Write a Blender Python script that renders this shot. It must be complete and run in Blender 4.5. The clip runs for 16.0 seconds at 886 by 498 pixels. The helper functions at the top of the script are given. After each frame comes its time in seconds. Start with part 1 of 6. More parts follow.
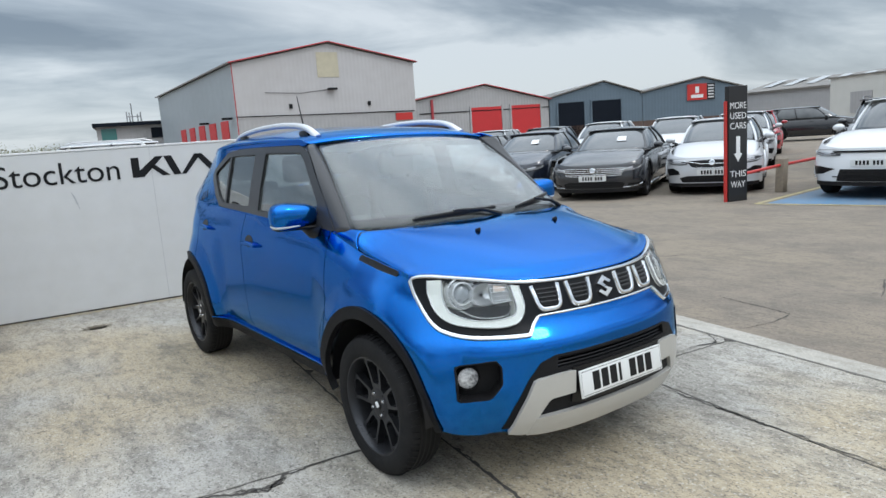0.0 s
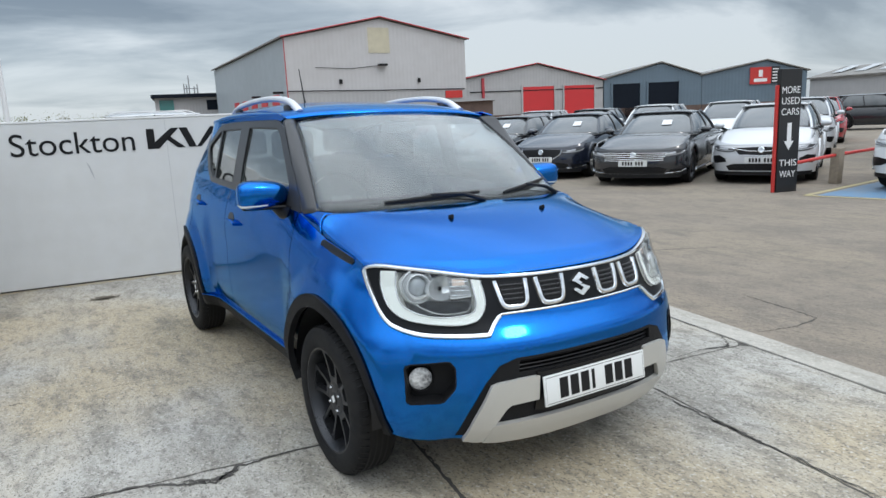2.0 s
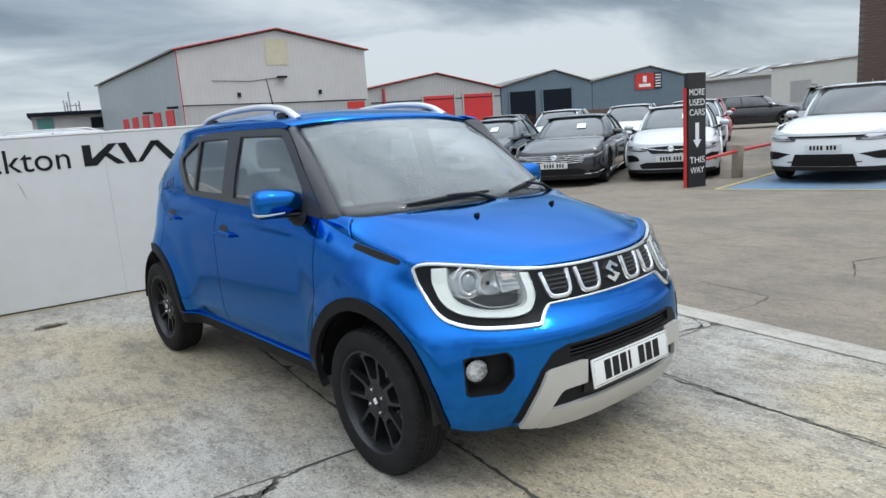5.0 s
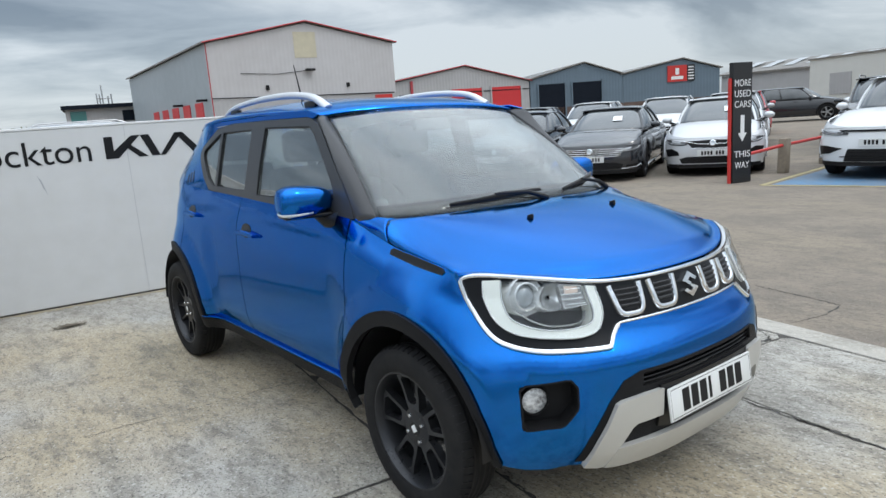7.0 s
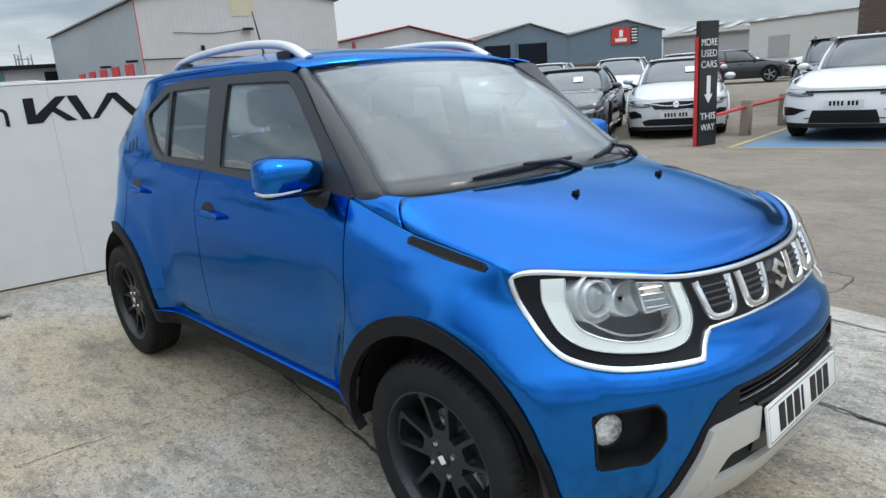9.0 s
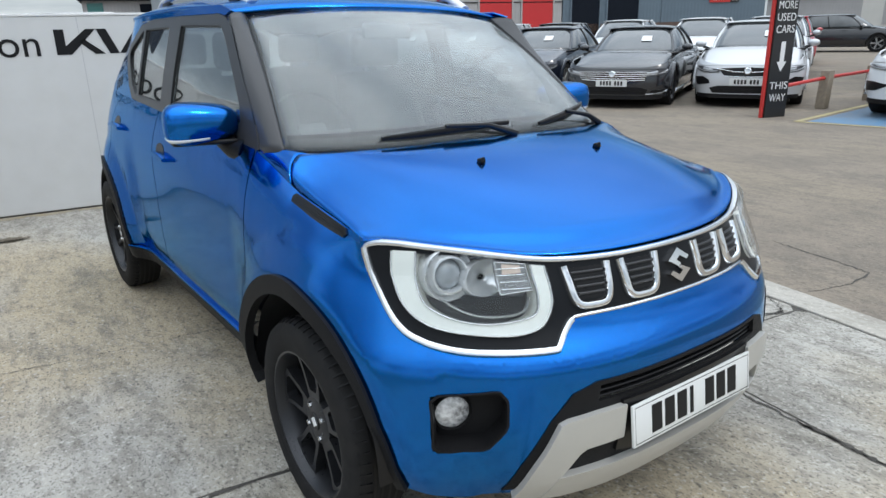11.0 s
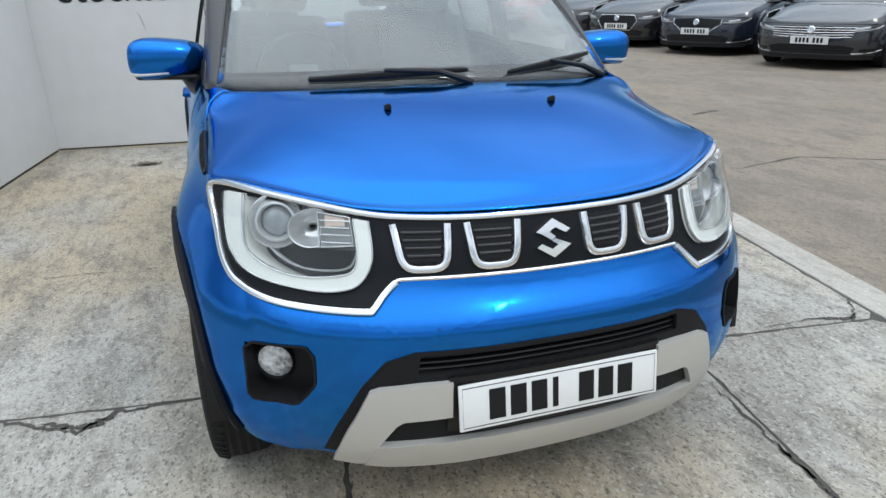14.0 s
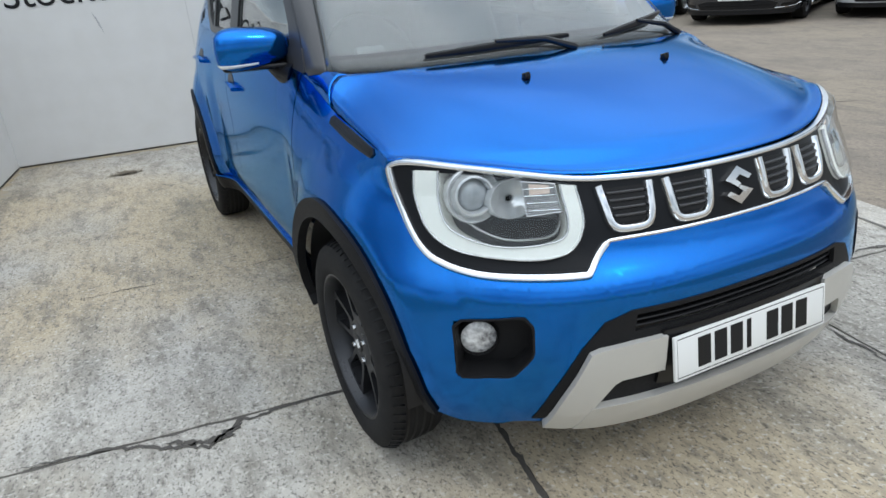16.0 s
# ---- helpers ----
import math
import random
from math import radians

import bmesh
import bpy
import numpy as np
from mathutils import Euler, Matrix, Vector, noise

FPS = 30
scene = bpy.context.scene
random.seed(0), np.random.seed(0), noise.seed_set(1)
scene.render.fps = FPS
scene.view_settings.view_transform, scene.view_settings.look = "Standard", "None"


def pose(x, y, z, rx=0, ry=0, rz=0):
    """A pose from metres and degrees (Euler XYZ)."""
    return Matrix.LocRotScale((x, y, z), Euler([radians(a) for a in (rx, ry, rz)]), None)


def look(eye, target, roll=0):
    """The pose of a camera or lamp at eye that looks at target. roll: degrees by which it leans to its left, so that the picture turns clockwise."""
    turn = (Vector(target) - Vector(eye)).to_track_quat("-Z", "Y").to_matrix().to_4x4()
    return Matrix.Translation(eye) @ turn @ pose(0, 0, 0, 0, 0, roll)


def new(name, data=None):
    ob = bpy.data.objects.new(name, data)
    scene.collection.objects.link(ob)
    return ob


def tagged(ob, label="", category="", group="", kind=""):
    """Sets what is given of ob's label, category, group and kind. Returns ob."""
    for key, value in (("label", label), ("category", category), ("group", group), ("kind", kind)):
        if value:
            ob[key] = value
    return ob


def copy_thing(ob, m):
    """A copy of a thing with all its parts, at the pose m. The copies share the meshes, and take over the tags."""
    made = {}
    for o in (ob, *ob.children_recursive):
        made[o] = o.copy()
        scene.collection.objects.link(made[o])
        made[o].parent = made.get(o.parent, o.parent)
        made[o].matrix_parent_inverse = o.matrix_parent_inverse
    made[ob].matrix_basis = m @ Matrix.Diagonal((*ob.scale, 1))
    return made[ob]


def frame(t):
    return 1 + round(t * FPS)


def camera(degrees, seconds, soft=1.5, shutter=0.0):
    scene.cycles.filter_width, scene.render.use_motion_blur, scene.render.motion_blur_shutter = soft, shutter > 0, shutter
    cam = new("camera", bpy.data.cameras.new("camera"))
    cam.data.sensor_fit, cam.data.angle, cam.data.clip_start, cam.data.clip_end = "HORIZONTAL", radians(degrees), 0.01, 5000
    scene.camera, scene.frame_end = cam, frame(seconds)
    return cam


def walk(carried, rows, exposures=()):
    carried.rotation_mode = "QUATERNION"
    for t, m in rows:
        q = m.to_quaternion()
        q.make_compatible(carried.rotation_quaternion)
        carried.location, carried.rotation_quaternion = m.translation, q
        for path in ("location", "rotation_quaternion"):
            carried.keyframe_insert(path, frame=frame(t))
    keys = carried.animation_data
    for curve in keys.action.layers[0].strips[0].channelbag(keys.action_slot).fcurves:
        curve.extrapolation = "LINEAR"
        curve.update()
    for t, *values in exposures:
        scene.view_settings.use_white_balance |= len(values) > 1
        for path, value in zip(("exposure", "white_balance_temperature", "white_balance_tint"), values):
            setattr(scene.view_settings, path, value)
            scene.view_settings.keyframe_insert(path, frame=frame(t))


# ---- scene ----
cam = camera(66.7, 16.0)
PATH = [
    (0, (-2.157, -2.43, 1.438), (-0.993, -0.839, 1.104), -4.1),
    (0.5, (-2.052, -2.442, 1.441), (-0.913, -0.834, 1.097), -4.8),
    (1, (-1.904, -2.443, 1.438), (-0.829, -0.797, 1.073), -2.9),
    (1.5, (-1.808, -2.45, 1.43), (-0.739, -0.802, 1.051), -3.2),
    (2, (-1.748, -2.439, 1.415), (-0.712, -0.772, 1.029), -2.7),
    (2.5, (-1.737, -2.407, 1.407), (-0.755, -0.706, 1.029), -2.9),
    (3, (-1.772, -2.37, 1.407), (-0.824, -0.652, 1.019), -2.9),
    (3.5, (-1.863, -2.253, 1.409), (-0.774, -0.623, 1.015), -2.9),
    (3.7, (-1.911, -2.196, 1.414), (-0.742, -0.623, 1.013), -3.1),
    (5.8, (-2.3, -2.184, 1.41), (-1.013, -0.697, 1.044), -3.9),
    (6, (-2.292, -2.181, 1.411), (-1.011, -0.688, 1.051), -3.3),
    (6.5, (-2.166, -2.038, 1.391), (-0.936, -0.503, 1.029), -2.5),
    (7, (-2.055, -1.862, 1.399), (-0.848, -0.316, 1.012), -4.2),
    (7.5, (-1.969, -1.723, 1.37), (-0.81, -0.153, 0.93), -4.5),
    (8, (-1.892, -1.519, 1.356), (-0.708, 0.019, 0.873), -4.9),
    (8.5, (-1.894, -1.361, 1.369), (-0.684, 0.156, 0.886), -2.6),
    (9, (-1.923, -1.301, 1.381), (-0.614, 0.125, 0.88), -4.2),
    (9.5, (-1.924, -1.32, 1.372), (-0.561, 0.038, 0.826), -2.4),
    (9.7, (-1.897, -1.359, 1.374), (-0.507, -0.03, 0.824), -3.0),
    (11.8, (-1.182, -1.653, 1.357), (-0.235, -0.023, 0.689), -1.6),
    (12, (-1.121, -1.668, 1.35), (-0.183, -0.031, 0.685), -2.5),
    (12.5, (-0.942, -1.759, 1.33), (-0.206, -0.022, 0.666), -4.0),
    (13, (-0.77, -1.853, 1.315), (-0.106, -0.102, 0.614), -1.8),
    (13.5, (-0.683, -1.891, 1.314), (-0.022, -0.145, 0.599), -1.1),
    (14, (-0.688, -1.882, 1.312), (-0.1, -0.117, 0.578), -1.4),
    (14.5, (-0.739, -1.854, 1.314), (-0.26, -0.052, 0.591), -3.0),
    (15, (-0.902, -1.822, 1.332), (-0.374, -0.017, 0.653), -4.9),
    (15.5, (-1.126, -1.746, 1.32), (-0.393, -0.029, 0.603), -6.6),
    (16, (-1.267, -1.649, 1.308), (-0.485, 0.015, 0.521), -5.1),
]
walk(cam, [(t, look(eye, target, roll)) for t, eye, target, roll in PATH])

# ---- daylight: bright overcast, broken cloud ----
world = bpy.data.worlds.new("overcast_sky")
scene.world = world
world.use_nodes = True
wt = world.node_tree
wt.nodes.clear()


def wnode(kind, **values):
    n = wt.nodes.new(kind)
    for key, value in values.items():
        n.inputs[key].default_value = value
    return n


w_out = wt.nodes.new("ShaderNodeOutputWorld")
w_bg = wt.nodes.new("ShaderNodeBackground")
w_sky = wt.nodes.new("ShaderNodeTexSky")
w_sky.sky_type, w_sky.sun_disc = "NISHITA", False
w_sky.sun_elevation, w_sky.sun_rotation = radians(48), radians(152)
w_co = wt.nodes.new("ShaderNodeTexCoord")
w_sep = wt.nodes.new("ShaderNodeSeparateXYZ")
wt.links.new(w_co.outputs["Generated"], w_sep.inputs[0])
# the cloud deck is a flat layer: its pattern is the direction divided by its height
w_h = wt.nodes.new("ShaderNodeMath")
w_h.operation = "MAXIMUM"
w_h.inputs[1].default_value = 0.0
wt.links.new(w_sep.outputs["Z"], w_h.inputs[0])
w_h2 = wt.nodes.new("ShaderNodeMath")
w_h2.operation = "ADD"
w_h2.inputs[1].default_value = 0.13
wt.links.new(w_h.outputs[0], w_h2.inputs[0])
w_div = wt.nodes.new("ShaderNodeVectorMath")
w_div.operation = "DIVIDE"
wt.links.new(w_co.outputs["Generated"], w_div.inputs[0])
w_cmb = wt.nodes.new("ShaderNodeCombineXYZ")
for k in (0, 1):
    wt.links.new(w_h2.outputs[0], w_cmb.inputs[k])
w_cmb.inputs[2].default_value = 1.0
wt.links.new(w_cmb.outputs[0], w_div.inputs[1])
w_n1 = wnode("ShaderNodeTexNoise", Scale=0.50, Detail=9.0, Roughness=0.53, Distortion=0.6)
w_map = wt.nodes.new("ShaderNodeMapping")
w_map.inputs["Location"].default_value = (3.7, 1.2, 0.4)
w_map.inputs["Rotation"].default_value = (0, 0, radians(35))
w_map.inputs["Scale"].default_value = (0.8, 1.2, 1.0)
wt.links.new(w_div.outputs[0], w_map.inputs[0])
wt.links.new(w_map.outputs[0], w_n1.inputs["Vector"])
w_ramp = wt.nodes.new("ShaderNodeValToRGB")
els = w_ramp.color_ramp.elements
els[0].position, els[0].color = 0.42, (0.24, 0.30, 0.37, 1)
els[1].position, els[1].color = 0.62, (0.78, 0.85, 0.91, 1)
mid = els.new(0.51)
mid.color = (0.435, 0.51, 0.585, 1)
# paler streaks lie under the dark deck, near the rim
w_rim = wt.nodes.new("ShaderNodeMapRange")
w_rim.interpolation_type = "SMOOTHSTEP"
w_rim.inputs["From Min"].default_value, w_rim.inputs["From Max"].default_value = 0.07, 0.17
w_rim.inputs["To Min"].default_value, w_rim.inputs["To Max"].default_value = 0.09, -0.03
wt.links.new(w_sep.outputs["Z"], w_rim.inputs["Value"])
w_sum = wt.nodes.new("ShaderNodeMath")
w_sum.operation = "ADD"
wt.links.new(w_n1.outputs["Fac"], w_sum.inputs[0])
wt.links.new(w_rim.outputs[0], w_sum.inputs[1])
# the deck is thinner and paler overhead
w_up = wt.nodes.new("ShaderNodeMapRange")
w_up.inputs["From Min"].default_value, w_up.inputs["From Max"].default_value = 0.22, 0.60
w_up.inputs["To Min"].default_value, w_up.inputs["To Max"].default_value = 0.0, 0.10
wt.links.new(w_sep.outputs["Z"], w_up.inputs["Value"])
w_sum2 = wt.nodes.new("ShaderNodeMath")
w_sum2.operation = "ADD"
wt.links.new(w_sum.outputs[0], w_sum2.inputs[0])
wt.links.new(w_up.outputs[0], w_sum2.inputs[1])
wt.links.new(w_sum2.outputs[0], w_ramp.inputs[0])
# the sky pales towards the horizon
w_hz = wt.nodes.new("ShaderNodeMapRange")
w_hz.inputs["From Min"].default_value, w_hz.inputs["From Max"].default_value = 0.0, 0.16
w_hz.inputs["To Min"].default_value, w_hz.inputs["To Max"].default_value = 0.55, 0.0
wt.links.new(w_sep.outputs["Z"], w_hz.inputs["Value"])
w_pale = wt.nodes.new("ShaderNodeMix")
w_pale.data_type = "RGBA"
w_pale.inputs["B"].default_value = (0.66, 0.74, 0.80, 1)
wt.links.new(w_hz.outputs[0], w_pale.inputs["Factor"])
wt.links.new(w_ramp.outputs[0], w_pale.inputs["A"])
w_add = wt.nodes.new("ShaderNodeMix")
w_add.data_type = "RGBA"
w_add.blend_type = "ADD"
w_add.inputs["Factor"].default_value = 0.02
wt.links.new(w_pale.outputs["Result"], w_add.inputs["A"])
wt.links.new(w_sky.outputs[0], w_add.inputs["B"])
# an overcast sky is brighter overhead than at its rim
w_zen = wt.nodes.new("ShaderNodeMapRange")
w_zen.inputs["From Min"].default_value, w_zen.inputs["From Max"].default_value = 0.18, 0.95
w_zen.inputs["To Min"].default_value, w_zen.inputs["To Max"].default_value = 1.0, 3.1
wt.links.new(w_sep.outputs["Z"], w_zen.inputs["Value"])
w_mul = wt.nodes.new("ShaderNodeVectorMath")
w_mul.operation = "SCALE"
wt.links.new(w_add.outputs["Result"], w_mul.inputs[0])
wt.links.new(w_zen.outputs[0], w_mul.inputs["Scale"])
wt.links.new(w_mul.outputs[0], w_bg.inputs["Color"])
w_bg.inputs["Strength"].default_value = 1.0
wt.links.new(w_bg.outputs[0], w_out.inputs[0])

sun_data = bpy.data.lights.new("sun", "SUN")
sun_data.energy, sun_data.angle, sun_data.color = 0.55, radians(10), (1.0, 0.98, 0.96)
sun = new("sun", sun_data)
sun.matrix_world = look((7, -13, 17), (0, 0, 0))
scene.view_settings.exposure = -0.32

# ---- materials ----
def mat(name, base, rough=0.5, metal=0.0, vary=0.0, scale=20.0, tint=None, bump=0.0, bscale=120.0, coat=0.0, spec=0.5, rvary=0.0):
    """A principled material whose colour wanders towards tint on two scales, with fine relief."""
    m = bpy.data.materials.new(name)
    m.use_nodes = True
    nt = m.node_tree
    b = nt.nodes["Principled BSDF"]
    b.inputs["Base Color"].default_value = (*base, 1)
    b.inputs["Roughness"].default_value, b.inputs["Metallic"].default_value = rough, metal
    b.inputs["Coat Weight"].default_value, b.inputs["Coat Roughness"].default_value = coat, 0.03
    b.inputs["Specular IOR Level"].default_value = spec
    co = nt.nodes.new("ShaderNodeTexCoord")
    if vary or rvary:
        big, small, both = (nt.nodes.new(k) for k in ("ShaderNodeTexNoise", "ShaderNodeTexNoise", "ShaderNodeMath"))
        big.inputs["Scale"].default_value, big.inputs["Detail"].default_value = scale * 0.12, 4
        small.inputs["Scale"].default_value, small.inputs["Detail"].default_value = scale, 6
        both.operation = "MULTIPLY_ADD"
        both.inputs[1].default_value = 0.5
        half = nt.nodes.new("ShaderNodeMath")
        half.operation = "MULTIPLY"
        half.inputs[1].default_value = 0.5
        for n in (big, small):
            nt.links.new(co.outputs["Object"], n.inputs["Vector"])
        nt.links.new(big.outputs["Fac"], half.inputs[0])
        nt.links.new(small.outputs["Fac"], both.inputs[0])
        nt.links.new(half.outputs[0], both.inputs[2])
    if vary:
        rng = nt.nodes.new("ShaderNodeMapRange")
        rng.inputs["From Min"].default_value, rng.inputs["From Max"].default_value = 0.36, 0.64
        rng.inputs["To Min"].default_value, rng.inputs["To Max"].default_value = 0.0, vary
        mix = nt.nodes.new("ShaderNodeMix")
        mix.data_type = "RGBA"
        mix.inputs["A"].default_value = (*base, 1)
        mix.inputs["B"].default_value = (*(tint or [c * 0.4 for c in base]), 1)
        nt.links.new(both.outputs[0], rng.inputs["Value"])
        nt.links.new(rng.outputs[0], mix.inputs["Factor"])
        nt.links.new(mix.outputs["Result"], b.inputs["Base Color"])
    if rvary:
        rr = nt.nodes.new("ShaderNodeMapRange")
        rr.inputs["From Min"].default_value, rr.inputs["From Max"].default_value = 0.35, 0.65
        rr.inputs["To Min"].default_value, rr.inputs["To Max"].default_value = max(rough - rvary, 0.02), rough + rvary
        nt.links.new(both.outputs[0], rr.inputs["Value"])
        nt.links.new(rr.outputs[0], b.inputs["Roughness"])
    if bump:
        n, bp = nt.nodes.new("ShaderNodeTexNoise"), nt.nodes.new("ShaderNodeBump")
        n.inputs["Scale"].default_value, n.inputs["Detail"].default_value = bscale, 5
        bp.inputs["Strength"].default_value, bp.inputs["Distance"].default_value = bump, 0.01
        nt.links.new(co.outputs["Object"], n.inputs["Vector"])
        nt.links.new(n.outputs["Fac"], bp.inputs["Height"])
        nt.links.new(bp.outputs[0], b.inputs["Normal"])
    return m


def pane(name, tint, gloss=1.0, rough=0.01, f0=0.05, film=0.05):
    """Thin tinted glass: clear through under a faint white veil that paints in milky haze, with mirror gloss that grows
    towards grazing.
    """
    m = bpy.data.materials.new(name)
    m.use_nodes = True
    nt = m.node_tree
    nt.nodes.remove(nt.nodes["Principled BSDF"])
    tr, gl, mx, lw, df, veil = (nt.nodes.new("ShaderNode" + k) for k in ("BsdfTransparent", "BsdfGlossy", "MixShader", "LayerWeight", "BsdfDiffuse", "MixShader"))
    tr.inputs[0].default_value = (*tint, 1)
    gl.inputs["Color"].default_value = (gloss, gloss, gloss, 1)
    gl.inputs["Roughness"].default_value = rough
    lw.inputs["Blend"].default_value = 0.5
    pw, ma = nt.nodes.new("ShaderNodeMath"), nt.nodes.new("ShaderNodeMath")
    pw.operation, ma.operation = "POWER", "MULTIPLY_ADD"
    pw.inputs[1].default_value = 3.5
    ma.inputs[1].default_value, ma.inputs[2].default_value = 0.85, f0
    nt.links.new(lw.outputs["Facing"], pw.inputs[0])
    nt.links.new(pw.outputs[0], ma.inputs[0])
    nt.links.new(ma.outputs[0], mx.inputs[0])
    df.inputs[0].default_value = (0.80, 0.81, 0.81, 1)
    veil.inputs[0].default_value = film
    nt.links.new(tr.outputs[0], veil.inputs[1])
    nt.links.new(df.outputs[0], veil.inputs[2])
    nt.links.new(veil.outputs[0], mx.inputs[1])
    nt.links.new(gl.outputs[0], mx.inputs[2])
    nt.links.new(mx.outputs[0], nt.nodes["Material Output"].inputs[0])
    return m


def paint(name, base, metal=0.55, rough=0.32, flake=0.15):
    """Car paint: metallic base with fine flake under a clear coat."""
    m = mat(name, base, rough, metal, coat=1.0)
    nt = m.node_tree
    b = nt.nodes["Principled BSDF"]
    b.inputs["Coat Roughness"].default_value = 0.02
    if flake:
        co = nt.nodes.new("ShaderNodeTexCoord")
        v, r = nt.nodes.new("ShaderNodeTexVoronoi"), nt.nodes.new("ShaderNodeMapRange")
        v.inputs["Scale"].default_value = 900
        r.inputs["To Min"].default_value, r.inputs["To Max"].default_value = rough - flake * 0.5, rough + flake
        nt.links.new(co.outputs["Object"], v.inputs["Vector"])
        nt.links.new(v.outputs["Distance"], r.inputs["Value"])
        nt.links.new(r.outputs[0], b.inputs["Roughness"])
    return m


def emblem(name, base):
    return mat(name, base, 0.15, 1.0)


BLUE = paint("blue_metallic_paint", (0.0, 0.140, 0.530), 1.0, 0.15, 0.0)
BLUE.node_tree.nodes["Principled BSDF"].inputs["Coat Weight"].default_value = 0.45
BLUE.node_tree.nodes["Principled BSDF"].inputs["Specular IOR Level"].default_value = 0.05
BLUE.node_tree.nodes["Principled BSDF"].inputs["Coat IOR"].default_value = 1.5
BLUE.node_tree.nodes["Principled BSDF"].inputs["Specular Tint"].default_value = (0.2, 0.65, 1.0, 1)
CLAD = mat("black_grained_plastic", (0.011, 0.011, 0.012), 0.55, bump=0.15, bscale=900, vary=0.5, scale=60, tint=(0.015, 0.015, 0.016), spec=0.13)
DIRT = mat("sandy_wall_foot_dirt", (0.36, 0.29, 0.18), 0.95, vary=0.9, scale=18, tint=(0.33, 0.31, 0.26), bump=0.4, bscale=90)
GLOSSBLACK = mat("satin_black_plastic", (0.007, 0.007, 0.008), 0.30, vary=0.3, scale=40, tint=(0.012, 0.012, 0.013), spec=0.3)
PILLAR = mat("black_pillar_film", (0.040, 0.041, 0.045), 0.34, spec=0.5)
RUBBER = mat("tyre_rubber", (0.012, 0.012, 0.013), 0.75, spec=0.15, vary=0.6, scale=30, tint=(0.026, 0.025, 0.024), bump=0.1, bscale=300)
ALLOY = mat("gunmetal_alloy", (0.034, 0.035, 0.039), 0.34, 0.55, rvary=0.08, scale=40)
ALLOYGREY = mat("silver_alloy", (0.45, 0.46, 0.47), 0.3, 0.9)
CHROME = mat("chrome", (0.82, 0.83, 0.84), 0.07, 1.0)
SATIN = mat("satin_silver_plastic", (0.50, 0.49, 0.46), 0.38, 0.25, vary=0.2, scale=30, tint=(0.42, 0.41, 0.39))
RAILSILVER = mat("silver_roof_rail", (0.72, 0.73, 0.74), 0.35, 0.3)
DRLWHITE = mat("white_light_guide", (0.80, 0.83, 0.80), 0.22, vary=0.3, scale=80, tint=(0.72, 0.77, 0.74))
DRLLIT = mat("lit_light_guide", (0.72, 0.73, 0.70), 0.22, vary=0.3, scale=80, tint=(0.72, 0.77, 0.74))
DRLLIT.node_tree.nodes["Principled BSDF"].inputs["Emission Color"].default_value = (0.93, 1.0, 0.96, 1)
DRLLIT.node_tree.nodes["Principled BSDF"].inputs["Emission Strength"].default_value = 0.10
LAMPGREY = mat("lamp_reflector", (0.72, 0.73, 0.74), 0.14, 0.55, vary=0.6, scale=45, tint=(0.42, 0.43, 0.44), coat=1.0)
# white-to-dark mottle paints glassy glints into the fog lamp's colour
FOGGLASS = mat("glint_mottled_fog_glass", (0.92, 0.93, 0.94), 0.10, 0.1, vary=0.9, scale=95, tint=(0.10, 0.10, 0.11), bump=0.3, bscale=110, coat=1.0)
MASKMAT = mat("satin_dark_grille_plastic", (0.009, 0.010, 0.012), 0.32, vary=0.3, scale=30, tint=(0.011, 0.012, 0.014), spec=0.14)
SLAT = mat("dark_grey_slat", (0.045, 0.046, 0.050), 0.4, spec=0.3)
BOWL = mat("dark_chrome_bowl", (0.13, 0.135, 0.14), 0.25, 0.2, vary=0.8, scale=35, tint=(0.30, 0.305, 0.31))
LAMPDARK = mat("lamp_housing", (0.06, 0.06, 0.065), 0.3, spec=0.3)
AMBER = mat("amber_reflector", (0.62, 0.50, 0.43), 0.3)
NUT = mat("wheel_nut_steel", (0.6, 0.6, 0.6), 0.25, 1.0)
GLASS = pane("car_glass", (0.90, 0.94, 0.935), f0=0.07, film=0.008)
SIDEGLASS = pane("door_glass", (0.86, 0.90, 0.895), f0=0.12, film=0.018)
DARKGLASS = pane("tinted_car_glass", (0.66, 0.70, 0.70), f0=0.12, film=0.015)
CLEAR = pane("clear_lamp_cover", (0.97, 0.98, 0.98), 0.8, 0.01, 0.02, 0.002)
LENS = mat("projector_lens", (0.42, 0.45, 0.48), 0.06, 0.0, vary=0.8, scale=28, tint=(0.16, 0.18, 0.20), coat=1.0)
PLATE = mat("number_plate_white", (0.72, 0.73, 0.72), 0.3)
INK = mat("black_print", (0.008, 0.008, 0.009), 0.5, spec=0.25)
SEAT = mat("dark_seat_cloth", (0.085, 0.088, 0.092), 0.85, vary=0.5, scale=60)
DASH = mat("dashboard_plastic", (0.10, 0.10, 0.105), 0.6)
LINING = mat("headliner_cloth", (0.38, 0.38, 0.37), 0.9)
PAPER = mat("white_paper", (0.75, 0.76, 0.76), 0.6)
BOARD = mat("white_painted_board", (0.63, 0.635, 0.63), 0.42, vary=0.45, scale=6, tint=(0.54, 0.54, 0.52), bump=0.03, bscale=60)
CAPPING = mat("white_capping", (0.74, 0.74, 0.73), 0.4)
SIGNBLACK = mat("black_sign_panel", (0.016, 0.016, 0.018), 0.35, vary=0.3, scale=20)
SIGNRED = mat("red_painted_metal", (0.55, 0.035, 0.03), 0.4, vary=0.3, scale=30, tint=(0.42, 0.03, 0.028))
SIGNWHITE = mat("white_vinyl", (0.80, 0.80, 0.80), 0.4)
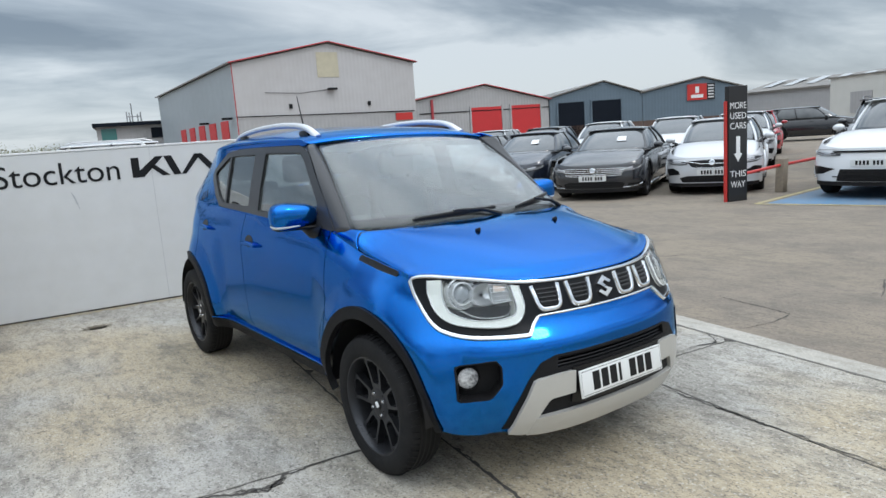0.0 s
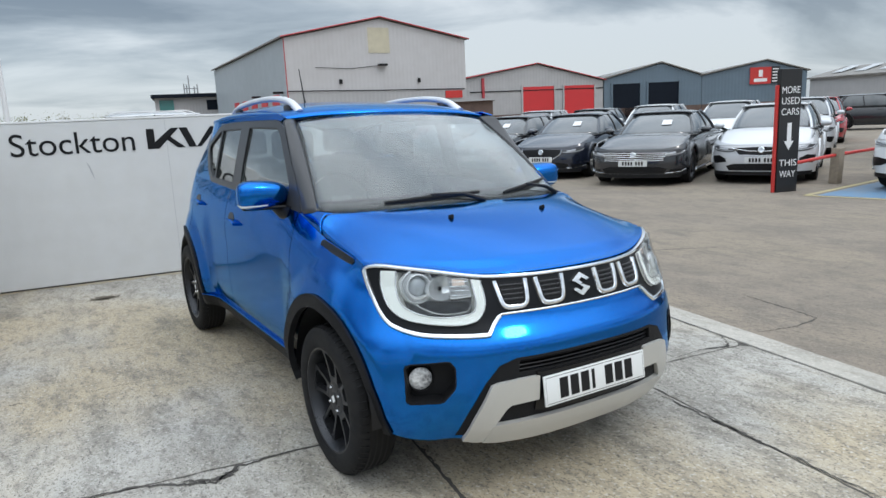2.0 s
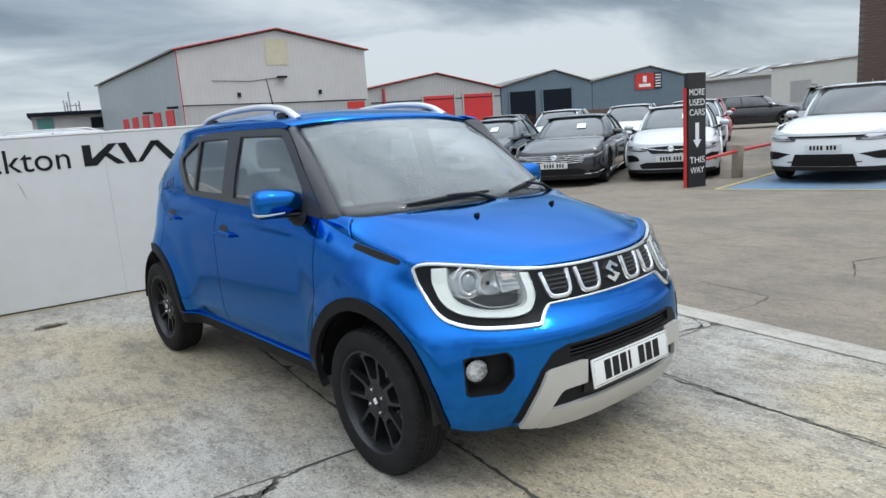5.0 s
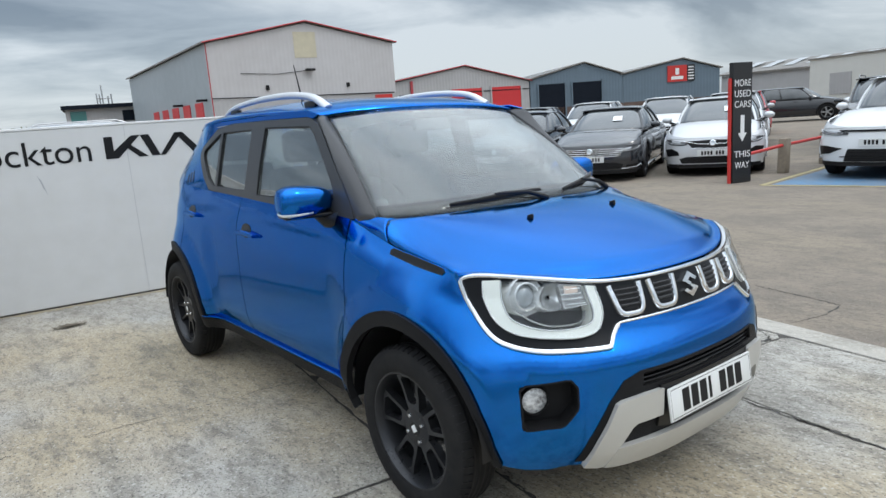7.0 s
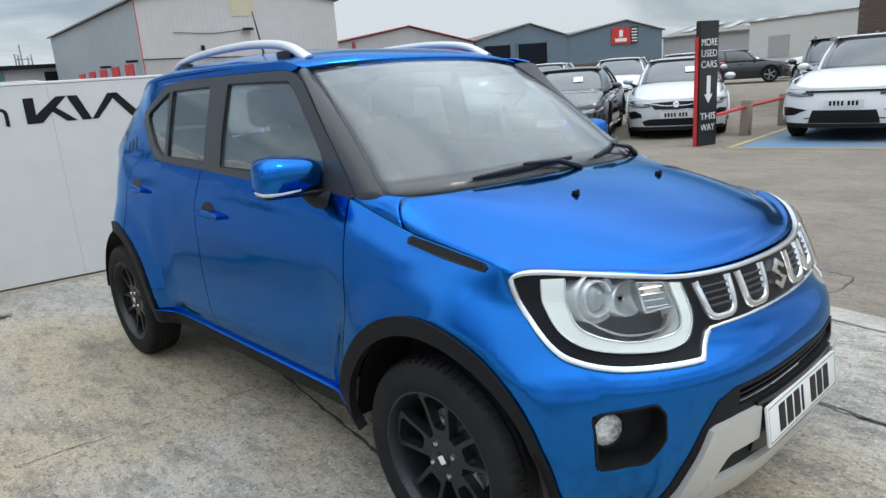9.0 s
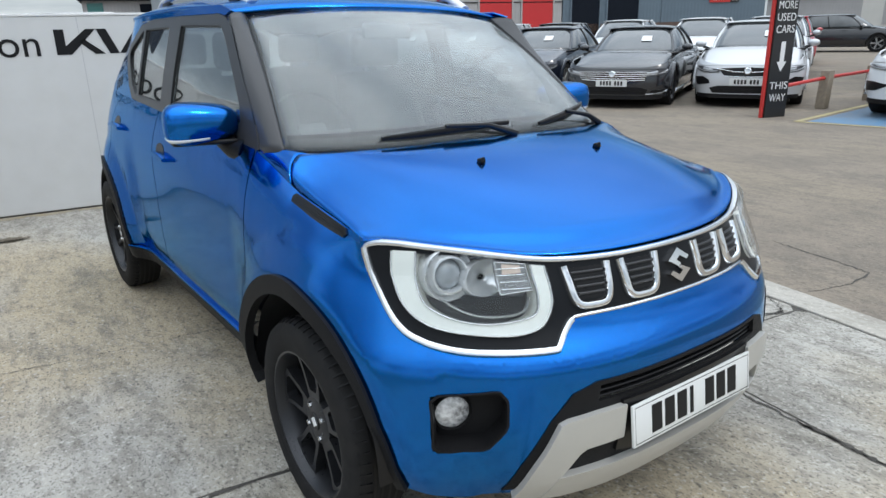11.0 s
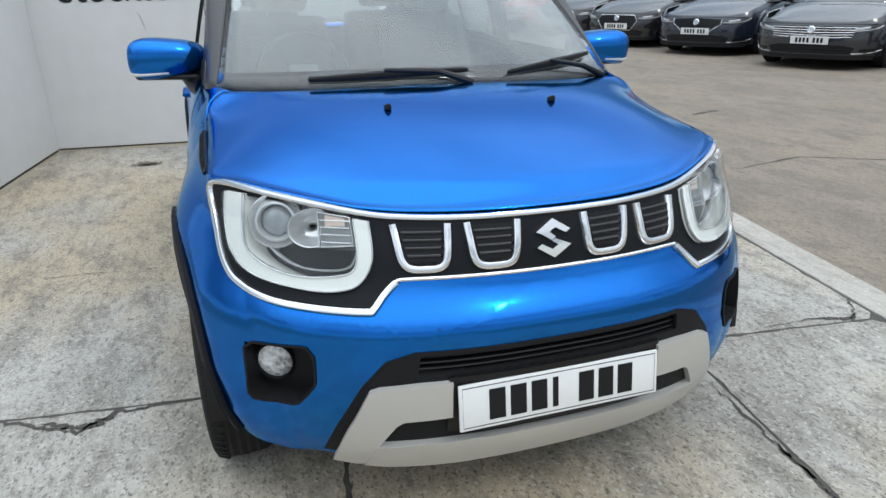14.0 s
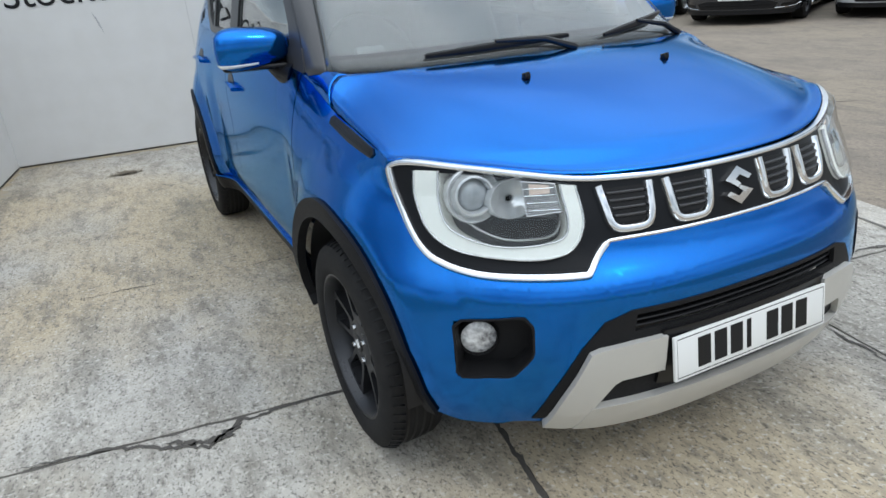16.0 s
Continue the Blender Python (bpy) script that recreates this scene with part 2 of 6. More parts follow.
TIMBER = mat("weathered_timber", (0.30, 0.25, 0.19), 0.85, vary=0.7, scale=25, tint=(0.18, 0.15, 0.12), bump=0.3, bscale=80)
BLUEBAY = mat("worn_blue_bay_paint", (0.10, 0.22, 0.36), 0.75, vary=0.8, scale=9, tint=(0.20, 0.21, 0.22), bump=0.1, bscale=150)
YELLOW = mat("worn_yellow_line", (0.50, 0.42, 0.20), 0.75, vary=0.6, scale=25, tint=(0.28, 0.25, 0.2))


def stained_ground(name, base, tint, dark, speck, rough, warm=None, fleck=0.5, flecks=125.0):
    """Concrete or worn asphalt: broad patches, streaks, blotches and fine dark flecks, with relief."""
    m = mat(name, base, rough)
    nt = m.node_tree
    b = nt.nodes["Principled BSDF"]
    co = nt.nodes.new("ShaderNodeTexCoord")

    def noise_at(scale, detail, stretch=(1, 1, 1), rot=0.0, rgh=0.55):
        mp, n = nt.nodes.new("ShaderNodeMapping"), nt.nodes.new("ShaderNodeTexNoise")
        mp.inputs["Scale"].default_value = stretch
        mp.inputs["Rotation"].default_value = (0, 0, rot)
        n.inputs["Scale"].default_value, n.inputs["Detail"].default_value, n.inputs["Roughness"].default_value = scale, detail, rgh
        nt.links.new(co.outputs["Object"], mp.inputs[0])
        nt.links.new(mp.outputs[0], n.inputs["Vector"])
        return n.outputs["Fac"]

    def ramp(sock, lo, hi, a=0.0, z=1.0):
        r = nt.nodes.new("ShaderNodeMapRange")
        r.inputs["From Min"].default_value, r.inputs["From Max"].default_value = lo, hi
        r.inputs["To Min"].default_value, r.inputs["To Max"].default_value = a, z
        nt.links.new(sock, r.inputs["Value"])
        return r.outputs[0]

    def blend(a, col, fac):
        mx = nt.nodes.new("ShaderNodeMix")
        mx.data_type = "RGBA"
        mx.inputs["B"].default_value = (*col, 1)
        nt.links.new(a, mx.inputs["A"])
        nt.links.new(fac, mx.inputs["Factor"])
        return mx.outputs["Result"]

    rgb = nt.nodes.new("ShaderNodeRGB")
    rgb.outputs[0].default_value = (*base, 1)
    c = blend(rgb.outputs[0], tint, ramp(noise_at(1.3, 9, (1, 1, 1), 0.0, 0.65), 0.42, 0.58))
    if warm:
        c = blend(c, warm, ramp(noise_at(0.6, 7, (1, 0.6, 1), 0.4), 0.45, 0.59, 0, 0.9))
    c = blend(c, dark, ramp(noise_at(2.4, 10, (1.6, 0.6, 1), 0.15, 0.72), 0.51, 0.66, 0, 0.72))
    c = blend(c, dark, ramp(noise_at(24, 7, (1.0, 0.4, 1), 0.15, 0.65), 0.52, 0.66, 0, 0.65))
    c = blend(c, dark, ramp(noise_at(7, 9, (1.0, 0.45, 1), 0.6, 0.75), 0.50, 0.62, 0, 0.55))
    c = blend(c, speck, ramp(noise_at(flecks, 5, (1, 0.6, 1), 0.2, 0.68), 0.545, 0.625, 0, fleck))
    c = blend(c, speck, ramp(noise_at(flecks * 0.42, 4, (1, 0.55, 1), 0.5, 0.6), 0.60, 0.66, 0, fleck * 0.8))
    c = blend(c, tuple(min(1, v * 1.35) for v in base), ramp(noise_at(60, 3), 0.56, 0.70, 0, 0.6))
    nt.links.new(c, b.inputs["Base Color"])
    bp = nt.nodes.new("ShaderNodeBump")
    bp.inputs["Strength"].default_value, bp.inputs["Distance"].default_value = 0.6, 0.007
    nt.links.new(noise_at(70, 6, (1, 0.6, 1), 0.1, 0.7), bp.inputs["Height"])
    nt.links.new(bp.outputs[0], b.inputs["Normal"])
    return m


CONCRETE = stained_ground("weathered_concrete", (0.460, 0.438, 0.394), (0.36, 0.34, 0.302), (0.17, 0.155, 0.128), (0.060, 0.057, 0.050), 0.85, (0.45, 0.37, 0.25), 0.72)
JOINT = mat("joint_dirt", (0.06, 0.055, 0.05), 0.95, vary=0.6, scale=40, tint=(0.11, 0.10, 0.085), bump=0.4)
KERBMAT = stained_ground("pale_edge_strip", (0.47, 0.44, 0.39), (0.40, 0.37, 0.32), (0.28, 0.26, 0.22), (0.2, 0.19, 0.17), 0.85, None, 0.3)
ASPHALT = stained_ground("worn_brown_asphalt", (0.255, 0.213, 0.168), (0.205, 0.172, 0.138), (0.15, 0.13, 0.108), (0.10, 0.088, 0.075), 0.9, (0.275, 0.228, 0.172), 0.6, 60.0)


def cladding_sheet(name, base, pitch=0.25, tint=None, rough=0.5):
    """Profiled steel sheet: vertical ribs as relief, streaked with dirt."""
    m = mat(name, base, rough, vary=0.5, scale=1.2, tint=tint or [c * 0.75 for c in base])
    nt = m.node_tree
    b = nt.nodes["Principled BSDF"]
    co, sp, ad, mu, si, bp = (nt.nodes.new("ShaderNode" + k) for k in ("TexCoord", "SeparateXYZ", "Math", "Math", "Math", "Bump"))
    mu.operation, si.operation, ad.operation = "MULTIPLY", "SINE", "ADD"
    mu.inputs[1].default_value = 2 * math.pi / pitch
    nt.links.new(co.outputs["Object"], sp.inputs[0])
    nt.links.new(sp.outputs["X"], ad.inputs[0])
    nt.links.new(sp.outputs["Y"], ad.inputs[1])
    nt.links.new(ad.outputs[0], mu.inputs[0])
    nt.links.new(mu.outputs[0], si.inputs[0])
    bp.inputs["Strength"].default_value, bp.inputs["Distance"].default_value = 0.14, 0.03
    nt.links.new(si.outputs[0], bp.inputs["Height"])
    nt.links.new(bp.outputs[0], b.inputs["Normal"])
    return m


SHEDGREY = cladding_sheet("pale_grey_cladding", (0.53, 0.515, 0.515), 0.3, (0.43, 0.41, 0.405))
# the big shed's side walls: tone set darker and bluer than its gable
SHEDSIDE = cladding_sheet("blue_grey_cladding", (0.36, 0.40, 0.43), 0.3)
SHEDBLUE = cladding_sheet("slate_blue_cladding", (0.13, 0.18, 0.225), 0.3)
SHEDPALE = cladding_sheet("light_grey_cladding", (0.44, 0.43, 0.43), 0.3)
RENDER = mat("cream_render", (0.66, 0.65, 0.61), 0.8, vary=0.4, scale=1.5, tint=(0.56, 0.55, 0.51))
ROOFSHEET = cladding_sheet("weathered_roof_sheet", (0.20, 0.185, 0.165), 0.2, (0.12, 0.11, 0.10))
ROOFLIGHT = mat("pale_rooflight", (0.42, 0.44, 0.45), 0.5)
DOORRED = cladding_sheet("red_roller_door", (0.60, 0.03, 0.035), 0.1, (0.5, 0.03, 0.03))
DOORDARK = mat("dark_roller_door", (0.010, 0.014, 0.022), 0.6, vary=0.3, scale=2, spec=0.1)
TRIMRED = mat("red_trim", (0.42, 0.045, 0.055), 0.5)
PATCH = mat("cream_old_sign_patch", (0.56, 0.51, 0.38), 0.7, vary=0.3, scale=2)
BRICKMAT = mat("brown_brick", (0.16, 0.105, 0.085), 0.9, vary=0.8, scale=14, tint=(0.09, 0.065, 0.055), bump=0.3, bscale=60)
MORTAR = mat("grey_mortar", (0.17, 0.155, 0.14), 0.95, vary=0.4, scale=20)
GREENGLASS = mat("green_tinted_glazing", (0.06, 0.20, 0.19), 0.15)
STEEL = mat("galvanised_steel", (0.42, 0.43, 0.44), 0.45, 0.6)
POLE = mat("white_flag_pole", (0.72, 0.73, 0.74), 0.4)
BANNER = mat("dark_navy_banner", (0.03, 0.045, 0.075), 0.8, vary=0.4, scale=8)
TWIG = mat("bare_twigs", (0.16, 0.135, 0.10), 0.9)
BUD = mat("pale_spring_leaf", (0.16, 0.17, 0.07), 0.8)

# ---- building helpers ----
def part(name, bm, material, parent=None, label="", smooth=True, sharp=38):
    """One mesh object from a bmesh, under a thing or a part."""
    me = bpy.data.meshes.new(name)
    if smooth:
        limit = radians(sharp)
        for f in bm.faces:
            f.smooth = True
        for e in bm.edges:
            e.smooth = not (len(e.link_faces) == 2 and e.calc_face_angle(0) > limit)
    bm.to_mesh(me)
    bm.free()
    me.materials.append(material)
    ob = new(name, me)
    if parent:
        ob.parent = parent
    if label:
        tagged(ob, label)
    return ob


def thing(name, label, category, at=None, group="", kind=""):
    ob = new(name)
    ob.empty_display_size = 0.2
    if at is not None:
        ob.matrix_basis = at
    return tagged(ob, label, category, group, kind)


def box(x0, x1, y0, y1, z0, z1, bevel=0.0, segs=2):
    bm = bmesh.new()
    bmesh.ops.create_cube(bm, size=1)
    for v in bm.verts:
        v.co = ((x0 + x1) / 2 + v.co.x * (x1 - x0), (y0 + y1) / 2 + v.co.y * (y1 - y0), (z0 + z1) / 2 + v.co.z * (z1 - z0))
    if bevel:
        bmesh.ops.bevel(bm, geom=bm.edges[:], offset=bevel, segments=segs, affect="EDGES", profile=0.5)
    return bm


def lathe(profile, axis="x", n=48):
    """A body of revolution from (along, radius) pairs round an axis through the origin; closed when the profile ends meet."""
    bm = bmesh.new()
    rings = []
    for k in range(n):
        a = 2 * math.pi * k / n
        c, s = math.cos(a), math.sin(a)
        ring = []
        for h, r in profile:
            co = {"x": (h, r * c, r * s), "y": (r * c, h, r * s), "z": (r * c, r * s, h)}[axis]
            ring.append(bm.verts.new(co))
        rings.append(ring)
    for k in range(n):
        a, b = rings[k], rings[(k + 1) % n]
        for i in range(len(profile) - 1):
            bm.faces.new((a[i], a[i + 1], b[i + 1], b[i]))
    bmesh.ops.remove_doubles(bm, verts=bm.verts[:], dist=1e-5)
    bmesh.ops.recalc_face_normals(bm, faces=bm.faces[:])
    return bm


def tube(points, radius, n=8, flat=1.0, closed=False):
    """A round or flattened bar along a line of points."""
    bm = bmesh.new()
    pts = [Vector(p) for p in points]
    rings, last = [], None
    for i, p in enumerate(pts):
        a, b = pts[i - 1 if i or closed else 0], pts[(i + 1) % len(pts) if i + 1 < len(pts) or closed else i]
        t = (b - a).normalized()
        side = t.cross(Vector((0, 0, 1)))
        if side.length < 1e-3:
            side = t.cross(Vector((0, 1, 0)))
        side.normalize()
        up = side.cross(t).normalized()
        r = radius[i] if isinstance(radius, (list, tuple)) else radius
        rings.append([bm.verts.new(p + side * r * math.cos(q) + up * r * flat * math.sin(q)) for q in [2 * math.pi * k / n for k in range(n)]])
    for i in range(len(rings) - (0 if closed else 1)):
        a, b = rings[i], rings[(i + 1) % len(rings)]
        for k in range(n):
            bm.faces.new((a[k], a[(k + 1) % n], b[(k + 1) % n], b[k]))
    if not closed:
        bm.faces.new(rings[0]), bm.faces.new(rings[-1])
    bmesh.ops.recalc_face_normals(bm, faces=bm.faces[:])
    return bm


def joined(*bms):
    """Several bmeshes of one piece made into one."""
    out = bmesh.new()
    for b in bms:
        me = bpy.data.meshes.new("tmp")
        b.to_mesh(me)
        b.free()
        out.from_mesh(me)
        bpy.data.meshes.remove(me)
    return out


def ease(t):
    t = min(max(t, 0.0), 1.0)
    return t * t * (3 - 2 * t)


def table(x, xs, ys):
    return float(np.interp(x, xs, ys))


def curve_through(pts, n=8):
    """A smooth line through 2D points (Catmull-Rom)."""
    out = []
    p = [pts[0], *pts, pts[-1]]
    for i in range(1, len(p) - 2):
        for k in range(n):
            t = k / n
            out.append(tuple(0.5 * (2 * p[i][j] + (p[i + 1][j] - p[i - 1][j]) * t + (2 * p[i - 1][j] - 5 * p[i][j] + 4 * p[i + 1][j] - p[i + 2][j]) * t * t
                                    + (3 * p[i][j] - p[i - 1][j] - 3 * p[i + 1][j] + p[i + 2][j]) * t ** 3) for j in (0, 1)))
    out.append(tuple(pts[-1]))
    return out


def sheet(outline, place, off=0.0, thick=0.003, holes=(), step=0.03):
    """A panel: a flat outline (with holes) cut finely, laid on a surface by place(a, b, off), with thickness inwards."""
    bm = bmesh.new()
    for loop in (outline, *holes):
        vs = [bm.verts.new((a, b, 0)) for a, b in loop]
        for i in range(len(vs)):
            bm.edges.new((vs[i], vs[(i + 1) % len(vs)]))
    bmesh.ops.triangle_fill(bm, edges=bm.edges[:], use_beauty=True)
    for axis in (0, 1):
        lo, hi = min(p[axis] for p in outline), max(p[axis] for p in outline)
        for k in range(int(lo / step) - 1, int(hi / step) + 2):
            at = k * step + 1e-4
            if lo < at < hi:
                n = [0, 0, 0]
                n[axis] = 1
                c = [0, 0, 0]
                c[axis] = at
                bmesh.ops.bisect_plane(bm, geom=bm.verts[:] + bm.edges[:] + bm.faces[:], plane_co=c, plane_no=n)
    out = bmesh.new()
    bm.verts.ensure_lookup_table()
    top = [out.verts.new(place(v.co.x, v.co.y, off)) for v in bm.verts]
    low = [out.verts.new(place(v.co.x, v.co.y, off - thick)) for v in bm.verts]
    bm.verts.index_update()
    for f in bm.faces:
        ids = [v.index for v in f.verts]
        out.faces.new([top[i] for i in ids])
        out.faces.new([low[i] for i in reversed(ids)])
    for e in bm.edges:
        if len(e.link_faces) == 1:
            a, b = (v.index for v in e.verts)
            try:
                out.faces.new((top[a], top[b], low[b], low[a]))
            except ValueError:
                pass
    bm.free()
    bmesh.ops.recalc_face_normals(out, faces=out.faces[:])
    return out


def ribbon(path, place, width, height, closed=False, sink=0.004):
    """A moulding with a rounded back along a line on a surface."""
    bm = bmesh.new()
    prof = [(-0.5, -sink), (-0.5, 0.35 * height), (-0.32, 0.85 * height), (0, height), (0.32, 0.85 * height), (0.5, 0.35 * height), (0.5, -sink)]
    pts = [place(a, b, 0.0) for a, b in path]
    nrm = [(place(a, b, 0.01) - place(a, b, 0.0)).normalized() for a, b in path]
    rings = []
    m = len(pts)
    for i in range(m):
        t = (pts[(i + 1) % m if closed else min(i + 1, m - 1)] - pts[i - 1 if closed or i else 0]).normalized()
        side = nrm[i].cross(t).normalized()
        w = width[i] if isinstance(width, (list, tuple)) else width
        rings.append([bm.verts.new(pts[i] + side * w * s + nrm[i] * h) for s, h in prof])
    for i in range(m if closed else m - 1):
        a, b = rings[i], rings[(i + 1) % m]
        for k in range(len(prof)):
            q = (k + 1) % len(prof)
            bm.faces.new((a[k], a[q], b[q], b[k]))
    if not closed:
        bm.faces.new(rings[0]), bm.faces.new(rings[-1])
    bmesh.ops.recalc_face_normals(bm, faces=bm.faces[:])
    return bm


def surface(fn, nu, nv, thick=0.004, out=None):
    """A panel from fn(u, v), both 0 to 1, thickened along -normal; out: a direction that its outside faces."""
    if out is not None:
        c, du, dv = (Vector(fn(*q)) for q in ((.5, .5), (.52, .5), (.5, .52)))
        if (du - c).cross(dv - c).dot(Vector(out)) < 0:
            raw = fn
            fn = lambda u, v: raw(1 - u, v)
    bm = bmesh.new()
    P = [[Vector(fn(i / nu, j / nv)) for j in range(nv + 1)] for i in range(nu + 1)]
    top = [[bm.verts.new(p) for p in row] for row in P]
    low = []
    for i in range(nu + 1):
        row = []
        for j in range(nv + 1):
            du = P[min(i + 1, nu)][j] - P[max(i - 1, 0)][j]
            dv = P[i][min(j + 1, nv)] - P[i][max(j - 1, 0)]
            n = du.cross(dv)
            row.append(bm.verts.new(P[i][j] - (n.normalized() if n.length > 1e-9 else Vector()) * thick))
        low.append(row)
    for i in range(nu):
        for j in range(nv):
            bm.faces.new((top[i][j], top[i + 1][j], top[i + 1][j + 1], top[i][j + 1]))
            bm.faces.new((low[i][j + 1], low[i + 1][j + 1], low[i + 1][j], low[i][j]))
    for i in range(nu):
        bm.faces.new((top[i][0], low[i][0], low[i + 1][0], top[i + 1][0]))
        bm.faces.new((top[i + 1][nv], low[i + 1][nv], low[i][nv], top[i][nv]))
    for j in range(nv):
        bm.faces.new((top[0][j + 1], low[0][j + 1], low[0][j], top[0][j]))
        bm.faces.new((top[nu][j], low[nu][j], low[nu][j + 1], top[nu][j + 1]))
    return bm


def mirrored(bm):
    b = bm.copy()
    for v in b.verts:
        v.co.x = -v.co.x
    bmesh.ops.reverse_faces(b, faces=b.faces[:])
    return b


def lettering(text, size, depth=0.002, align="LEFT"):
    """Raised letters in the built-in font as a bmesh in the xy plane."""
    c = bpy.data.curves.new("letters", "FONT")
    c.body, c.size, c.extrude, c.align_x = text, size, depth, align
    ob = new("letters", c)
    bpy.context.view_layer.update()
    me = bpy.data.meshes.new_from_object(ob.evaluated_get(bpy.context.evaluated_depsgraph_get()))
    bm = bmesh.new()
    bm.from_mesh(me)
    bpy.data.objects.remove(ob)
    bpy.data.curves.remove(c)
    bpy.data.meshes.remove(me)
    return bm


def prism(outline, z0, z1):
    """An upright block on a plan outline."""
    bm = bmesh.new()
    lo = [bm.verts.new((x, y, z0)) for x, y in outline]
    hi = [bm.verts.new((x, y, z1)) for x, y in outline]
    bm.faces.new(lo), bm.faces.new(hi)
    for i in range(len(lo)):
        j = (i + 1) % len(lo)
        bm.faces.new((lo[i], lo[j], hi[j], hi[i]))
    bmesh.ops.recalc_face_normals(bm, faces=bm.faces[:])
    return bm

# ---- ground, slabs, walls ----
# the yard's own grid: corner of the two white walls, u along the back wall, v back along the side wall
YARD = Matrix.Translation((-2.03, 4.82, 0)) @ Matrix.Rotation(radians(-8.5), 4, "Z")


def yard(u, v, z=0.0):
    return YARD @ Vector((u, v, z))


ground_bm = bmesh.new()
bmesh.ops.create_grid(ground_bm, x_segments=24, y_segments=24, size=700)
ground = tagged(part("ground", ground_bm, ASPHALT, smooth=False), "worn brown-grey asphalt yard with patches", "ground", kind="structure")
ground.location.z = -0.012
bed = tagged(part("joint_bed", (lambda b: (b.transform(YARD), b)[1])(box(-2.2, 4.70, -13, 0.4, -0.010, -0.005)), JOINT, smooth=False), "dark dirt bed in the joints of the concrete", "ground", kind="structure")


def wobble(a, b, n, amp, seed, gap):
    """A joint's edge between two yard points, chipped and uneven."""
    rnd = random.Random(seed)
    d = (Vector(b) - Vector(a))
    side = Vector((-d.y, d.x)).normalized()
    out = []
    for k in range(n + 1):
        t = k / n
        bite = rnd.uniform(0, 0.5) * amp if rnd.random() > 0.2 else rnd.uniform(0.6, 1.8) * amp
        out.append(tuple(Vector(a) + d * t + side * (gap + bite)))
    return out


def slab(name, u0, u1, v0, v1, seed, label):
    """A cast slab with chipped, slightly rounded edges."""
    g, amp, n = 0.004, 0.006, lambda q: max(int(q / 0.05), 4)
    rim = []
    for a, b in (((u0, v0), (u1, v0)), ((u1, v0), (u1, v1)), ((u1, v1), (u0, v1)), ((u0, v1), (u0, v0))):
        rim += wobble(a, b, n((Vector(b) - Vector(a)).length), amp, seed, g)[1:-1]
        seed += 1
    bm = bmesh.new()
    top = [bm.verts.new((u, v, 0.0)) for u, v in rim]
    f = bm.faces.new(top)
    if f.normal.z < 0:
        f.normal_flip()
    got = bmesh.ops.inset_region(bm, faces=[f], thickness=0.004, depth=0.0)
    for v in top:
        v.co.z = -0.0025
    low = [bm.verts.new((u, v, -0.02)) for u, v in rim]
    for k in range(len(top)):
        q = (k + 1) % len(top)
        bm.faces.new((top[k], low[k], low[q], top[q]))
    bm.transform(YARD)
    return tagged(part(name, bm, CONCRETE, smooth=False), label, "pavement", kind="structure")


SLABS = [(-2.2, 2.30, -13, -4.33), (2.30, 3.60, -13, -4.33), (3.60, 4.50, -13, -4.33), (-2.2, 2.05, -4.33, 0.3), (2.05, 3.55, -4.33, -3.07), (3.55, 4.50, -4.33, -3.07), (2.05, 4.50, -3.07, 0.3)]
for k, (u0, u1, v0, v1) in enumerate(SLABS):
    slab("pavement_slab", u0, u1, v0, v1, 10 + 7 * k, "weathered pale concrete slab with stains and chipped joints")
strip = box(4.505, 4.69, -13, 7.0, -0.02, 0.004, 0.006)
strip.transform(YARD)
tagged(part("kerb_strip", strip, KERBMAT, smooth=False), "pale flush concrete edging strip beside the asphalt", "kerb", kind="structure")

# cracks wander off the front joint
def crack(pts, width, seed, name="crack"):
    rnd = random.Random(seed)
    line = []
    for (a, b), (c, d) in zip(pts, pts[1:]):
        for k in range(10):
            t = k / 10
            line.append((a + (c - a) * t + rnd.uniform(-.008, .008), b + (d - b) * t + rnd.uniform(-.008, .008)))
    line.append(pts[-1])
    bm = bmesh.new()
    prev = None
    n = len(line)
    for k, (x, y) in enumerate(line):
        w = width * (0.35 + rnd.random() * 0.9) * (1 - abs(2 * k / (n - 1) - 1) ** 4)
        d = Vector(line[min(k + 1, n - 1)]) - Vector(line[max(k - 1, 0)])
        s = Vector((-d.y, d.x)).normalized() * max(w, 0.0008)
        pair = [bm.verts.new((x + s.x, y + s.y, 0.0012)), bm.verts.new((x - s.x, y - s.y, 0.0012))]
        if prev:
            bm.faces.new((prev[0], prev[1], pair[1], pair[0]))
        prev = pair
    bmesh.ops.recalc_face_normals(bm, faces=bm.faces[:])
    for f in bm.faces:
        if f.normal.z < 0:
            f.normal_flip()
    return tagged(part(name, bm, JOINT, smooth=False), "dark crack in the concrete filled with dirt", "crack", kind="structure")


crack([(-1.80, .43), (-1.50, .36), (-1.36, .27), (-1.25, .20), (-1.14, .28), (-.95, .27), (-.72, .25)], .009, 3)
crack([(-1.36, .30), (-1.28, .24), (-1.20, .22), (-1.13, .27)], .014, 4)
crack([(.81, -.28), (.79, -.50), (.76, -.75), (.735, -1.1), (.70, -1.45)], .006, 5)
crack([(.775, -.62), (.76, -.80), (.745, -.95)], .009, 6)
crack([(1.25, -.02), (1.55, -.04), (1.68, -.09), (1.74, -.03), (1.80, .05), (1.90, .06)], .005, 7)
crack([(1.55, -.05), (1.66, -.10), (1.72, -.05)], .007, 8)
crack([(-.42, .0), (-.46, -.25), (-.52, -.60), (-.56, -.9)], .008, 9)
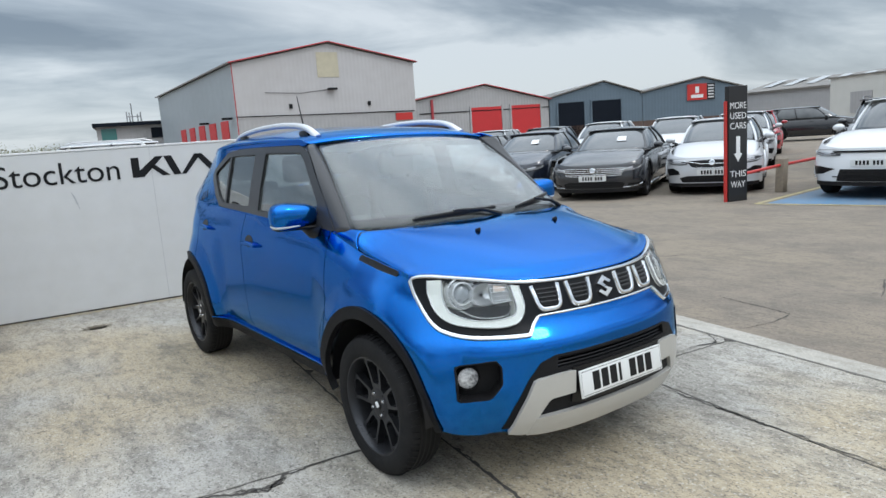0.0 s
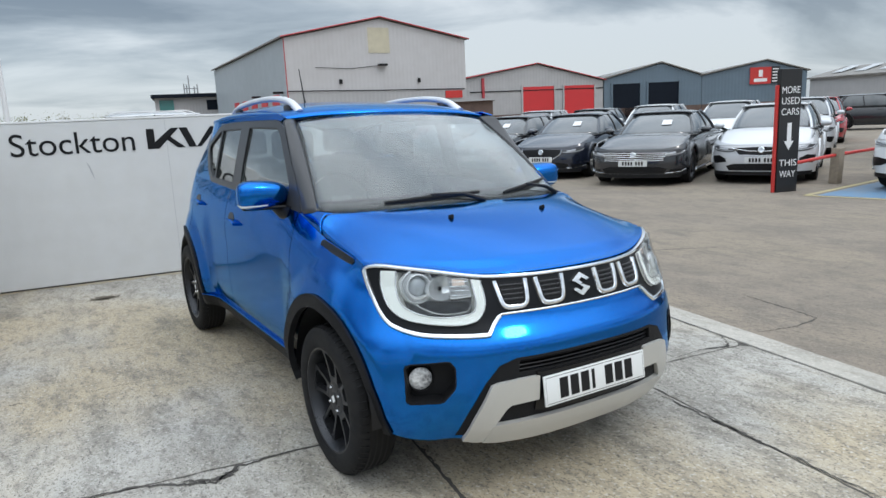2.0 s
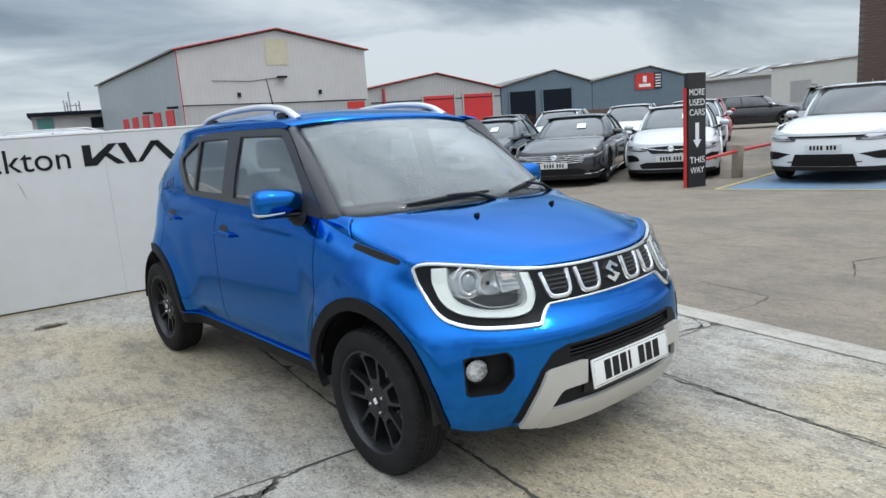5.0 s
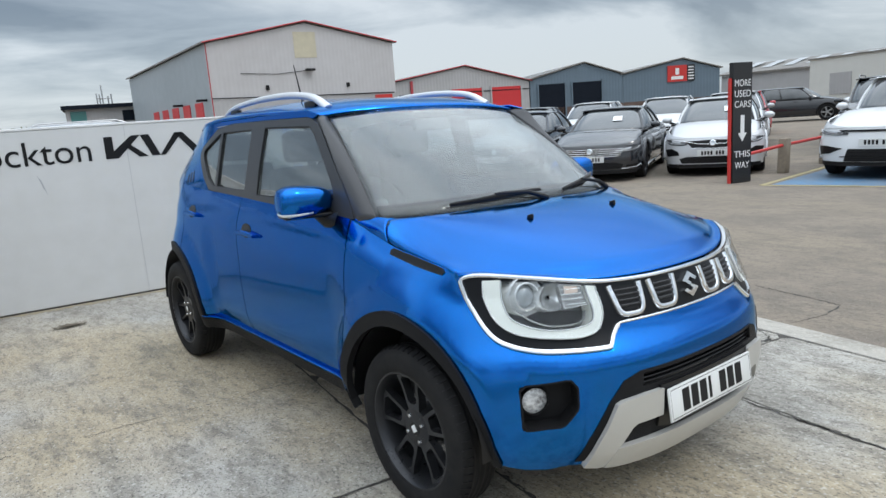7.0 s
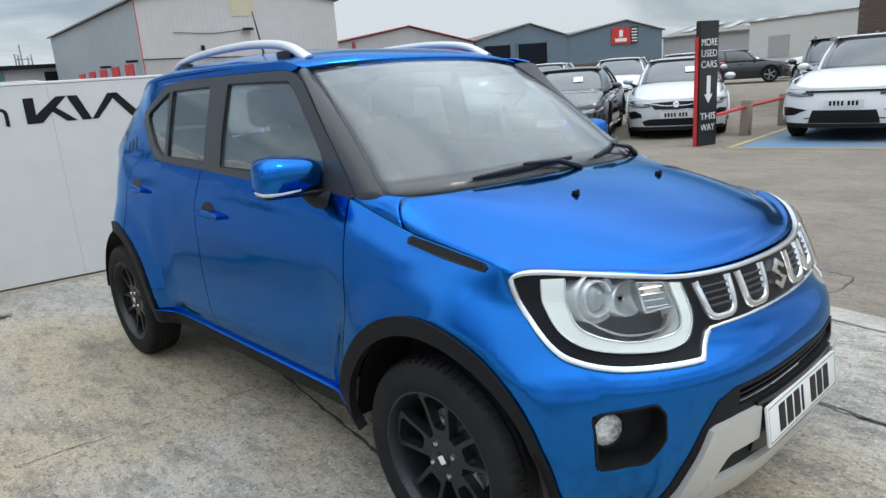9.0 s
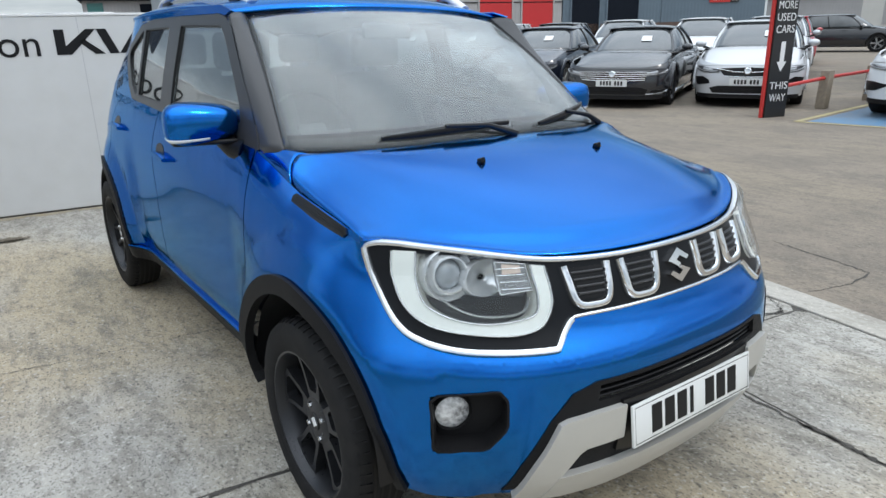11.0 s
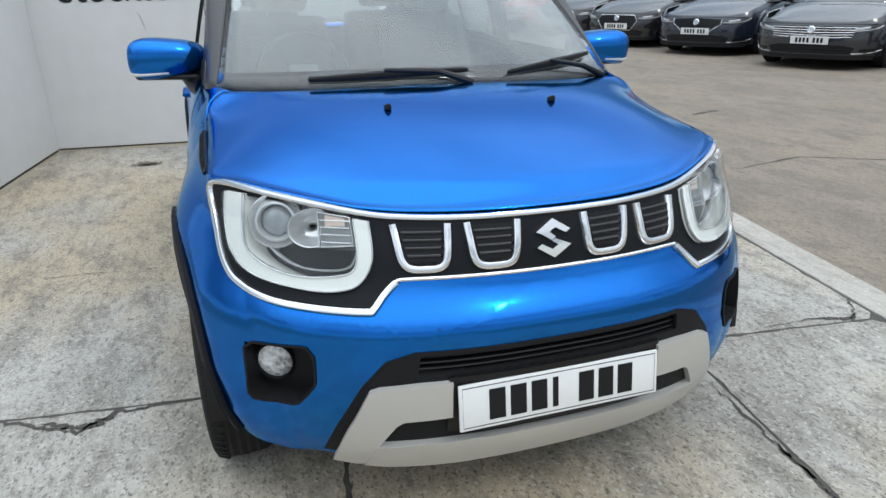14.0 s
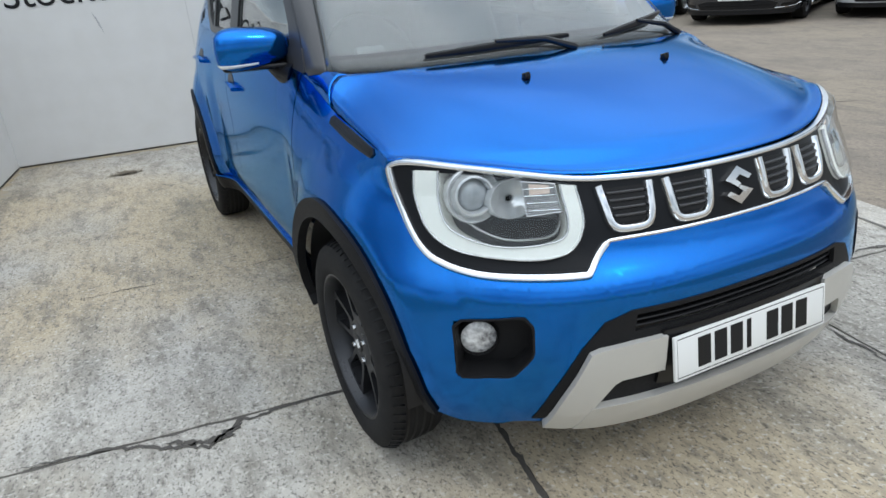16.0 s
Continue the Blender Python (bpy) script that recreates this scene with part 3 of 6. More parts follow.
for k, (u0, u1) in enumerate(((-.55, -.15), (.12, .40), (.52, .60), (.80, 1.28), (1.36, 1.50), (1.62, 2.03))):
    crack([tuple(yard(u0 + (u1 - u0) * q / 3, -3.07 + .012 * math.sin(3 * q + k)).xy) for q in range(4)], .0026, 40 + k)
for pts, wide, seed_ in (([(2.76, .56), (2.72, .40), (2.64, .05), (2.59, -.11), (2.32, -.12), (2.05, -.03)], .008, 11), ([(2.9, 2.0), (3.6, 2.1), (4.2, 1.7)], .012, 12), ([(3.4, -.4), (4.0, -.2), (4.6, -.5), (5.2, -.3)], .010, 13), ([(4.0, 3.9), (4.4, 4.0)], .05, 14)):
    c_ = crack(pts, wide, seed_)
    c_.location.z = -0.0115


def dirt_strip(a, b, wide, seed):
    """Sand and moss gathered along a wall's foot, with a ragged outer edge."""
    rnd = random.Random(seed)
    a, b = Vector(a), Vector(b)
    d = b - a
    side = Vector((d.y, -d.x)).normalized()
    n = int(d.length / 0.012)
    bm = bmesh.new()
    prev, w = None, wide * 0.5
    for k in range(n + 1):
        w = min(max(w + rnd.uniform(-.22, .22) * wide, 0.004), wide)
        p = a + d * (k / n)
        pair = [bm.verts.new((p.x, p.y, 0.004)), bm.verts.new((p.x + side.x * w, p.y + side.y * w, 0.0008))]
        if prev:
            bm.faces.new((prev[0], prev[1], pair[1], pair[0]))
        prev = pair
    bm.transform(YARD)
    bmesh.ops.recalc_face_normals(bm, faces=bm.faces[:])
    for f in bm.faces:
        if f.normal.z < 0:
            f.normal_flip()
    return tagged(part("dirt_strip", bm, DIRT, smooth=False), "sandy brown dirt gathered along the wall's foot", "dirt", kind="structure")


dirt_strip((0.0, 0.004), (3.88, 0.004), .085, 21)
dirt_strip((0.004, -3.38), (0.004, 0.0), .11, 22)


# ---- white boundary walls with lettering ----
def wall_panel(name, x0, x1, y0, y1, top, label, seams):
    w = thing(name, label, "wall", YARD, kind="structure")
    b = box(x0, x1, y0, y1, 0.018, top, 0.004)
    part("panel", b, BOARD, w, smooth=False)
    return w


wall_back = wall_panel("wall_back", -0.06, 3.9, 0.0, 0.06, 1.525, "low white painted board wall with black lettering", ())
part("capping", box(-0.065, 3.905, -0.006, 0.066, 1.526, 1.545, 0.004), CAPPING, wall_back, smooth=False)
part("foot_gap", box(0, 3.9, 0.006, 0.05, 0.0, 0.0175), JOINT, wall_back, smooth=False)
for u in (1.57, 2.79):
    part("panel_seam", box(u - .0015, u + .0015, -0.0012, 0.002, 0.02, 1.52), STEEL, wall_back, smooth=False)
wall_side = wall_panel("wall_side", -0.06, 0.0, -3.4, -0.002, 1.525, "low white painted board wall beside the parking bay", ())
part("capping", box(-0.066, 0.006, -3.405, -0.008, 1.526, 1.545, 0.004), CAPPING, wall_side, smooth=False)
part("foot_gap", box(-0.05, -0.006, -3.4, -0.01, 0.0, 0.0175), JOINT, wall_side, smooth=False)
for v in (-1.22, -2.44):
    part("panel_seam", box(-.002, .0012, v - .0015, v + .0015, 0.02, 1.52), STEEL, wall_side, smooth=False)


def wall_word(text, u0, u1, z0, z1, host):
    """Cut vinyl letters fitted between u0 and u1."""
    bm = lettering(text, 1.0, 0.001)
    xs, ys = [v.co.x for v in bm.verts], [v.co.y for v in bm.verts]
    for v in bm.verts:
        x = u0 + (v.co.x - min(xs)) / (max(xs) - min(xs)) * (u1 - u0)
        z = z0 + (v.co.y - min(ys)) / (max(ys) - min(ys)) * (z1 - z0)
        v.co = (x, -0.0035 - v.co.z, z)
    bmesh.ops.recalc_face_normals(bm, faces=bm.faces[:])
    return part("lettering", bm, INK, host, "black vinyl place name", smooth=False)


wall_word("Stockton", 0.262, 1.285, 1.232, 1.432, wall_back)


def slanted_mark(u0, u1, z0, z1, host, put):
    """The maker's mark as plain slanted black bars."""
    w, h = u1 - u0, z1 - z0
    bars = [[(0.0, 0.0), (.085, 0.0), (.085, 1.0), (0.0, 1.0)], [(.085, 0.0), (.125, 0.0), (.36, 1.0), (.27, 1.0), (.085, .34)], [(.20, .50), (.245, .62), (.42, 0.0), (.33, 0.0)],
            [(.36, 1.0), (.45, 1.0), (.545, 0.0), (.46, 0.0)], [(.545, 0.0), (.60, 0.0), (.80, 1.0), (.715, 1.0)], [(.80, 1.0), (.715, 1.0), (.90, 0.0), (1.0, 0.0)]]
    for bar_ in bars:
        bm = bmesh.new()
        for off in (-0.0035, -0.0025):
            bm.faces.new([bm.verts.new(put(u0 + a * w, z0 + b * h, off)) for a, b in bar_])
        bmesh.ops.bridge_loops(bm, edges=bm.edges[:])
        bmesh.ops.recalc_face_normals(bm, faces=bm.faces[:])
        part("black_bar", bm, INK, host, smooth=False)


# a grey scuff on the boards under the lettering
for k in range(4):
    line = [(.853 + .005 * k + .009 * q + .003 * math.sin(4 * q + k), 1.150 - .012 * k - (.020 + .004 * k) * q) for q in range(5)]
    mark = ribbon(line, lambda a, b, o: Vector((a, -o, b)), [.002, .006, .008, .006, .002], .0012)
    part("scuff_mark", mark, STEEL, wall_back)
slanted_mark(1.395, 2.215, 1.238, 1.428, wall_back, lambda u, z, o: (u, o, z))
slanted_mark(-1.50, -0.70, 1.238, 1.428, wall_side, lambda u, z, o: (-o, u, z))

# ---- the blue hatchback: nose towards -y, front axle at y = 0 ----
BASE = 2.465
HUBZ = 0.306
ARCH_R, ARCH_Z, FRONT_HUB = 0.390, 0.298, 0.005
LEAN_BODY = Matrix.Translation((0, 0, 0.62)) @ Matrix.Rotation(radians(1.5), 4, "Y") @ Matrix.Translation((0, 0, -0.62)) @ Matrix.Diagonal((0.992, 1, 1, 1))

hero = thing("hatchback_car", "bright blue metallic compact hatchback with black cladding on concrete", "car")


def body(name, bm, material, parent=hero, label="", sharp=38):
    """A part of the sprung body, which leans a little on its springs."""
    bm.transform(LEAN_BODY)
    return part(name, bm, material, parent, label, sharp=sharp)


NOSE_Z = np.linspace(.10, 1.02, 461)
NOSE_Y = np.interp(NOSE_Z, [.10, .16, .22, .30, .40, .50, .57, .605, .622, .64, .66, .69, .72, .76, .80, .86, .95, 1.02], [-.51, -.56, -.61, -.655, -.672, -.674, -.672, -.667, -.656, -.638, -.624, -.609, -.603, -.594, -.580, -.556, -.52, -.49])
NOSE_Y = np.convolve(np.pad(NOSE_Y, 20, "edge"), np.hanning(43)[1:-1] / np.hanning(43).sum(), "valid")


def nose(z):
    """The nose's profile: a softly creased bumper under a grille that leans back."""
    return float(np.interp(z, NOSE_Z, NOSE_Y))


def half_width(z):
    return table(z, [.16, .25, .34, .45, .60, .72, .80, .88, .95, 1.0, 1.08], [.74, .775, .806, .817, .818, .818, .816, .808, .80, .79, .78])


def power(z):
    return table(z, [.45, .62, .8], [2.65, 2.5, 2.05])


def top_edge(y):
    """The upper edge of the sides: the bonnet's edge, then the waistline: half width and height."""
    ys = [-.30, -.16, .14, .34, .46, .60, 1.0, 1.3, 1.93, 2.5, 3.0]
    return (table(y, ys, [.735, .733, .727, .722, .728, .736, .745, .745, .735, .71, .60]),
            table(y, ys, [.865, .888, .925, .975, 1.012, 1.020, 1.030, 1.040, 1.058, 1.075, 1.08]))


def side_base(y, z):
    """Half width of the sides at y, z: bulged over the wheels, drawn in along the doors."""
    w = half_width(z) - 0.012 * ease((y + 0.42) / 0.18)
    for hub in (FRONT_HUB, BASE):
        r = math.hypot(y - hub, z - ARCH_Z)
        w += 0.030 * min(max((0.545 - r) / 0.105, 0.0), 1.0)
    w -= 0.018 * ease((y - 0.36) / 0.22) * ease((BASE - 0.44 - y) / 0.22) * (1 - ease((z - 0.70) / 0.25))
    # the doors tuck under below a crease above the sill
    w -= 0.022 * min(max((0.405 - z) / 0.07, 0.0), 1.0) * ease((y - 0.36) / 0.1) * ease((BASE - 0.40 - y) / 0.1)
    return w


def side_x(y, z):
    """Half width of the sides at y, z, rounded in at the top."""
    w = side_base(y, z)
    if y > 2.15:
        w *= max(1 - ((y - 2.15) / 0.86) ** 3.0, 0.0) ** 0.42
    xt, zt = top_edge(y)
    if y > 2.15:
        xt = min(xt, w)
    d = min(max((z - 0.5) / (zt - 0.5), 0.0), 1.05)
    return w - (w - xt) * d ** 6 * ease((y + 0.42) / 0.2)


def front_y(x, z):
    r = min(abs(x) / half_width(z), 1.0)
    return nose(z) * (1 - r ** power(z)) ** (1 / power(z))


def c_of_x(x, z):
    """The girth coordinate of a place on the nose: 0 at the middle, pi/2 at the front axle on the right-hand side (x < 0)."""
    y = front_y(x, z)
    return math.copysign(math.atan2(abs(x) / half_width(z), y / nose(z)), x)


def c_of_y(y, z=0.6):
    if y >= 0:
        return math.pi / 2 + y / 0.68
    k = power(z)
    return math.atan2((1 - min(abs(y / nose(z)), 1) ** k) ** (1 / k), y / nose(z))


def raw_hull(c, z):
    a = abs(c)
    s = 1 if c > 0 else -1
    if a > math.pi / 2:
        y = (a - math.pi / 2) * 0.68
        x = side_x(y, z)
    else:
        k, sn, cs = power(z), math.sin(a), math.cos(a)
        r = (sn ** k + cs ** k) ** (-1 / k)
        y = nose(z) * r * cs
        x = half_width(z) * r * sn
        if y > -0.5:
            x += side_base(y, z) - half_width(z)
            xt, zt = top_edge(y)
            x -= max(x - xt, 0.0) * min(max((z - 0.5) / (zt - 0.5), 0.0), 1.05) ** 6 * ease((y + 0.42) / 0.2)
    return Vector((-s * x, y, z))


def hull(c, z, off=0.0):
    """A place on the lower body by girth coordinate and height, off it by so much outwards. Positive c: the driver's side, x < 0."""
    p = raw_hull(c, z)
    if not off:
        return p
    e = 0.004
    n = (raw_hull(c + e, z) - raw_hull(c - e, z)).cross(raw_hull(c, z + e) - raw_hull(c, z - e)).normalized()
    if n.dot(Vector((p.x, p.y - 1.0, 0))) < 0:
        n = -n
    return p + n * off


def XZ(pts, sign=1):
    """Points given by half width and height on the nose, as girth and height."""
    return [(sign * c_of_x(x, z), z) for x, z in pts]


def YZ(pts, sign=1):
    return [(sign * c_of_y(y, z), z) for y, z in pts]


def arch(hub_y, r, a0, a1, n=22, slim=0.0):
    """Wheel arch line in (y, z): angles from the rear horizontal (0) over the top (90) to the front (180); slim: how the radius changes towards the front."""
    out = []
    for k in range(n + 1):
        a = radians(a0 + (a1 - a0) * k / n)
        q = r + slim * ease((math.degrees(a) - 80) / 80)
        out.append((hub_y + q * math.cos(a), ARCH_Z + q * math.sin(a)))
    return out



# outline of the lamp and grille mask: half width, height
MASK_LOW = curve_through([(.7395, .812), (.731, .746), (.714, .690), (.688, .660), (.633, .643), (.55, .637), (.424, .633)], 5)
STEP = [(.424, .633), (.394, .664), (.368, .688), (.352, .694)]
MASK_TOP = curve_through([(.7415, .852), (.737, .863), (.722, .872), (.700, .875), (.666, .874), (.563, .861), (.426, .839), (.34, .832), (.20, .829), (.10, .829), (0, .829)], 5)
LOW_MID = [(.306, .696), (.226, .696), (.12, .696), (0, .696)]

# bumper: below the mask, round to both arches, with openings for the lower grille and the fog lamps
seam = (FRONT_HUB - 0.330, 0.625)
half_top = [*YZ([seam]), *XZ(MASK_LOW[6:]), *XZ(STEP[1:]), *XZ(LOW_MID)]
half_bottom = [*YZ(arch(FRONT_HUB, ARCH_R, 184, 142, 12))]
low_line = [(.668, .262), (.64, .256), (.60, .252), (.55, .258), (.40, .250), (.20, .245), (0, .245)]
right_edge = [*reversed(XZ(low_line)), *half_bottom]
contour = right_edge + half_top
full = contour[:-1] + [(-c, z) for c, z in reversed(contour[1:])]
FOG = [(.692, .546), (.572, .562), (.554, .536), (.556, .466), (.597, .408), (.684, .402)]
FOG = [tuple(FOG[k][j] * (1 - q) + FOG[(k + 1) % 6][j] * q for j in (0, 1)) for k in range(6) for q in (0.10, 0.35, 0.65, 0.90)]
GRILLE_OUT = [(.0, .556), (.345, .554), (.410, .533), (.462, .473), (.505, .392), (.545, .275), (.0, .272)]
fog_hole = XZ(curve_through([(.69, .543), (.572, .559), (.556, .534), (.558, .468), (.597, .411), (.682, .405)] + [(.69, .543)], 1)[:-1])
low_hole_r = XZ([(.0, .550), (.335, .548), (.40, .528), (.455, .468), (.498, .388), (.532, .290), (.0, .290)])
low_hole = [*low_hole_r[1:-1], *[(-c, z) for c, z in reversed(low_hole_r[1:-1])]]
bumper = body("front_bumper", sheet(full, hull, 0, 0.006, [fog_hole, [(-c, z) for c, z in fog_hole], low_hole], 0.016), BLUE)

# wings
def wing_outline():
    edge = [(y, top_edge(y)[1]) for y in np.linspace(-0.222, 0.432, 14)]
    arch_line = arch(FRONT_HUB, ARCH_R, 12, 142, 24)
    up = XZ([*reversed(MASK_LOW[:7]), (.742, .845), (.7415, .858)])
    return [*YZ(arch_line), *YZ([(seam[0], seam[1] + 0.003)]), *up, *YZ(edge), *YZ([(0.411, .90), (0.398, .80), (0.399, .60), (0.413, .340)])]


wing = sheet(wing_outline(), hull, 0, 0.006, (), 0.018)
for bm in (mirrored(wing), wing):
    body("front_wing", bm, BLUE)

# doors
def door_top(y0, y1, n=10):
    return [(y, top_edge(y)[1]) for y in np.linspace(y0, y1, n)]


front_door_line = [(0.419, .328), (0.405, .60), (0.404, .80), (0.416, .90), (0.438, .985), *door_top(0.445, 1.475), (1.490, .90), (1.497, .80), (1.500, .62), (1.458, .40), (1.445, .328)]
rear_door_line = [(1.451, .328), (1.464, .40), (1.506, .62), (1.503, .80), (1.496, .90), *door_top(1.482, 2.20), (2.30, 1.0), (2.315, .90), (2.30, .78), *arch(BASE, ARCH_R + 0.008, 115, 174, 12)]
quarter_line = [*reversed(arch(BASE, ARCH_R, -14, 115, 22)), (2.90, .30), (2.975, .40), (2.985, .60), (2.985, .90), (2.96, 1.08), *reversed(door_top(2.206, 2.93)), (2.306, 1.0), (2.321, .90), (2.306, .78)]
doors = []
for side in (-1, 1):
    for name, line in (("front_door", front_door_line), ("rear_door", rear_door_line), ("rear_quarter_panel", quarter_line)):
        bm = sheet(YZ(line), hull, 0, 0.006)
        if side < 0:
            bm = mirrored(bm)
        doors.append(body(name, bm, BLUE))

# door handles with dark cup behind
for side in (-1, 1):
    for y, z, host in ((1.345, .878, doors[3 if side > 0 else 0]), (2.155, .922, doors[4 if side > 0 else 1])):
        rim = [(y - 0.095 * math.cos(q), z + 0.010 + 0.036 * math.sin(q)) for q in [2 * math.pi * k / 18 for k in range(18)]]
        cup = sheet(YZ([(y + .02 + (p - y) * .62, w) for p, w in rim]), hull, 0.0015, 0.004)
        grip = ribbon(YZ([(y - .112 + .0224 * k, z - 0.008 + 0.007 * math.sin(math.pi * k / 10)) for k in range(11)]), lambda a, b, o: hull(a, b, o + 0.018), [0.012 + 0.016 * math.sin(math.pi * (k + 0.7) / 11.4) for k in range(11)], 0.012, sink=0.02)
        for name, bm, m_, lab in (("handle_cup", cup, GLOSSBLACK, ""), ("door_handle", grip, BLUE, "")):
            body(name, bm if side > 0 else mirrored(bm), m_, host, lab)
            if side < 0:
                bm.free()

# sill cladding and wheel-arch cladding
for side in (-1, 1):
    sill = sheet(YZ([(0.37, .262), (2.10, .262), (2.06, .322), (0.40, .322)]), hull, 0.016, 0.035)
    lip = ribbon(YZ([(y, .329) for y in np.linspace(.425, 2.05, 30)]), lambda a, b, o: hull(a, b, o + .004), .012, .012)
    fa = sheet(YZ(arch(FRONT_HUB, 0.430, 1, 184, 36, -0.036) + list(reversed(arch(FRONT_HUB, 0.376, 0, 184, 36, -0.006)))), hull, 0.012, 0.028)
    ra = sheet(YZ(arch(BASE, 0.430, -8, 186, 36) + list(reversed(arch(BASE, 0.376, -8, 187, 36)))), hull, 0.012, 0.028)
    liner = [lathe([(-0.60, 0.0), (-0.60, 0.384), (-0.800, 0.384)], "x", 40) for _ in range(2)]
    for hub, bm in ((FRONT_HUB, liner[0]), (BASE, liner[1])):
        bmesh.ops.delete(bm, geom=[v for v in bm.verts if v.co.z < (-0.02 if v.co.y < 0 else -0.05)], context="VERTS")
        bm.transform(Matrix.Translation((0, hub, ARCH_Z)))
    for name, bm, m_ in (("sill_cladding", sill, CLAD), ("sill_lip", lip, BLUE), ("wheel_arch_cladding", fa, CLAD), ("wheel_arch_cladding", ra, CLAD), ("arch_liner", liner[0], GLOSSBLACK), ("arch_liner", liner[1], GLOSSBLACK)):
        body(name, bm if side > 0 else mirrored(bm), m_)

# bonnet: its sides lie along the wings, its rear edge along the foot of the windscreen
SEAM_Y = 0.185


def bonnet_rear(a):
    """The rear edge by half width 0 to 1: along the screen, then down the side seam to the wing."""
    if a <= .90:
        q = a / .90
        return Vector((.668 * q, .140 + .105 * q ** 4, 1.023 - .010 * q * q))
    t = (a - .90) / .10
    x, z = top_edge(SEAM_Y)
    return Vector((.668, .245, 1.013)).lerp(Vector((x - .002, SEAM_Y, z + .002)), t) + Vector((.012, 0, .010)) * math.sin(math.pi * t)


def bonnet(u, v):
    s = 2 * u - 1
    a = abs(s)
    fz = table(a * 0.735, [0, .20, .34, .426, .563, .666, .705, .735], [.836, .836, .839, .845, .867, .881, .882, .874])
    fy = front_y(0.735 * a, fz) + 0.008
    f1 = front_y(0.735, .874) + 0.008
    ye = f1 + (SEAM_Y - f1) * v
    xe, ze = top_edge(ye)
    r = bonnet_rear(a)
    x = a * (0.735 + (xe - .002 - 0.735) * ease(v / .25))
    x += (r.x - a * (top_edge(SEAM_Y)[0] - .002)) * v ** 4
    y = fy + (r.y - fy) * v
    mid_z = .836 + (1.023 - .836) * (1 - (1 - v) ** 1.5) + 0.014 * (1 - math.exp(-v / 0.05)) * (1 - v)
    edge_z = ze + .003

    def height(w_):
        return mid_z * (1 - w_) + edge_z * w_

    z = height(a ** (6.6 - 1.8 * ease(v / .8)))
    if v < .12:
        z = fz + (z - fz) * ease(v / .12)
    end = 1.023 * (1 - a ** 4.8) + (top_edge(SEAM_Y)[1] + .003) * a ** 4.8
    z += (r.z - end) * v ** 5
    return (math.copysign(x, -s), y, z)


bonnet_ob = body("bonnet", surface(bonnet, 64, 44, 0.006, (0, 0, 1)), BLUE)


def wing_top(u, t):
    """The wing's shoulder between the bonnet's rear seam, the screen pillar and the door."""
    a = bonnet_rear(1 - .13 * t) + Vector((.003, .004, 0))
    a.x = -a.x
    y = SEAM_Y + .004 + (.432 - SEAM_Y) * t
    x, z = top_edge(y)
    return a.lerp(Vector((-x, y, z + .001)), u) + Vector((-.006, 0, .010)) * math.sin(math.pi * u) * t


top_bm = surface(wing_top, 10, 14, 0.005, (0, 0, 1))
for bm in (mirrored(top_bm), top_bm):
    body("wing_shoulder", bm, BLUE)
for s in (-1, 1):
    jet = joined(box(-0.009, 0.009, -0.012, 0.010, -0.006, 0.010, 0.004), box(-0.005, 0.005, -0.014, -0.004, 0.004, 0.012, 0.002))
    jet.transform(Matrix.Translation((s * 0.25, -0.085, 0.993)) @ Matrix.Rotation(radians(-10), 4, "X"))
    body("washer_jet", jet, GLOSSBLACK, bonnet_ob)

# slatted vent trim between bonnet and wing
for side in (-1, 1):
    vent = sheet(YZ([(-.150, .864), (-.160, .874), (-.148, .886), (.0, .905), (.136, .921), (.149, .915), (.142, .901), (.0, .881)]), hull, 0.004, 0.01)
    slats = [ribbon(YZ([(y, .8705 + .0045 * k + .118 * (y + .15)) for y in np.linspace(-.147 + .002 * k, .134, 12)]), lambda a, b, o: hull(a, b, o + 0.003), 0.0022, 0.0035) for k in range(4)]
    vent_ob = body("wing_vent", vent if side > 0 else mirrored(vent), GLOSSBLACK)
    both = joined(*slats)
    body("vent_slats", both if side > 0 else mirrored(both), CLAD, vent_ob)

# windscreen, pillars, side glass
def screen_low(s):
    return Vector((-0.688 * s, 0.150 + 0.155 * abs(s) ** 4, 1.020 - 0.008 * s * s))


def screen_top(s):
    return Vector((-0.565 * s, 0.785 + 0.062 * s * s, 1.452 - 0.034 * abs(s) ** 2.4))


def screen(u, v, grow=0.0):
    s = (2 * u - 1) * (1 + grow)
    p = screen_low(s).lerp(screen_top(s), v)
    return p + Vector((0, -0.62, 0.78)) * 0.028 * math.sin(math.pi * min(max(v, 0), 1)) * (1 - 0.4 * s * s)


windscreen = body("windscreen", surface(screen, 28, 16, 0.005, (0, -1, 1)), GLASS, hero, "clear laminated windscreen reflecting cloud")


def frame_band(u, v):
    """The black band round the edge of the windscreen."""
    return screen(u, v) - Vector((0, -0.62, 0.78)) * 0.006


for bm, nm in ((surface(lambda u, v: frame_band(u, 0.0 + 0.10 * v), 28, 3, 0.003), "screen_band"), (surface(lambda u, v: frame_band(u, 0.99 + 0.01 * v), 28, 2, 0.003), "screen_band"),
               (surface(lambda u, v: frame_band(0.012 * u, v), 2, 16, 0.003), "screen_band"), (surface(lambda u, v: frame_band(0.988 + 0.012 * u, v), 2, 16, 0.003), "screen_band")):
    body(nm, bm, GLOSSBLACK, windscreen)


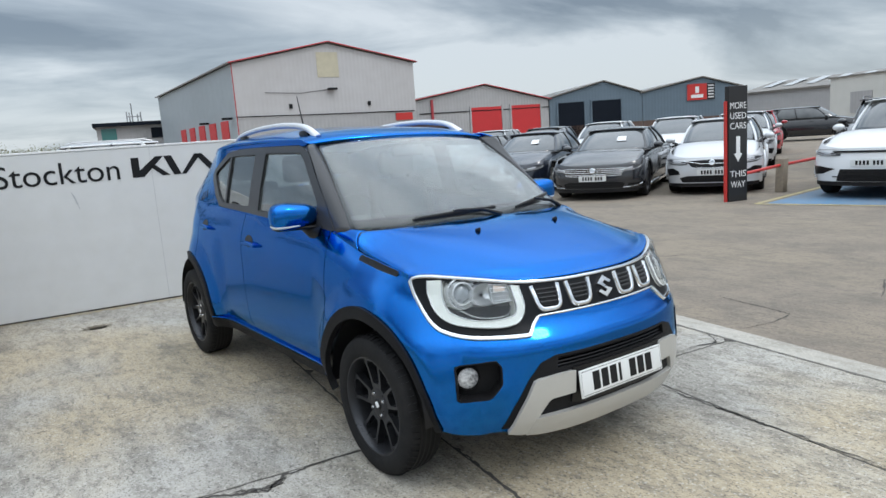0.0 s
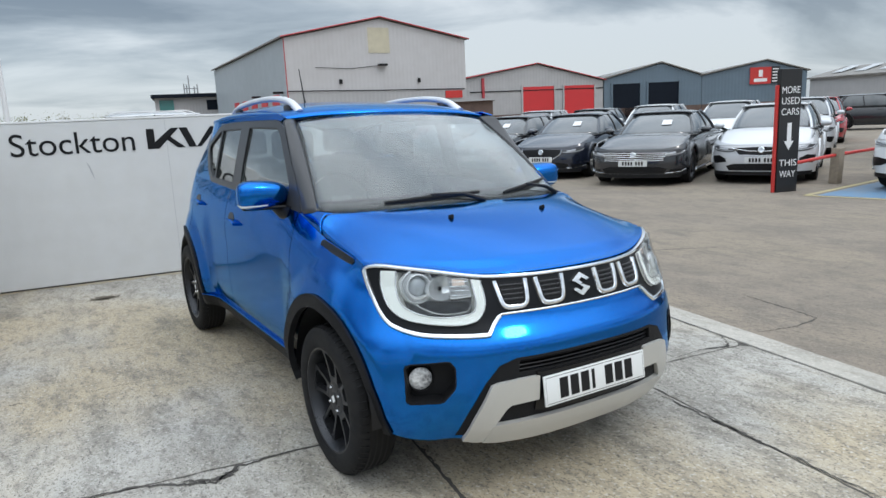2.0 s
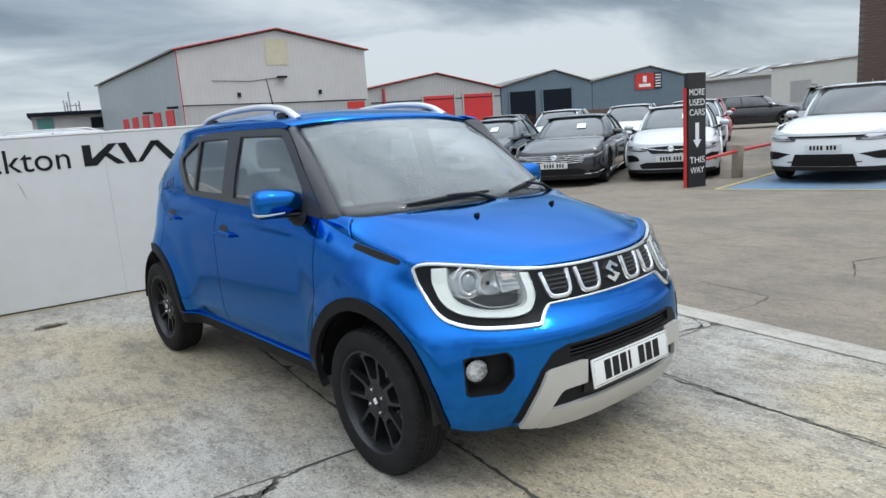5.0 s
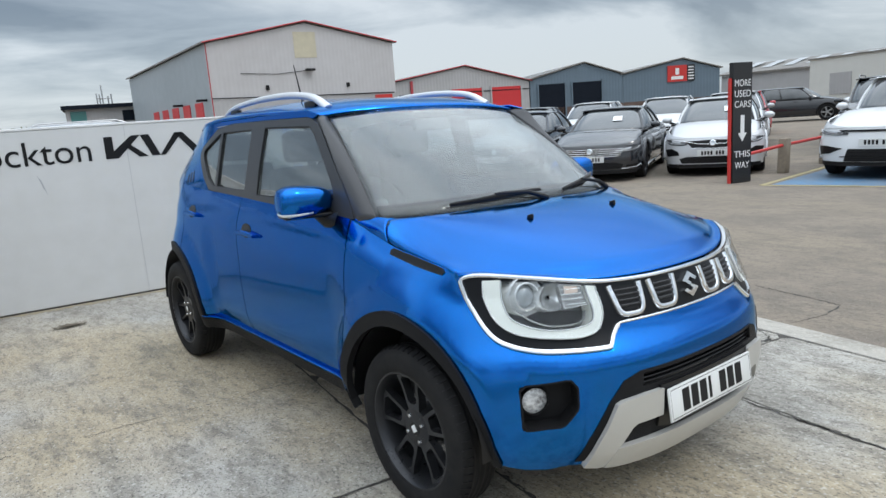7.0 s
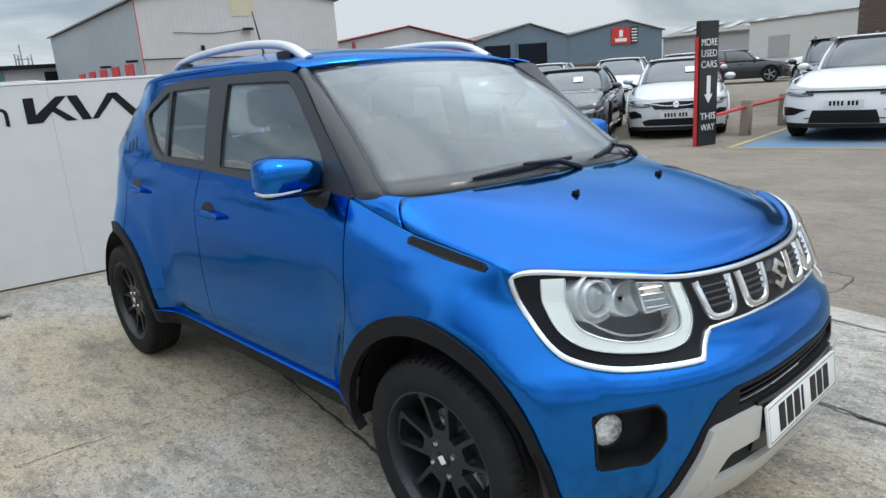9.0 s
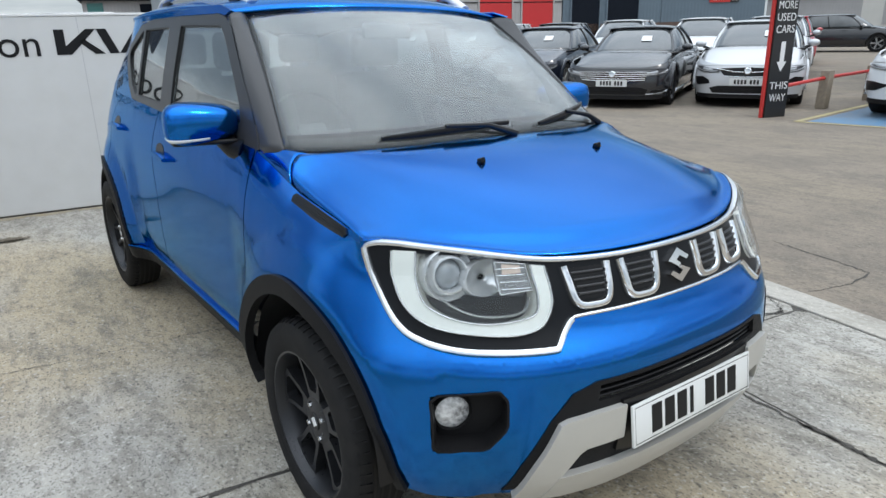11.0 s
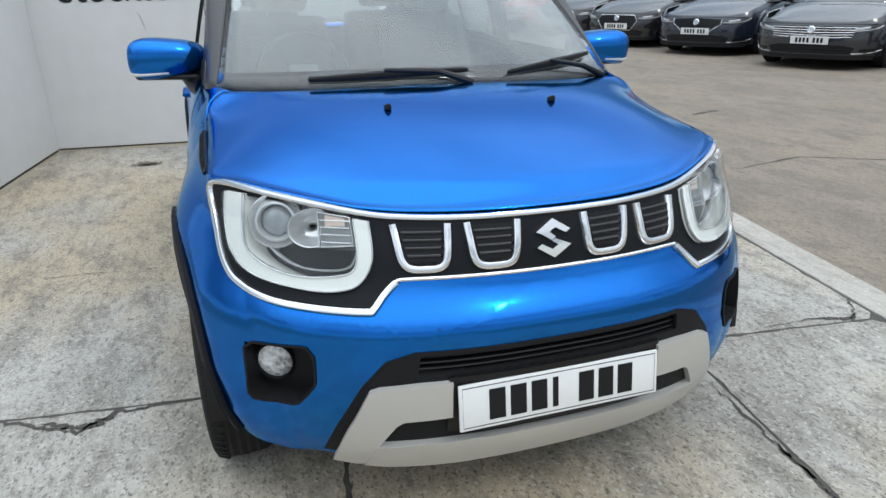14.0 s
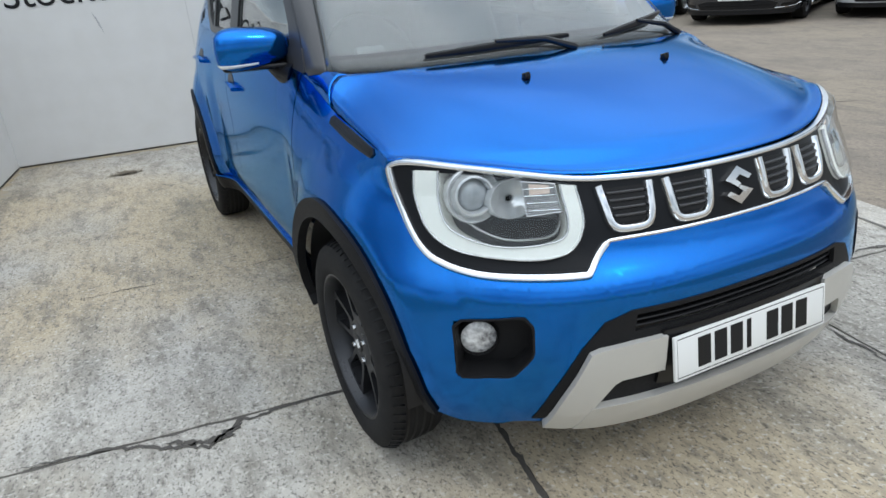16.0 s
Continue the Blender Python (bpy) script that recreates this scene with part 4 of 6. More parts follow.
def upper_side(y, z, off=0.0):
    """The cabin's side, leaning in towards the roof."""
    q = max(y, 0.52)
    zt = top_edge(q)[1]
    x = side_x(q, zt) - 0.22 * (z - zt) - 0.10 * (z - zt) ** 2 - 0.020 * ease((0.9 - y) / 0.6) - 0.40 * max(z - 1.1, 0) * ease((y - 2.1) / 0.65)
    return Vector((-(x + 0.95 * off), y, z + 0.3 * off))


F_GLASS = [(.575, 1.058), (1.295, 1.062), (1.305, 1.20), (1.302, 1.388), (.852, 1.380), (.80, 1.345), (.61, 1.14)]
R_GLASS = [(1.452, 1.078), (1.845, 1.084), (1.855, 1.378), (1.458, 1.384)]
Q_GLASS = [(1.875, 1.086), (1.915, 1.085), (2.012, 1.130), (2.125, 1.235), (2.142, 1.262), (2.130, 1.285), (1.905, 1.372), (1.885, 1.374)]
SURROUND = [(.418, 1.012), (.60, 1.020), (1.095, 1.030), (1.434, 1.044), (1.93, 1.060), (1.985, 1.068), (2.09, 1.13), (2.20, 1.235), (2.212, 1.262), (2.195, 1.290), (1.954, 1.398), (1.757, 1.418), (1.333, 1.420), (.90, 1.418), (.84, 1.410), (.76, 1.372), (.60, 1.205)]
for side in (-1, 1):
    hold = sheet(SURROUND, upper_side, 0.004, 0.02, [F_GLASS, R_GLASS, Q_GLASS], 0.08)
    surround = body("window_surround", hold if side > 0 else mirrored(hold), PILLAR)
    for name, line, g in (("front_door_glass", F_GLASS, SIDEGLASS), ("rear_door_glass", R_GLASS, DARKGLASS), ("quarter_glass", Q_GLASS, DARKGLASS)):
        bm = sheet(line, upper_side, -0.006, 0.004, (), 0.2)
        body(name, bm if side > 0 else mirrored(bm), g, surround)
    for line in (F_GLASS, R_GLASS + [], Q_GLASS):
        bm = ribbon(line, upper_side, 0.012, 0.004, True)
        body("glass_seal", bm if side > 0 else mirrored(bm), GLOSSBLACK, surround)
    # blue rail above the glass and broad rear pillar
    rail_line = [(1.985, 1.060), (2.5, 1.075), (2.92, 1.080), (2.88, 1.13), (2.80, 1.22), (2.70, 1.30), (2.58, 1.365), (2.40, 1.412), (2.2, 1.436), (1.9, 1.450), (1.36, 1.456), (.90, 1.450), (.80, 1.428),
                 (.842, 1.413), (.90, 1.421), (1.333, 1.424), (1.757, 1.422), (1.957, 1.402), (2.20, 1.293), (2.218, 1.262), (2.205, 1.232), (2.095, 1.126), (1.99, 1.064)]
    bm = sheet(rail_line, upper_side, 0.0, 0.012, (), 0.08)
    pillar_ob = body("rear_pillar", bm if side > 0 else mirrored(bm), BLUE)
    for k in range(3):
        bm = sheet([(2.29 + .05 * k, 1.105 - .012 * k), (2.306 + .05 * k, 1.109 - .012 * k), (2.312 + .05 * k, 1.165 - .012 * k), (2.296 + .05 * k, 1.160 - .012 * k)], upper_side, 0.002, 0.004, (), 0.2)
        body("pillar_slit", bm if side > 0 else mirrored(bm), GLOSSBLACK, pillar_ob)

    def a_pillar(u, v, s=side):
        a = screen_low(1.0).lerp(screen_top(1.0), v) + Vector((0, -0.62, 0.78)) * 0.017 * math.sin(math.pi * v)
        b = upper_side(0.408 + 0.375 * v, 0.995 + 0.420 * v, 0.005)
        p = a.lerp(b, u) + Vector((-0.55, -0.6, 0.5)) * 0.012 * math.sin(math.pi * u)
        return p if s > 0 else Vector((-p.x, p.y, p.z))

    sail = sheet([(.395, .970), (.50, 1.000), (.63, 1.030), (.58, 1.075), (.47, 1.075)], upper_side, 0.007, 0.012, (), 0.1)
    body("mirror_sail", sail if side > 0 else mirrored(sail), PILLAR, surround)
    bm = surface(a_pillar, 10, 20, 0.015, (-side, -1, .4))
    body("windscreen_pillar", bm, PILLAR)

# roof
def roof(u, v):
    s = 2 * u - 1
    y = 0.762 + (2.74 - 0.762) * v + 0.05 * s * s * (1 - v)
    ex = table(y, [.78, .95, 1.5, 2.0, 2.2, 2.4, 2.58, 2.74], [.600, .634, .646, .646, .632, .580, .53, .48])
    ez = table(y, [.77, .84, 1.0, 1.4, 1.9, 2.2, 2.4, 2.58, 2.74], [1.414, 1.432, 1.446, 1.455, 1.449, 1.435, 1.411, 1.364, 1.275])
    crown = table(y, [.78, 1.0, 1.5, 2.2, 2.5, 2.74], [.036, .056, .078, .088, .105, .15])
    a = abs(s)
    z = ez + crown * (1 - a ** 3.2)
    # the front edge lies along the top of the windscreen
    q = a * ex / 0.565
    near = 1 - ease(v / 0.09)
    y += (0.785 + 0.062 * q * q - 0.004 - (0.762 + 0.05 * s * s)) * near
    z += (1.455 - 0.034 * q ** 2.4 - (1.414 + 0.036 * (1 - a ** 3.2))) * near
    return (-s * ex, y, z)


roof_ob = body("roof", surface(roof, 36, 40, 0.01, (0, 0, 1)), BLUE)
for s in (-1, 1):
    line = [(y, z) for y, z in curve_through([(0.945, 1.455), (0.985, 1.476), (1.06, 1.508), (1.18, 1.530), (1.40, 1.544), (1.70, 1.542), (1.95, 1.527), (2.10, 1.507), (2.18, 1.478)], 5)]
    pts = [(s * -0.498, y, z) for y, z in line]
    n = len(pts)
    rail = tube(pts, [0.015 + 0.003 * math.sin(math.pi * k / n) + 0.010 * (1 - k / n) ** 4 for k in range(n)], 12, 0.9)
    rail_ob = body("roof_rail", rail, RAILSILVER, hero, "satin silver roof rail")
    for y0, y1, z in ((1.05, 1.16, 1.482), (1.98, 2.09, 1.484)):
        foot = box(-0.016, 0.016, y0, y1, 1.445, z + 0.02, 0.01)
        foot.transform(Matrix.Translation((s * -0.498, 0, 0)))
        body("rail_foot", foot, GLOSSBLACK, rail_ob)
aerial = body("aerial", tube([(0, 2.13, 1.52), (0, 2.16, 1.575), (0, 2.235, 1.79)], [0.014, 0.006, 0.003], 8), GLOSSBLACK)

# tail: tailgate, rear window, rear bumper
def tail(u, v):
    s = 2 * u - 1
    z = 0.42 + 0.66 * v
    return (s * (0.66 - 0.06 * v), 2.995 - 0.10 * abs(s) ** 3 - 0.03 * v, z)


tailgate = body("tailgate", surface(tail, 16, 12, 0.01), BLUE)
body("rear_window", surface(lambda u, v: ((2 * u - 1) * (0.50 - 0.12 * v), 2.945 - 0.27 * v, 1.09 + 0.30 * v), 8, 6, 0.005), DARKGLASS, tailgate)
body("rear_header", surface(lambda u, v: ((2 * u - 1) * 0.36, 2.69 + 0.035 * v, 1.39 + 0.03 * (1 - v)), 8, 2, 0.01), BLUE)
body("rear_bumper", surface(lambda u, v: ((2 * u - 1) * 0.74, 3.01 - 0.13 * abs(2 * u - 1) ** 3, 0.24 + 0.22 * v), 16, 6, 0.02), CLAD)

# floor pan and bulkhead close the body below
body("floor_pan", box(-0.60, 0.60, -0.34, 2.85, 0.25, 0.30, 0.02), GLOSSBLACK)
body("bulkhead", box(-0.66, 0.66, 0.42, 0.46, 0.30, 0.96), GLOSSBLACK)

# black mask with lamps and grille
mask_r = XZ([*MASK_LOW, *STEP[1:], *LOW_MID])
mask_t = XZ(list(reversed(MASK_TOP)))
mask_line = mask_r[:-1] + [(-c, z) for c, z in reversed(mask_r)]
mask_top = [(-c, z) for c, z in reversed(mask_t)][:-1] + mask_t
DRL_OUT = curve_through([(.668, .857), (.674, .794), (.664, .730), (.622, .690), (.545, .672), (.48, .674), (.437, .693), (.408, .743), (.406, .818)], 5)
DRL_IN = curve_through([(.437, .823), (.438, .752), (.452, .716), (.494, .703), (.564, .700), (.614, .723), (.636, .761), (.628, .858)], 5)
DRL_OUT, DRL_IN = ([(x + .030 * ease((x - .52) / .12), z) for x, z in line] for line in (DRL_OUT, DRL_IN))
lamp_hole = XZ([(.55 + (x - .55) * .975, .765 + (z - .765) * .97) for x, z in [*DRL_OUT, (.48, .842), (.563, .853)]])
mask = body("front_mask", sheet(mask_line + mask_top, hull, 0.003, 0.02, [lamp_hole, [(-c, z) for c, z in lamp_hole]]), MASKMAT)
CHROME_LOW = XZ(curve_through([(.742, .858), (.7425, .84), (.739, .80), (.731, .745), (.713, .692), (.688, .664), (.633, .646), (.55, .640), (.44, .637), (.421, .642), (.394, .669), (.366, .693), (.345, .699), (.226, .700), (.12, .700), (0, .700)], 4))
low_w = [0.020 if c > c_of_x(.366, .69) else 0.011 for c, z in CHROME_LOW]
low_path = CHROME_LOW + [(-c, z) for c, z in reversed(CHROME_LOW[:-1])]
body("chrome_lower_trim", ribbon(low_path, hull, low_w + low_w[::-1][1:], 0.012), CHROME, mask, "bright chrome grille surround")
CHROME_TOP = XZ(curve_through([(.742, .857), (.736, .865), (.722, .871), (.700, .873), (.666, .871), (.563, .858), (.426, .835), (.34, .827), (.20, .823), (.10, .823), (0, .823)], 4))
body("chrome_upper_trim", ribbon(CHROME_TOP + [(-c, z) for c, z in reversed(CHROME_TOP[:-1])], hull, 0.016, 0.011), CHROME, mask)

# grille: four U-shaped chrome surrounds with slatted openings
for cx in (-.300, -.142, .142, .300):
    w0, w1 = 0.058, 0.047
    u_path = [(cx - w0, .812), (cx - w0 * .96, .79), (cx - w1 - .003, .745), (cx - w1 + .006, .727), (cx - w1 + .022, .720), (cx, .719), (cx + w1 - .022, .720), (cx + w1 - .006, .727), (cx + w1 + .003, .745), (cx + w0 * .96, .79), (cx + w0, .812)]
    to_c = [(-math.copysign(1, 1) * c_of_x(x, z), z) for x, z in curve_through(u_path, 3)]
    u_ob = body("grille_surround", ribbon(to_c, hull, 0.023, 0.016), CHROME, mask)
    well = [(-c_of_x(x, z), z) for x, z in ((cx - .050, .806), (cx + .050, .806), (cx + .040, .733), (cx - .040, .733))]
    body("grille_opening", sheet(well, hull, 0.0045, 0.003, (), 0.02), INK, u_ob)
    for k in range(4):
        z = .794 - .0155 * k
        hw = .043 - .0024 * k
        line = [(-c_of_x(cx - hw + 2 * hw * q / 6, z), z) for q in range(7)]
        body("grille_slat", ribbon(line, lambda a, b, o: hull(a, b, o + 0.004), 0.007, 0.008), SLAT, u_ob)

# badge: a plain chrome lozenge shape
badge = body("badge", sheet([(-c_of_x(.86 * x, .764 + .88 * (z - .764)), .764 + .88 * (z - .764)) for x, z in [(0.0, .812), (.050, .783), (.036, .775), (.006, .790), (-.012, .780), (.006, .768), (-.006, .760), (-.034, .776), (-.050, .782)]], hull, 0.014, 0.012, (), 0.02), CHROME, mask)
body("badge_bar", sheet([(-c_of_x(-.86 * x, .764 - .88 * (z - .764)), .764 - .88 * (z - .764)) for x, z in [(0.0, .812), (.050, .783), (.036, .775), (.006, .790), (-.012, .780), (.006, .770), (-.004, .7645), (-.034, .776), (-.050, .782)]], hull, 0.014, 0.012, (), 0.02), CHROME, badge)

# headlamps
for side in (-1, 1):
    def lamp(name, bm, m_, host, lab=""):
        return body(name, bm if side > 0 else mirrored(bm), m_, host, lab)

    inner = [*XZ(DRL_OUT), *XZ([(.48, .842), (.563, .853)])]
    head = lamp("headlamp", sheet(inner, hull, -0.058, 0.01), LAMPDARK, hero, "clear projector headlamp with white light guide")
    lamp("light_guide", sheet([*XZ(DRL_OUT), *XZ(DRL_IN)], hull, 0.015, 0.072, (), 0.02), DRLLIT, head, "U-shaped white daytime light guide")
    lamp("guide_rim", ribbon(XZ(DRL_OUT), lambda a, b, o: hull(a, b, o + .014), .004, .005), LAMPGREY, head)
    lamp("guide_rim", ribbon(XZ(DRL_IN), lambda a, b, o: hull(a, b, o + .014), .005, .005), LAMPGREY, head)
    lamp("lamp_shelf", sheet(XZ([(.575, .764), (.452, .757), (.450, .738), (.470, .718), (.560, .714), (.612, .735), (.628, .757)]), hull, -0.040, 0.008, (), 0.02), GLOSSBLACK, head, "gloss black lower lamp panel")

    def facing(x, z, sink):
        """A frame on the lamp's floor, half turned from the skin's normal to straight ahead."""
        c0 = c_of_x(x, z)
        here = hull(c0, z, 0.0)
        out = (hull(c0, z, 0.01) - here).normalized()
        to = (Vector((0.15, -0.95, 0.1)).normalized() * 0.5 + out * 0.5).normalized()
        return Matrix.Translation(here - out * sink) @ Vector((0, 0, 1)).rotation_difference(to).to_matrix().to_4x4()

    lamp("lamp_floor", sheet(XZ([(.640, .846), (.648, .80), (.628, .768), (.575, .766), (.452, .759), (.444, .826), (.524, .842)]), hull, -0.048, 0.008, (), 0.02), BOWL, head, "silver-grey lamp floor")
    at_lens = facing(.604, .806, .010)
    rings = lathe([(-0.06, .064), (0.002, .064), (0.006, .061), (0.001, .057), (-0.004, .053), (0.006, .049), (0.014, .045), (0.015, .041), (0.008, .037), (-0.02, .034), (-0.03, .034), (-0.06, .064)], "z", 40)
    rings.transform(at_lens)
    lamp("projector_ring", rings, LAMPGREY, head, "silver projector bezel")
    ball = bmesh.new()
    bmesh.ops.create_uvsphere(ball, u_segments=24, v_segments=14, radius=0.036)
    ball.transform(at_lens @ Matrix.Translation((0, 0, -.012)) @ Matrix.Diagonal((1, 1, 0.55, 1)))
    lamp("projector_lens", ball, LENS, head)
    bowl = lathe([(-.026, 0), (-.024, .016), (-.014, .032), (.002, .044), (.005, .048), (.0, .051), (-.055, .051), (-.026, 0)], "z", 32)
    bowl.transform(facing(.530, .800, .016) @ Matrix.Diagonal((1.15, .92, 1, 1)))
    lamp("reflector_bowl", bowl, LAMPGREY, head, "bright chrome reflector bowl")
    lamp("indicator", sheet(XZ([(.508, .832), (.448, .824), (.446, .768), (.512, .762)]), hull, 0.003, 0.045, (), 0.02), BOWL, head)
    lamp("indicator_reflector", sheet(XZ([(.496, .828), (.457, .823), (.457, .806), (.498, .804)]), hull, 0.0045, 0.002, (), 0.02), AMBER, head)
    lamp("indicator_frame", ribbon(XZ([(.510, .833), (.446, .825), (.444, .767), (.514, .761)]), lambda a, b, o: hull(a, b, o + .003), .005, .005, True), LAMPGREY, head)
    for k in range(4):
        z = .772 + .015 * k
        lamp("indicator_rib", ribbon(XZ([(.508 - .0075 * q, z) for q in range(9)]), lambda a, b, o: hull(a, b, o + .003), .003, .003), CHROME, head)
    lamp("lower_fin", ribbon(XZ(curve_through([(.636, .762), (.612, .737), (.565, .716), (.495, .715), (.462, .725), (.446, .752)], 4)), lambda a, b, o: hull(a, b, o - .030), .006, .014), LAMPGREY, head)
    lamp("lamp_cover", sheet([*XZ(DRL_OUT), *XZ([(.48, .842), (.563, .853)])], hull, 0.026, 0.002, (), 0.02), CLEAR, head)

# fog lamp pods
for side in (-1, 1):
    def fogpart(name, bm, m_, host, lab=""):
        return body(name, bm if side > 0 else mirrored(bm), m_, host, lab)

    smaller = [(.630 + (x - .630) * .94, .488 + (z - .488) * .94) for x, z in FOG]
    pod = fogpart("fog_lamp_pod", joined(sheet(XZ(FOG), hull, 0.004, 0.02, [XZ(smaller)], 0.03), sheet(XZ(FOG), hull, -0.062, 0.005, (), 0.03)), CLAD, hero, "black fog lamp pod")
    wall_pts = XZ(smaller)
    tunnel = bmesh.new()
    lo_ = [tunnel.verts.new(hull(c, z, 0.002)) for c, z in wall_pts]
    hi_ = [tunnel.verts.new(hull(c, z, -0.064)) for c, z in wall_pts]
    for k in range(len(lo_)):
        q = (k + 1) % len(lo_)
        tunnel.faces.new((lo_[k], lo_[q], hi_[q], hi_[k]))
    fogpart("pod_tunnel", tunnel, CLAD, pod)
    here = Vector((-.634, -.450, .482))
    turn = Vector((0, 0, 1)).rotation_difference(Vector((-0.42, -0.9, 0.0)).normalized()).to_matrix().to_4x4()
    glass = lathe([(0.010, 0.0), (0.009, .018), (0.005, .036), (0.0, .042), (-.02, .042)], "z", 28)
    glass.transform(Matrix.Translation(here) @ turn)
    fogpart("fog_lamp", glass, FOGGLASS, pod, "round fog lamp with painted glassy glints")
    bez = lathe([(-.02, .042), (.004, .043), (.006, .045), (.002, .048), (-.02, .048)], "z", 28)
    bez.transform(Matrix.Translation(here) @ turn)
    fogpart("fog_lamp_bezel", bez, CLAD, pod)

# lower grille, plate and skid plate
low_black = body("lower_intake", sheet([*[(c, z) for c, z in XZ(GRILLE_OUT[1:-1])], *[(-c, z) for c, z in reversed(XZ(GRILLE_OUT[1:-1]))]], hull, 0.003, 0.012,
                                       [[(s_ * c_of_x(x, z), z) for s_, x, z in ((1, .335, .545), (1, .340, .502), (-1, .340, .502), (-1, .335, .545))]], 0.04), CLAD, hero, "black textured lower intake")
for k in range(3):
    z = .537 - .0145 * k
    line = [(c_of_x(-.338 + .676 * q / 16, z), z) for q in range(17)]
    body("intake_slat", ribbon(line, lambda a, b, o: hull(a, b, o - .018), .008, .010, sink=0.012), GLOSSBLACK, low_black)
body("intake_back", sheet([(c_of_x(x, z), z) for x, z in ((.40, .56), (.40, .49), (-.40, .49), (-.40, .56))], hull, -0.05, 0.004, (), 0.05), INK, low_black)
plate_holder = body("plate_holder", sheet([(c_of_x(x, z), z) for x, z in ((.272, .492), (.275, .350), (.20, .335), (-.20, .335), (-.275, .350), (-.272, .492))], hull, 0.012, 0.02, (), 0.04), GLOSSBLACK, low_black)

def skid_arm():
    arm = [(.266, .482), (.34, .481), (.425, .474), (.445, .466), (.475, .40), (.512, .300), (.520, .262), (.470, .250), (.452, .252), (.428, .312), (.388, .380), (.372, .390), (.266, .394)]
    return sheet(XZ(arm), hull, 0.020, 0.03, (), 0.03)


for side in (-1, 1):
    bm = skid_arm()
    body("skid_plate_arm", bm if side > 0 else mirrored(bm), SATIN, low_black, "satin silver skid plate arm")
lower = [(.448, .262), (.430, .318), (.25, .322), (0, .322)]
bottom = [(0, .232), (.25, .234), (.40, .240), (.452, .248)]
body("skid_plate", sheet([*XZ(bottom[1:]), *XZ(lower[:-1]), *[(-c, z) for c, z in reversed(XZ(lower[:-1]))], *[(-c, z) for c, z in reversed(XZ(bottom[1:]))]], hull, 0.022, 0.04, (), 0.04), SATIN, low_black, "satin silver lower skid plate")

plate = part("number_plate", (lambda b: (b.transform(LEAN_BODY @ Matrix.Translation((0, -0.692, 0.421)) @ Matrix.Rotation(radians(-8), 4, "X")), b)[1])(box(-.26, .26, -.004, .004, -.0555, .0555, .002)), PLATE, hero, "white number plate with dark characters as bars")
PLATE_AT = LEAN_BODY @ Matrix.Translation((0, -0.692, 0.421)) @ Matrix.Rotation(radians(-8), 4, "X")
for k, x in enumerate((-.168, -.115, -.062, -.020, .062, .115, .168)):
    wch = .020 if k != 3 else .007
    b = joined(box(x - wch, x + wch, -.0055, -.0035, -.037, .037), )
    b.transform(PLATE_AT)
    part("plate_bar", b, INK, plate, smooth=False)
rimline = ribbon([(-.252, -.048), (.252, -.048), (.252, .048), (-.252, .048)], lambda a, b_, o: Vector((a, -.0042 - o, b_)), .002, .0006, True, 0.0005)
rimline.transform(PLATE_AT)
part("plate_rim_line", rimline, INK, plate)

# door mirrors
for s in (-1, 1):
    shell = bmesh.new()
    bmesh.ops.create_uvsphere(shell, u_segments=32, v_segments=20, radius=1)
    for v in shell.verts:
        q = v.co.copy()
        for k in range(3):
            q[k] = math.copysign(abs(q[k]) ** 0.62, q[k])
        if q.y > 0.55:
            q.y = 0.55
        taper = 1 - 0.16 * q.x
        v.co = (q.x * 0.118, q.y * 0.085 + 0.02 * q.x, q.z * 0.064 * taper - 0.004)
    mid = Vector((-0.827, 0.632, 1.082))
    shell.transform(Matrix.Translation(mid) @ Matrix.Rotation(radians(-10), 4, "Z"))
    shell_ob = body("door_mirror", shell if s > 0 else mirrored(shell), BLUE)

    def strip_at(u, v):
        lon, lat = radians(172 + 100 * u), radians(-35 + (13 - 5 * u) * v)
        q = [math.copysign(abs(c) ** 0.62, c) for c in (math.cos(lat) * math.cos(lon), math.cos(lat) * math.sin(lon), math.sin(lat))]
        return Vector((q[0] * 0.118, q[1] * 0.085 + 0.02 * q[0], q[2] * 0.064 * (1 - 0.16 * q[0]) - 0.004)) * 1.02

    strip = surface(strip_at, 20, 4, 0.006, (0, -1, 0))
    strip.transform(Matrix.Translation(mid) @ Matrix.Rotation(radians(-10), 4, "Z"))
    body("mirror_indicator", strip if s > 0 else mirrored(strip), DRLWHITE, shell_ob, "pale indicator strip")
    under = box(-0.10, 0.105, -0.062, 0.05, -0.070, -0.050, 0.012)
    under.transform(Matrix.Translation(mid) @ Matrix.Rotation(radians(-10), 4, "Z"))
    body("mirror_base", under if s > 0 else mirrored(under), GLOSSBLACK, shell_ob)
    stalk = tube([(-0.770, 0.625, 1.03), (-0.742, 0.59, 0.995), (-0.715, 0.55, 0.985)], [0.030, 0.036, 0.045], 10)
    body("mirror_stalk", stalk if s > 0 else mirrored(stalk), GLOSSBLACK, shell_ob)

# wipers
def on_screen(s, v, lift):
    return screen((s + 1) / 2, v) + Vector((0, -0.62, 0.78)) * lift


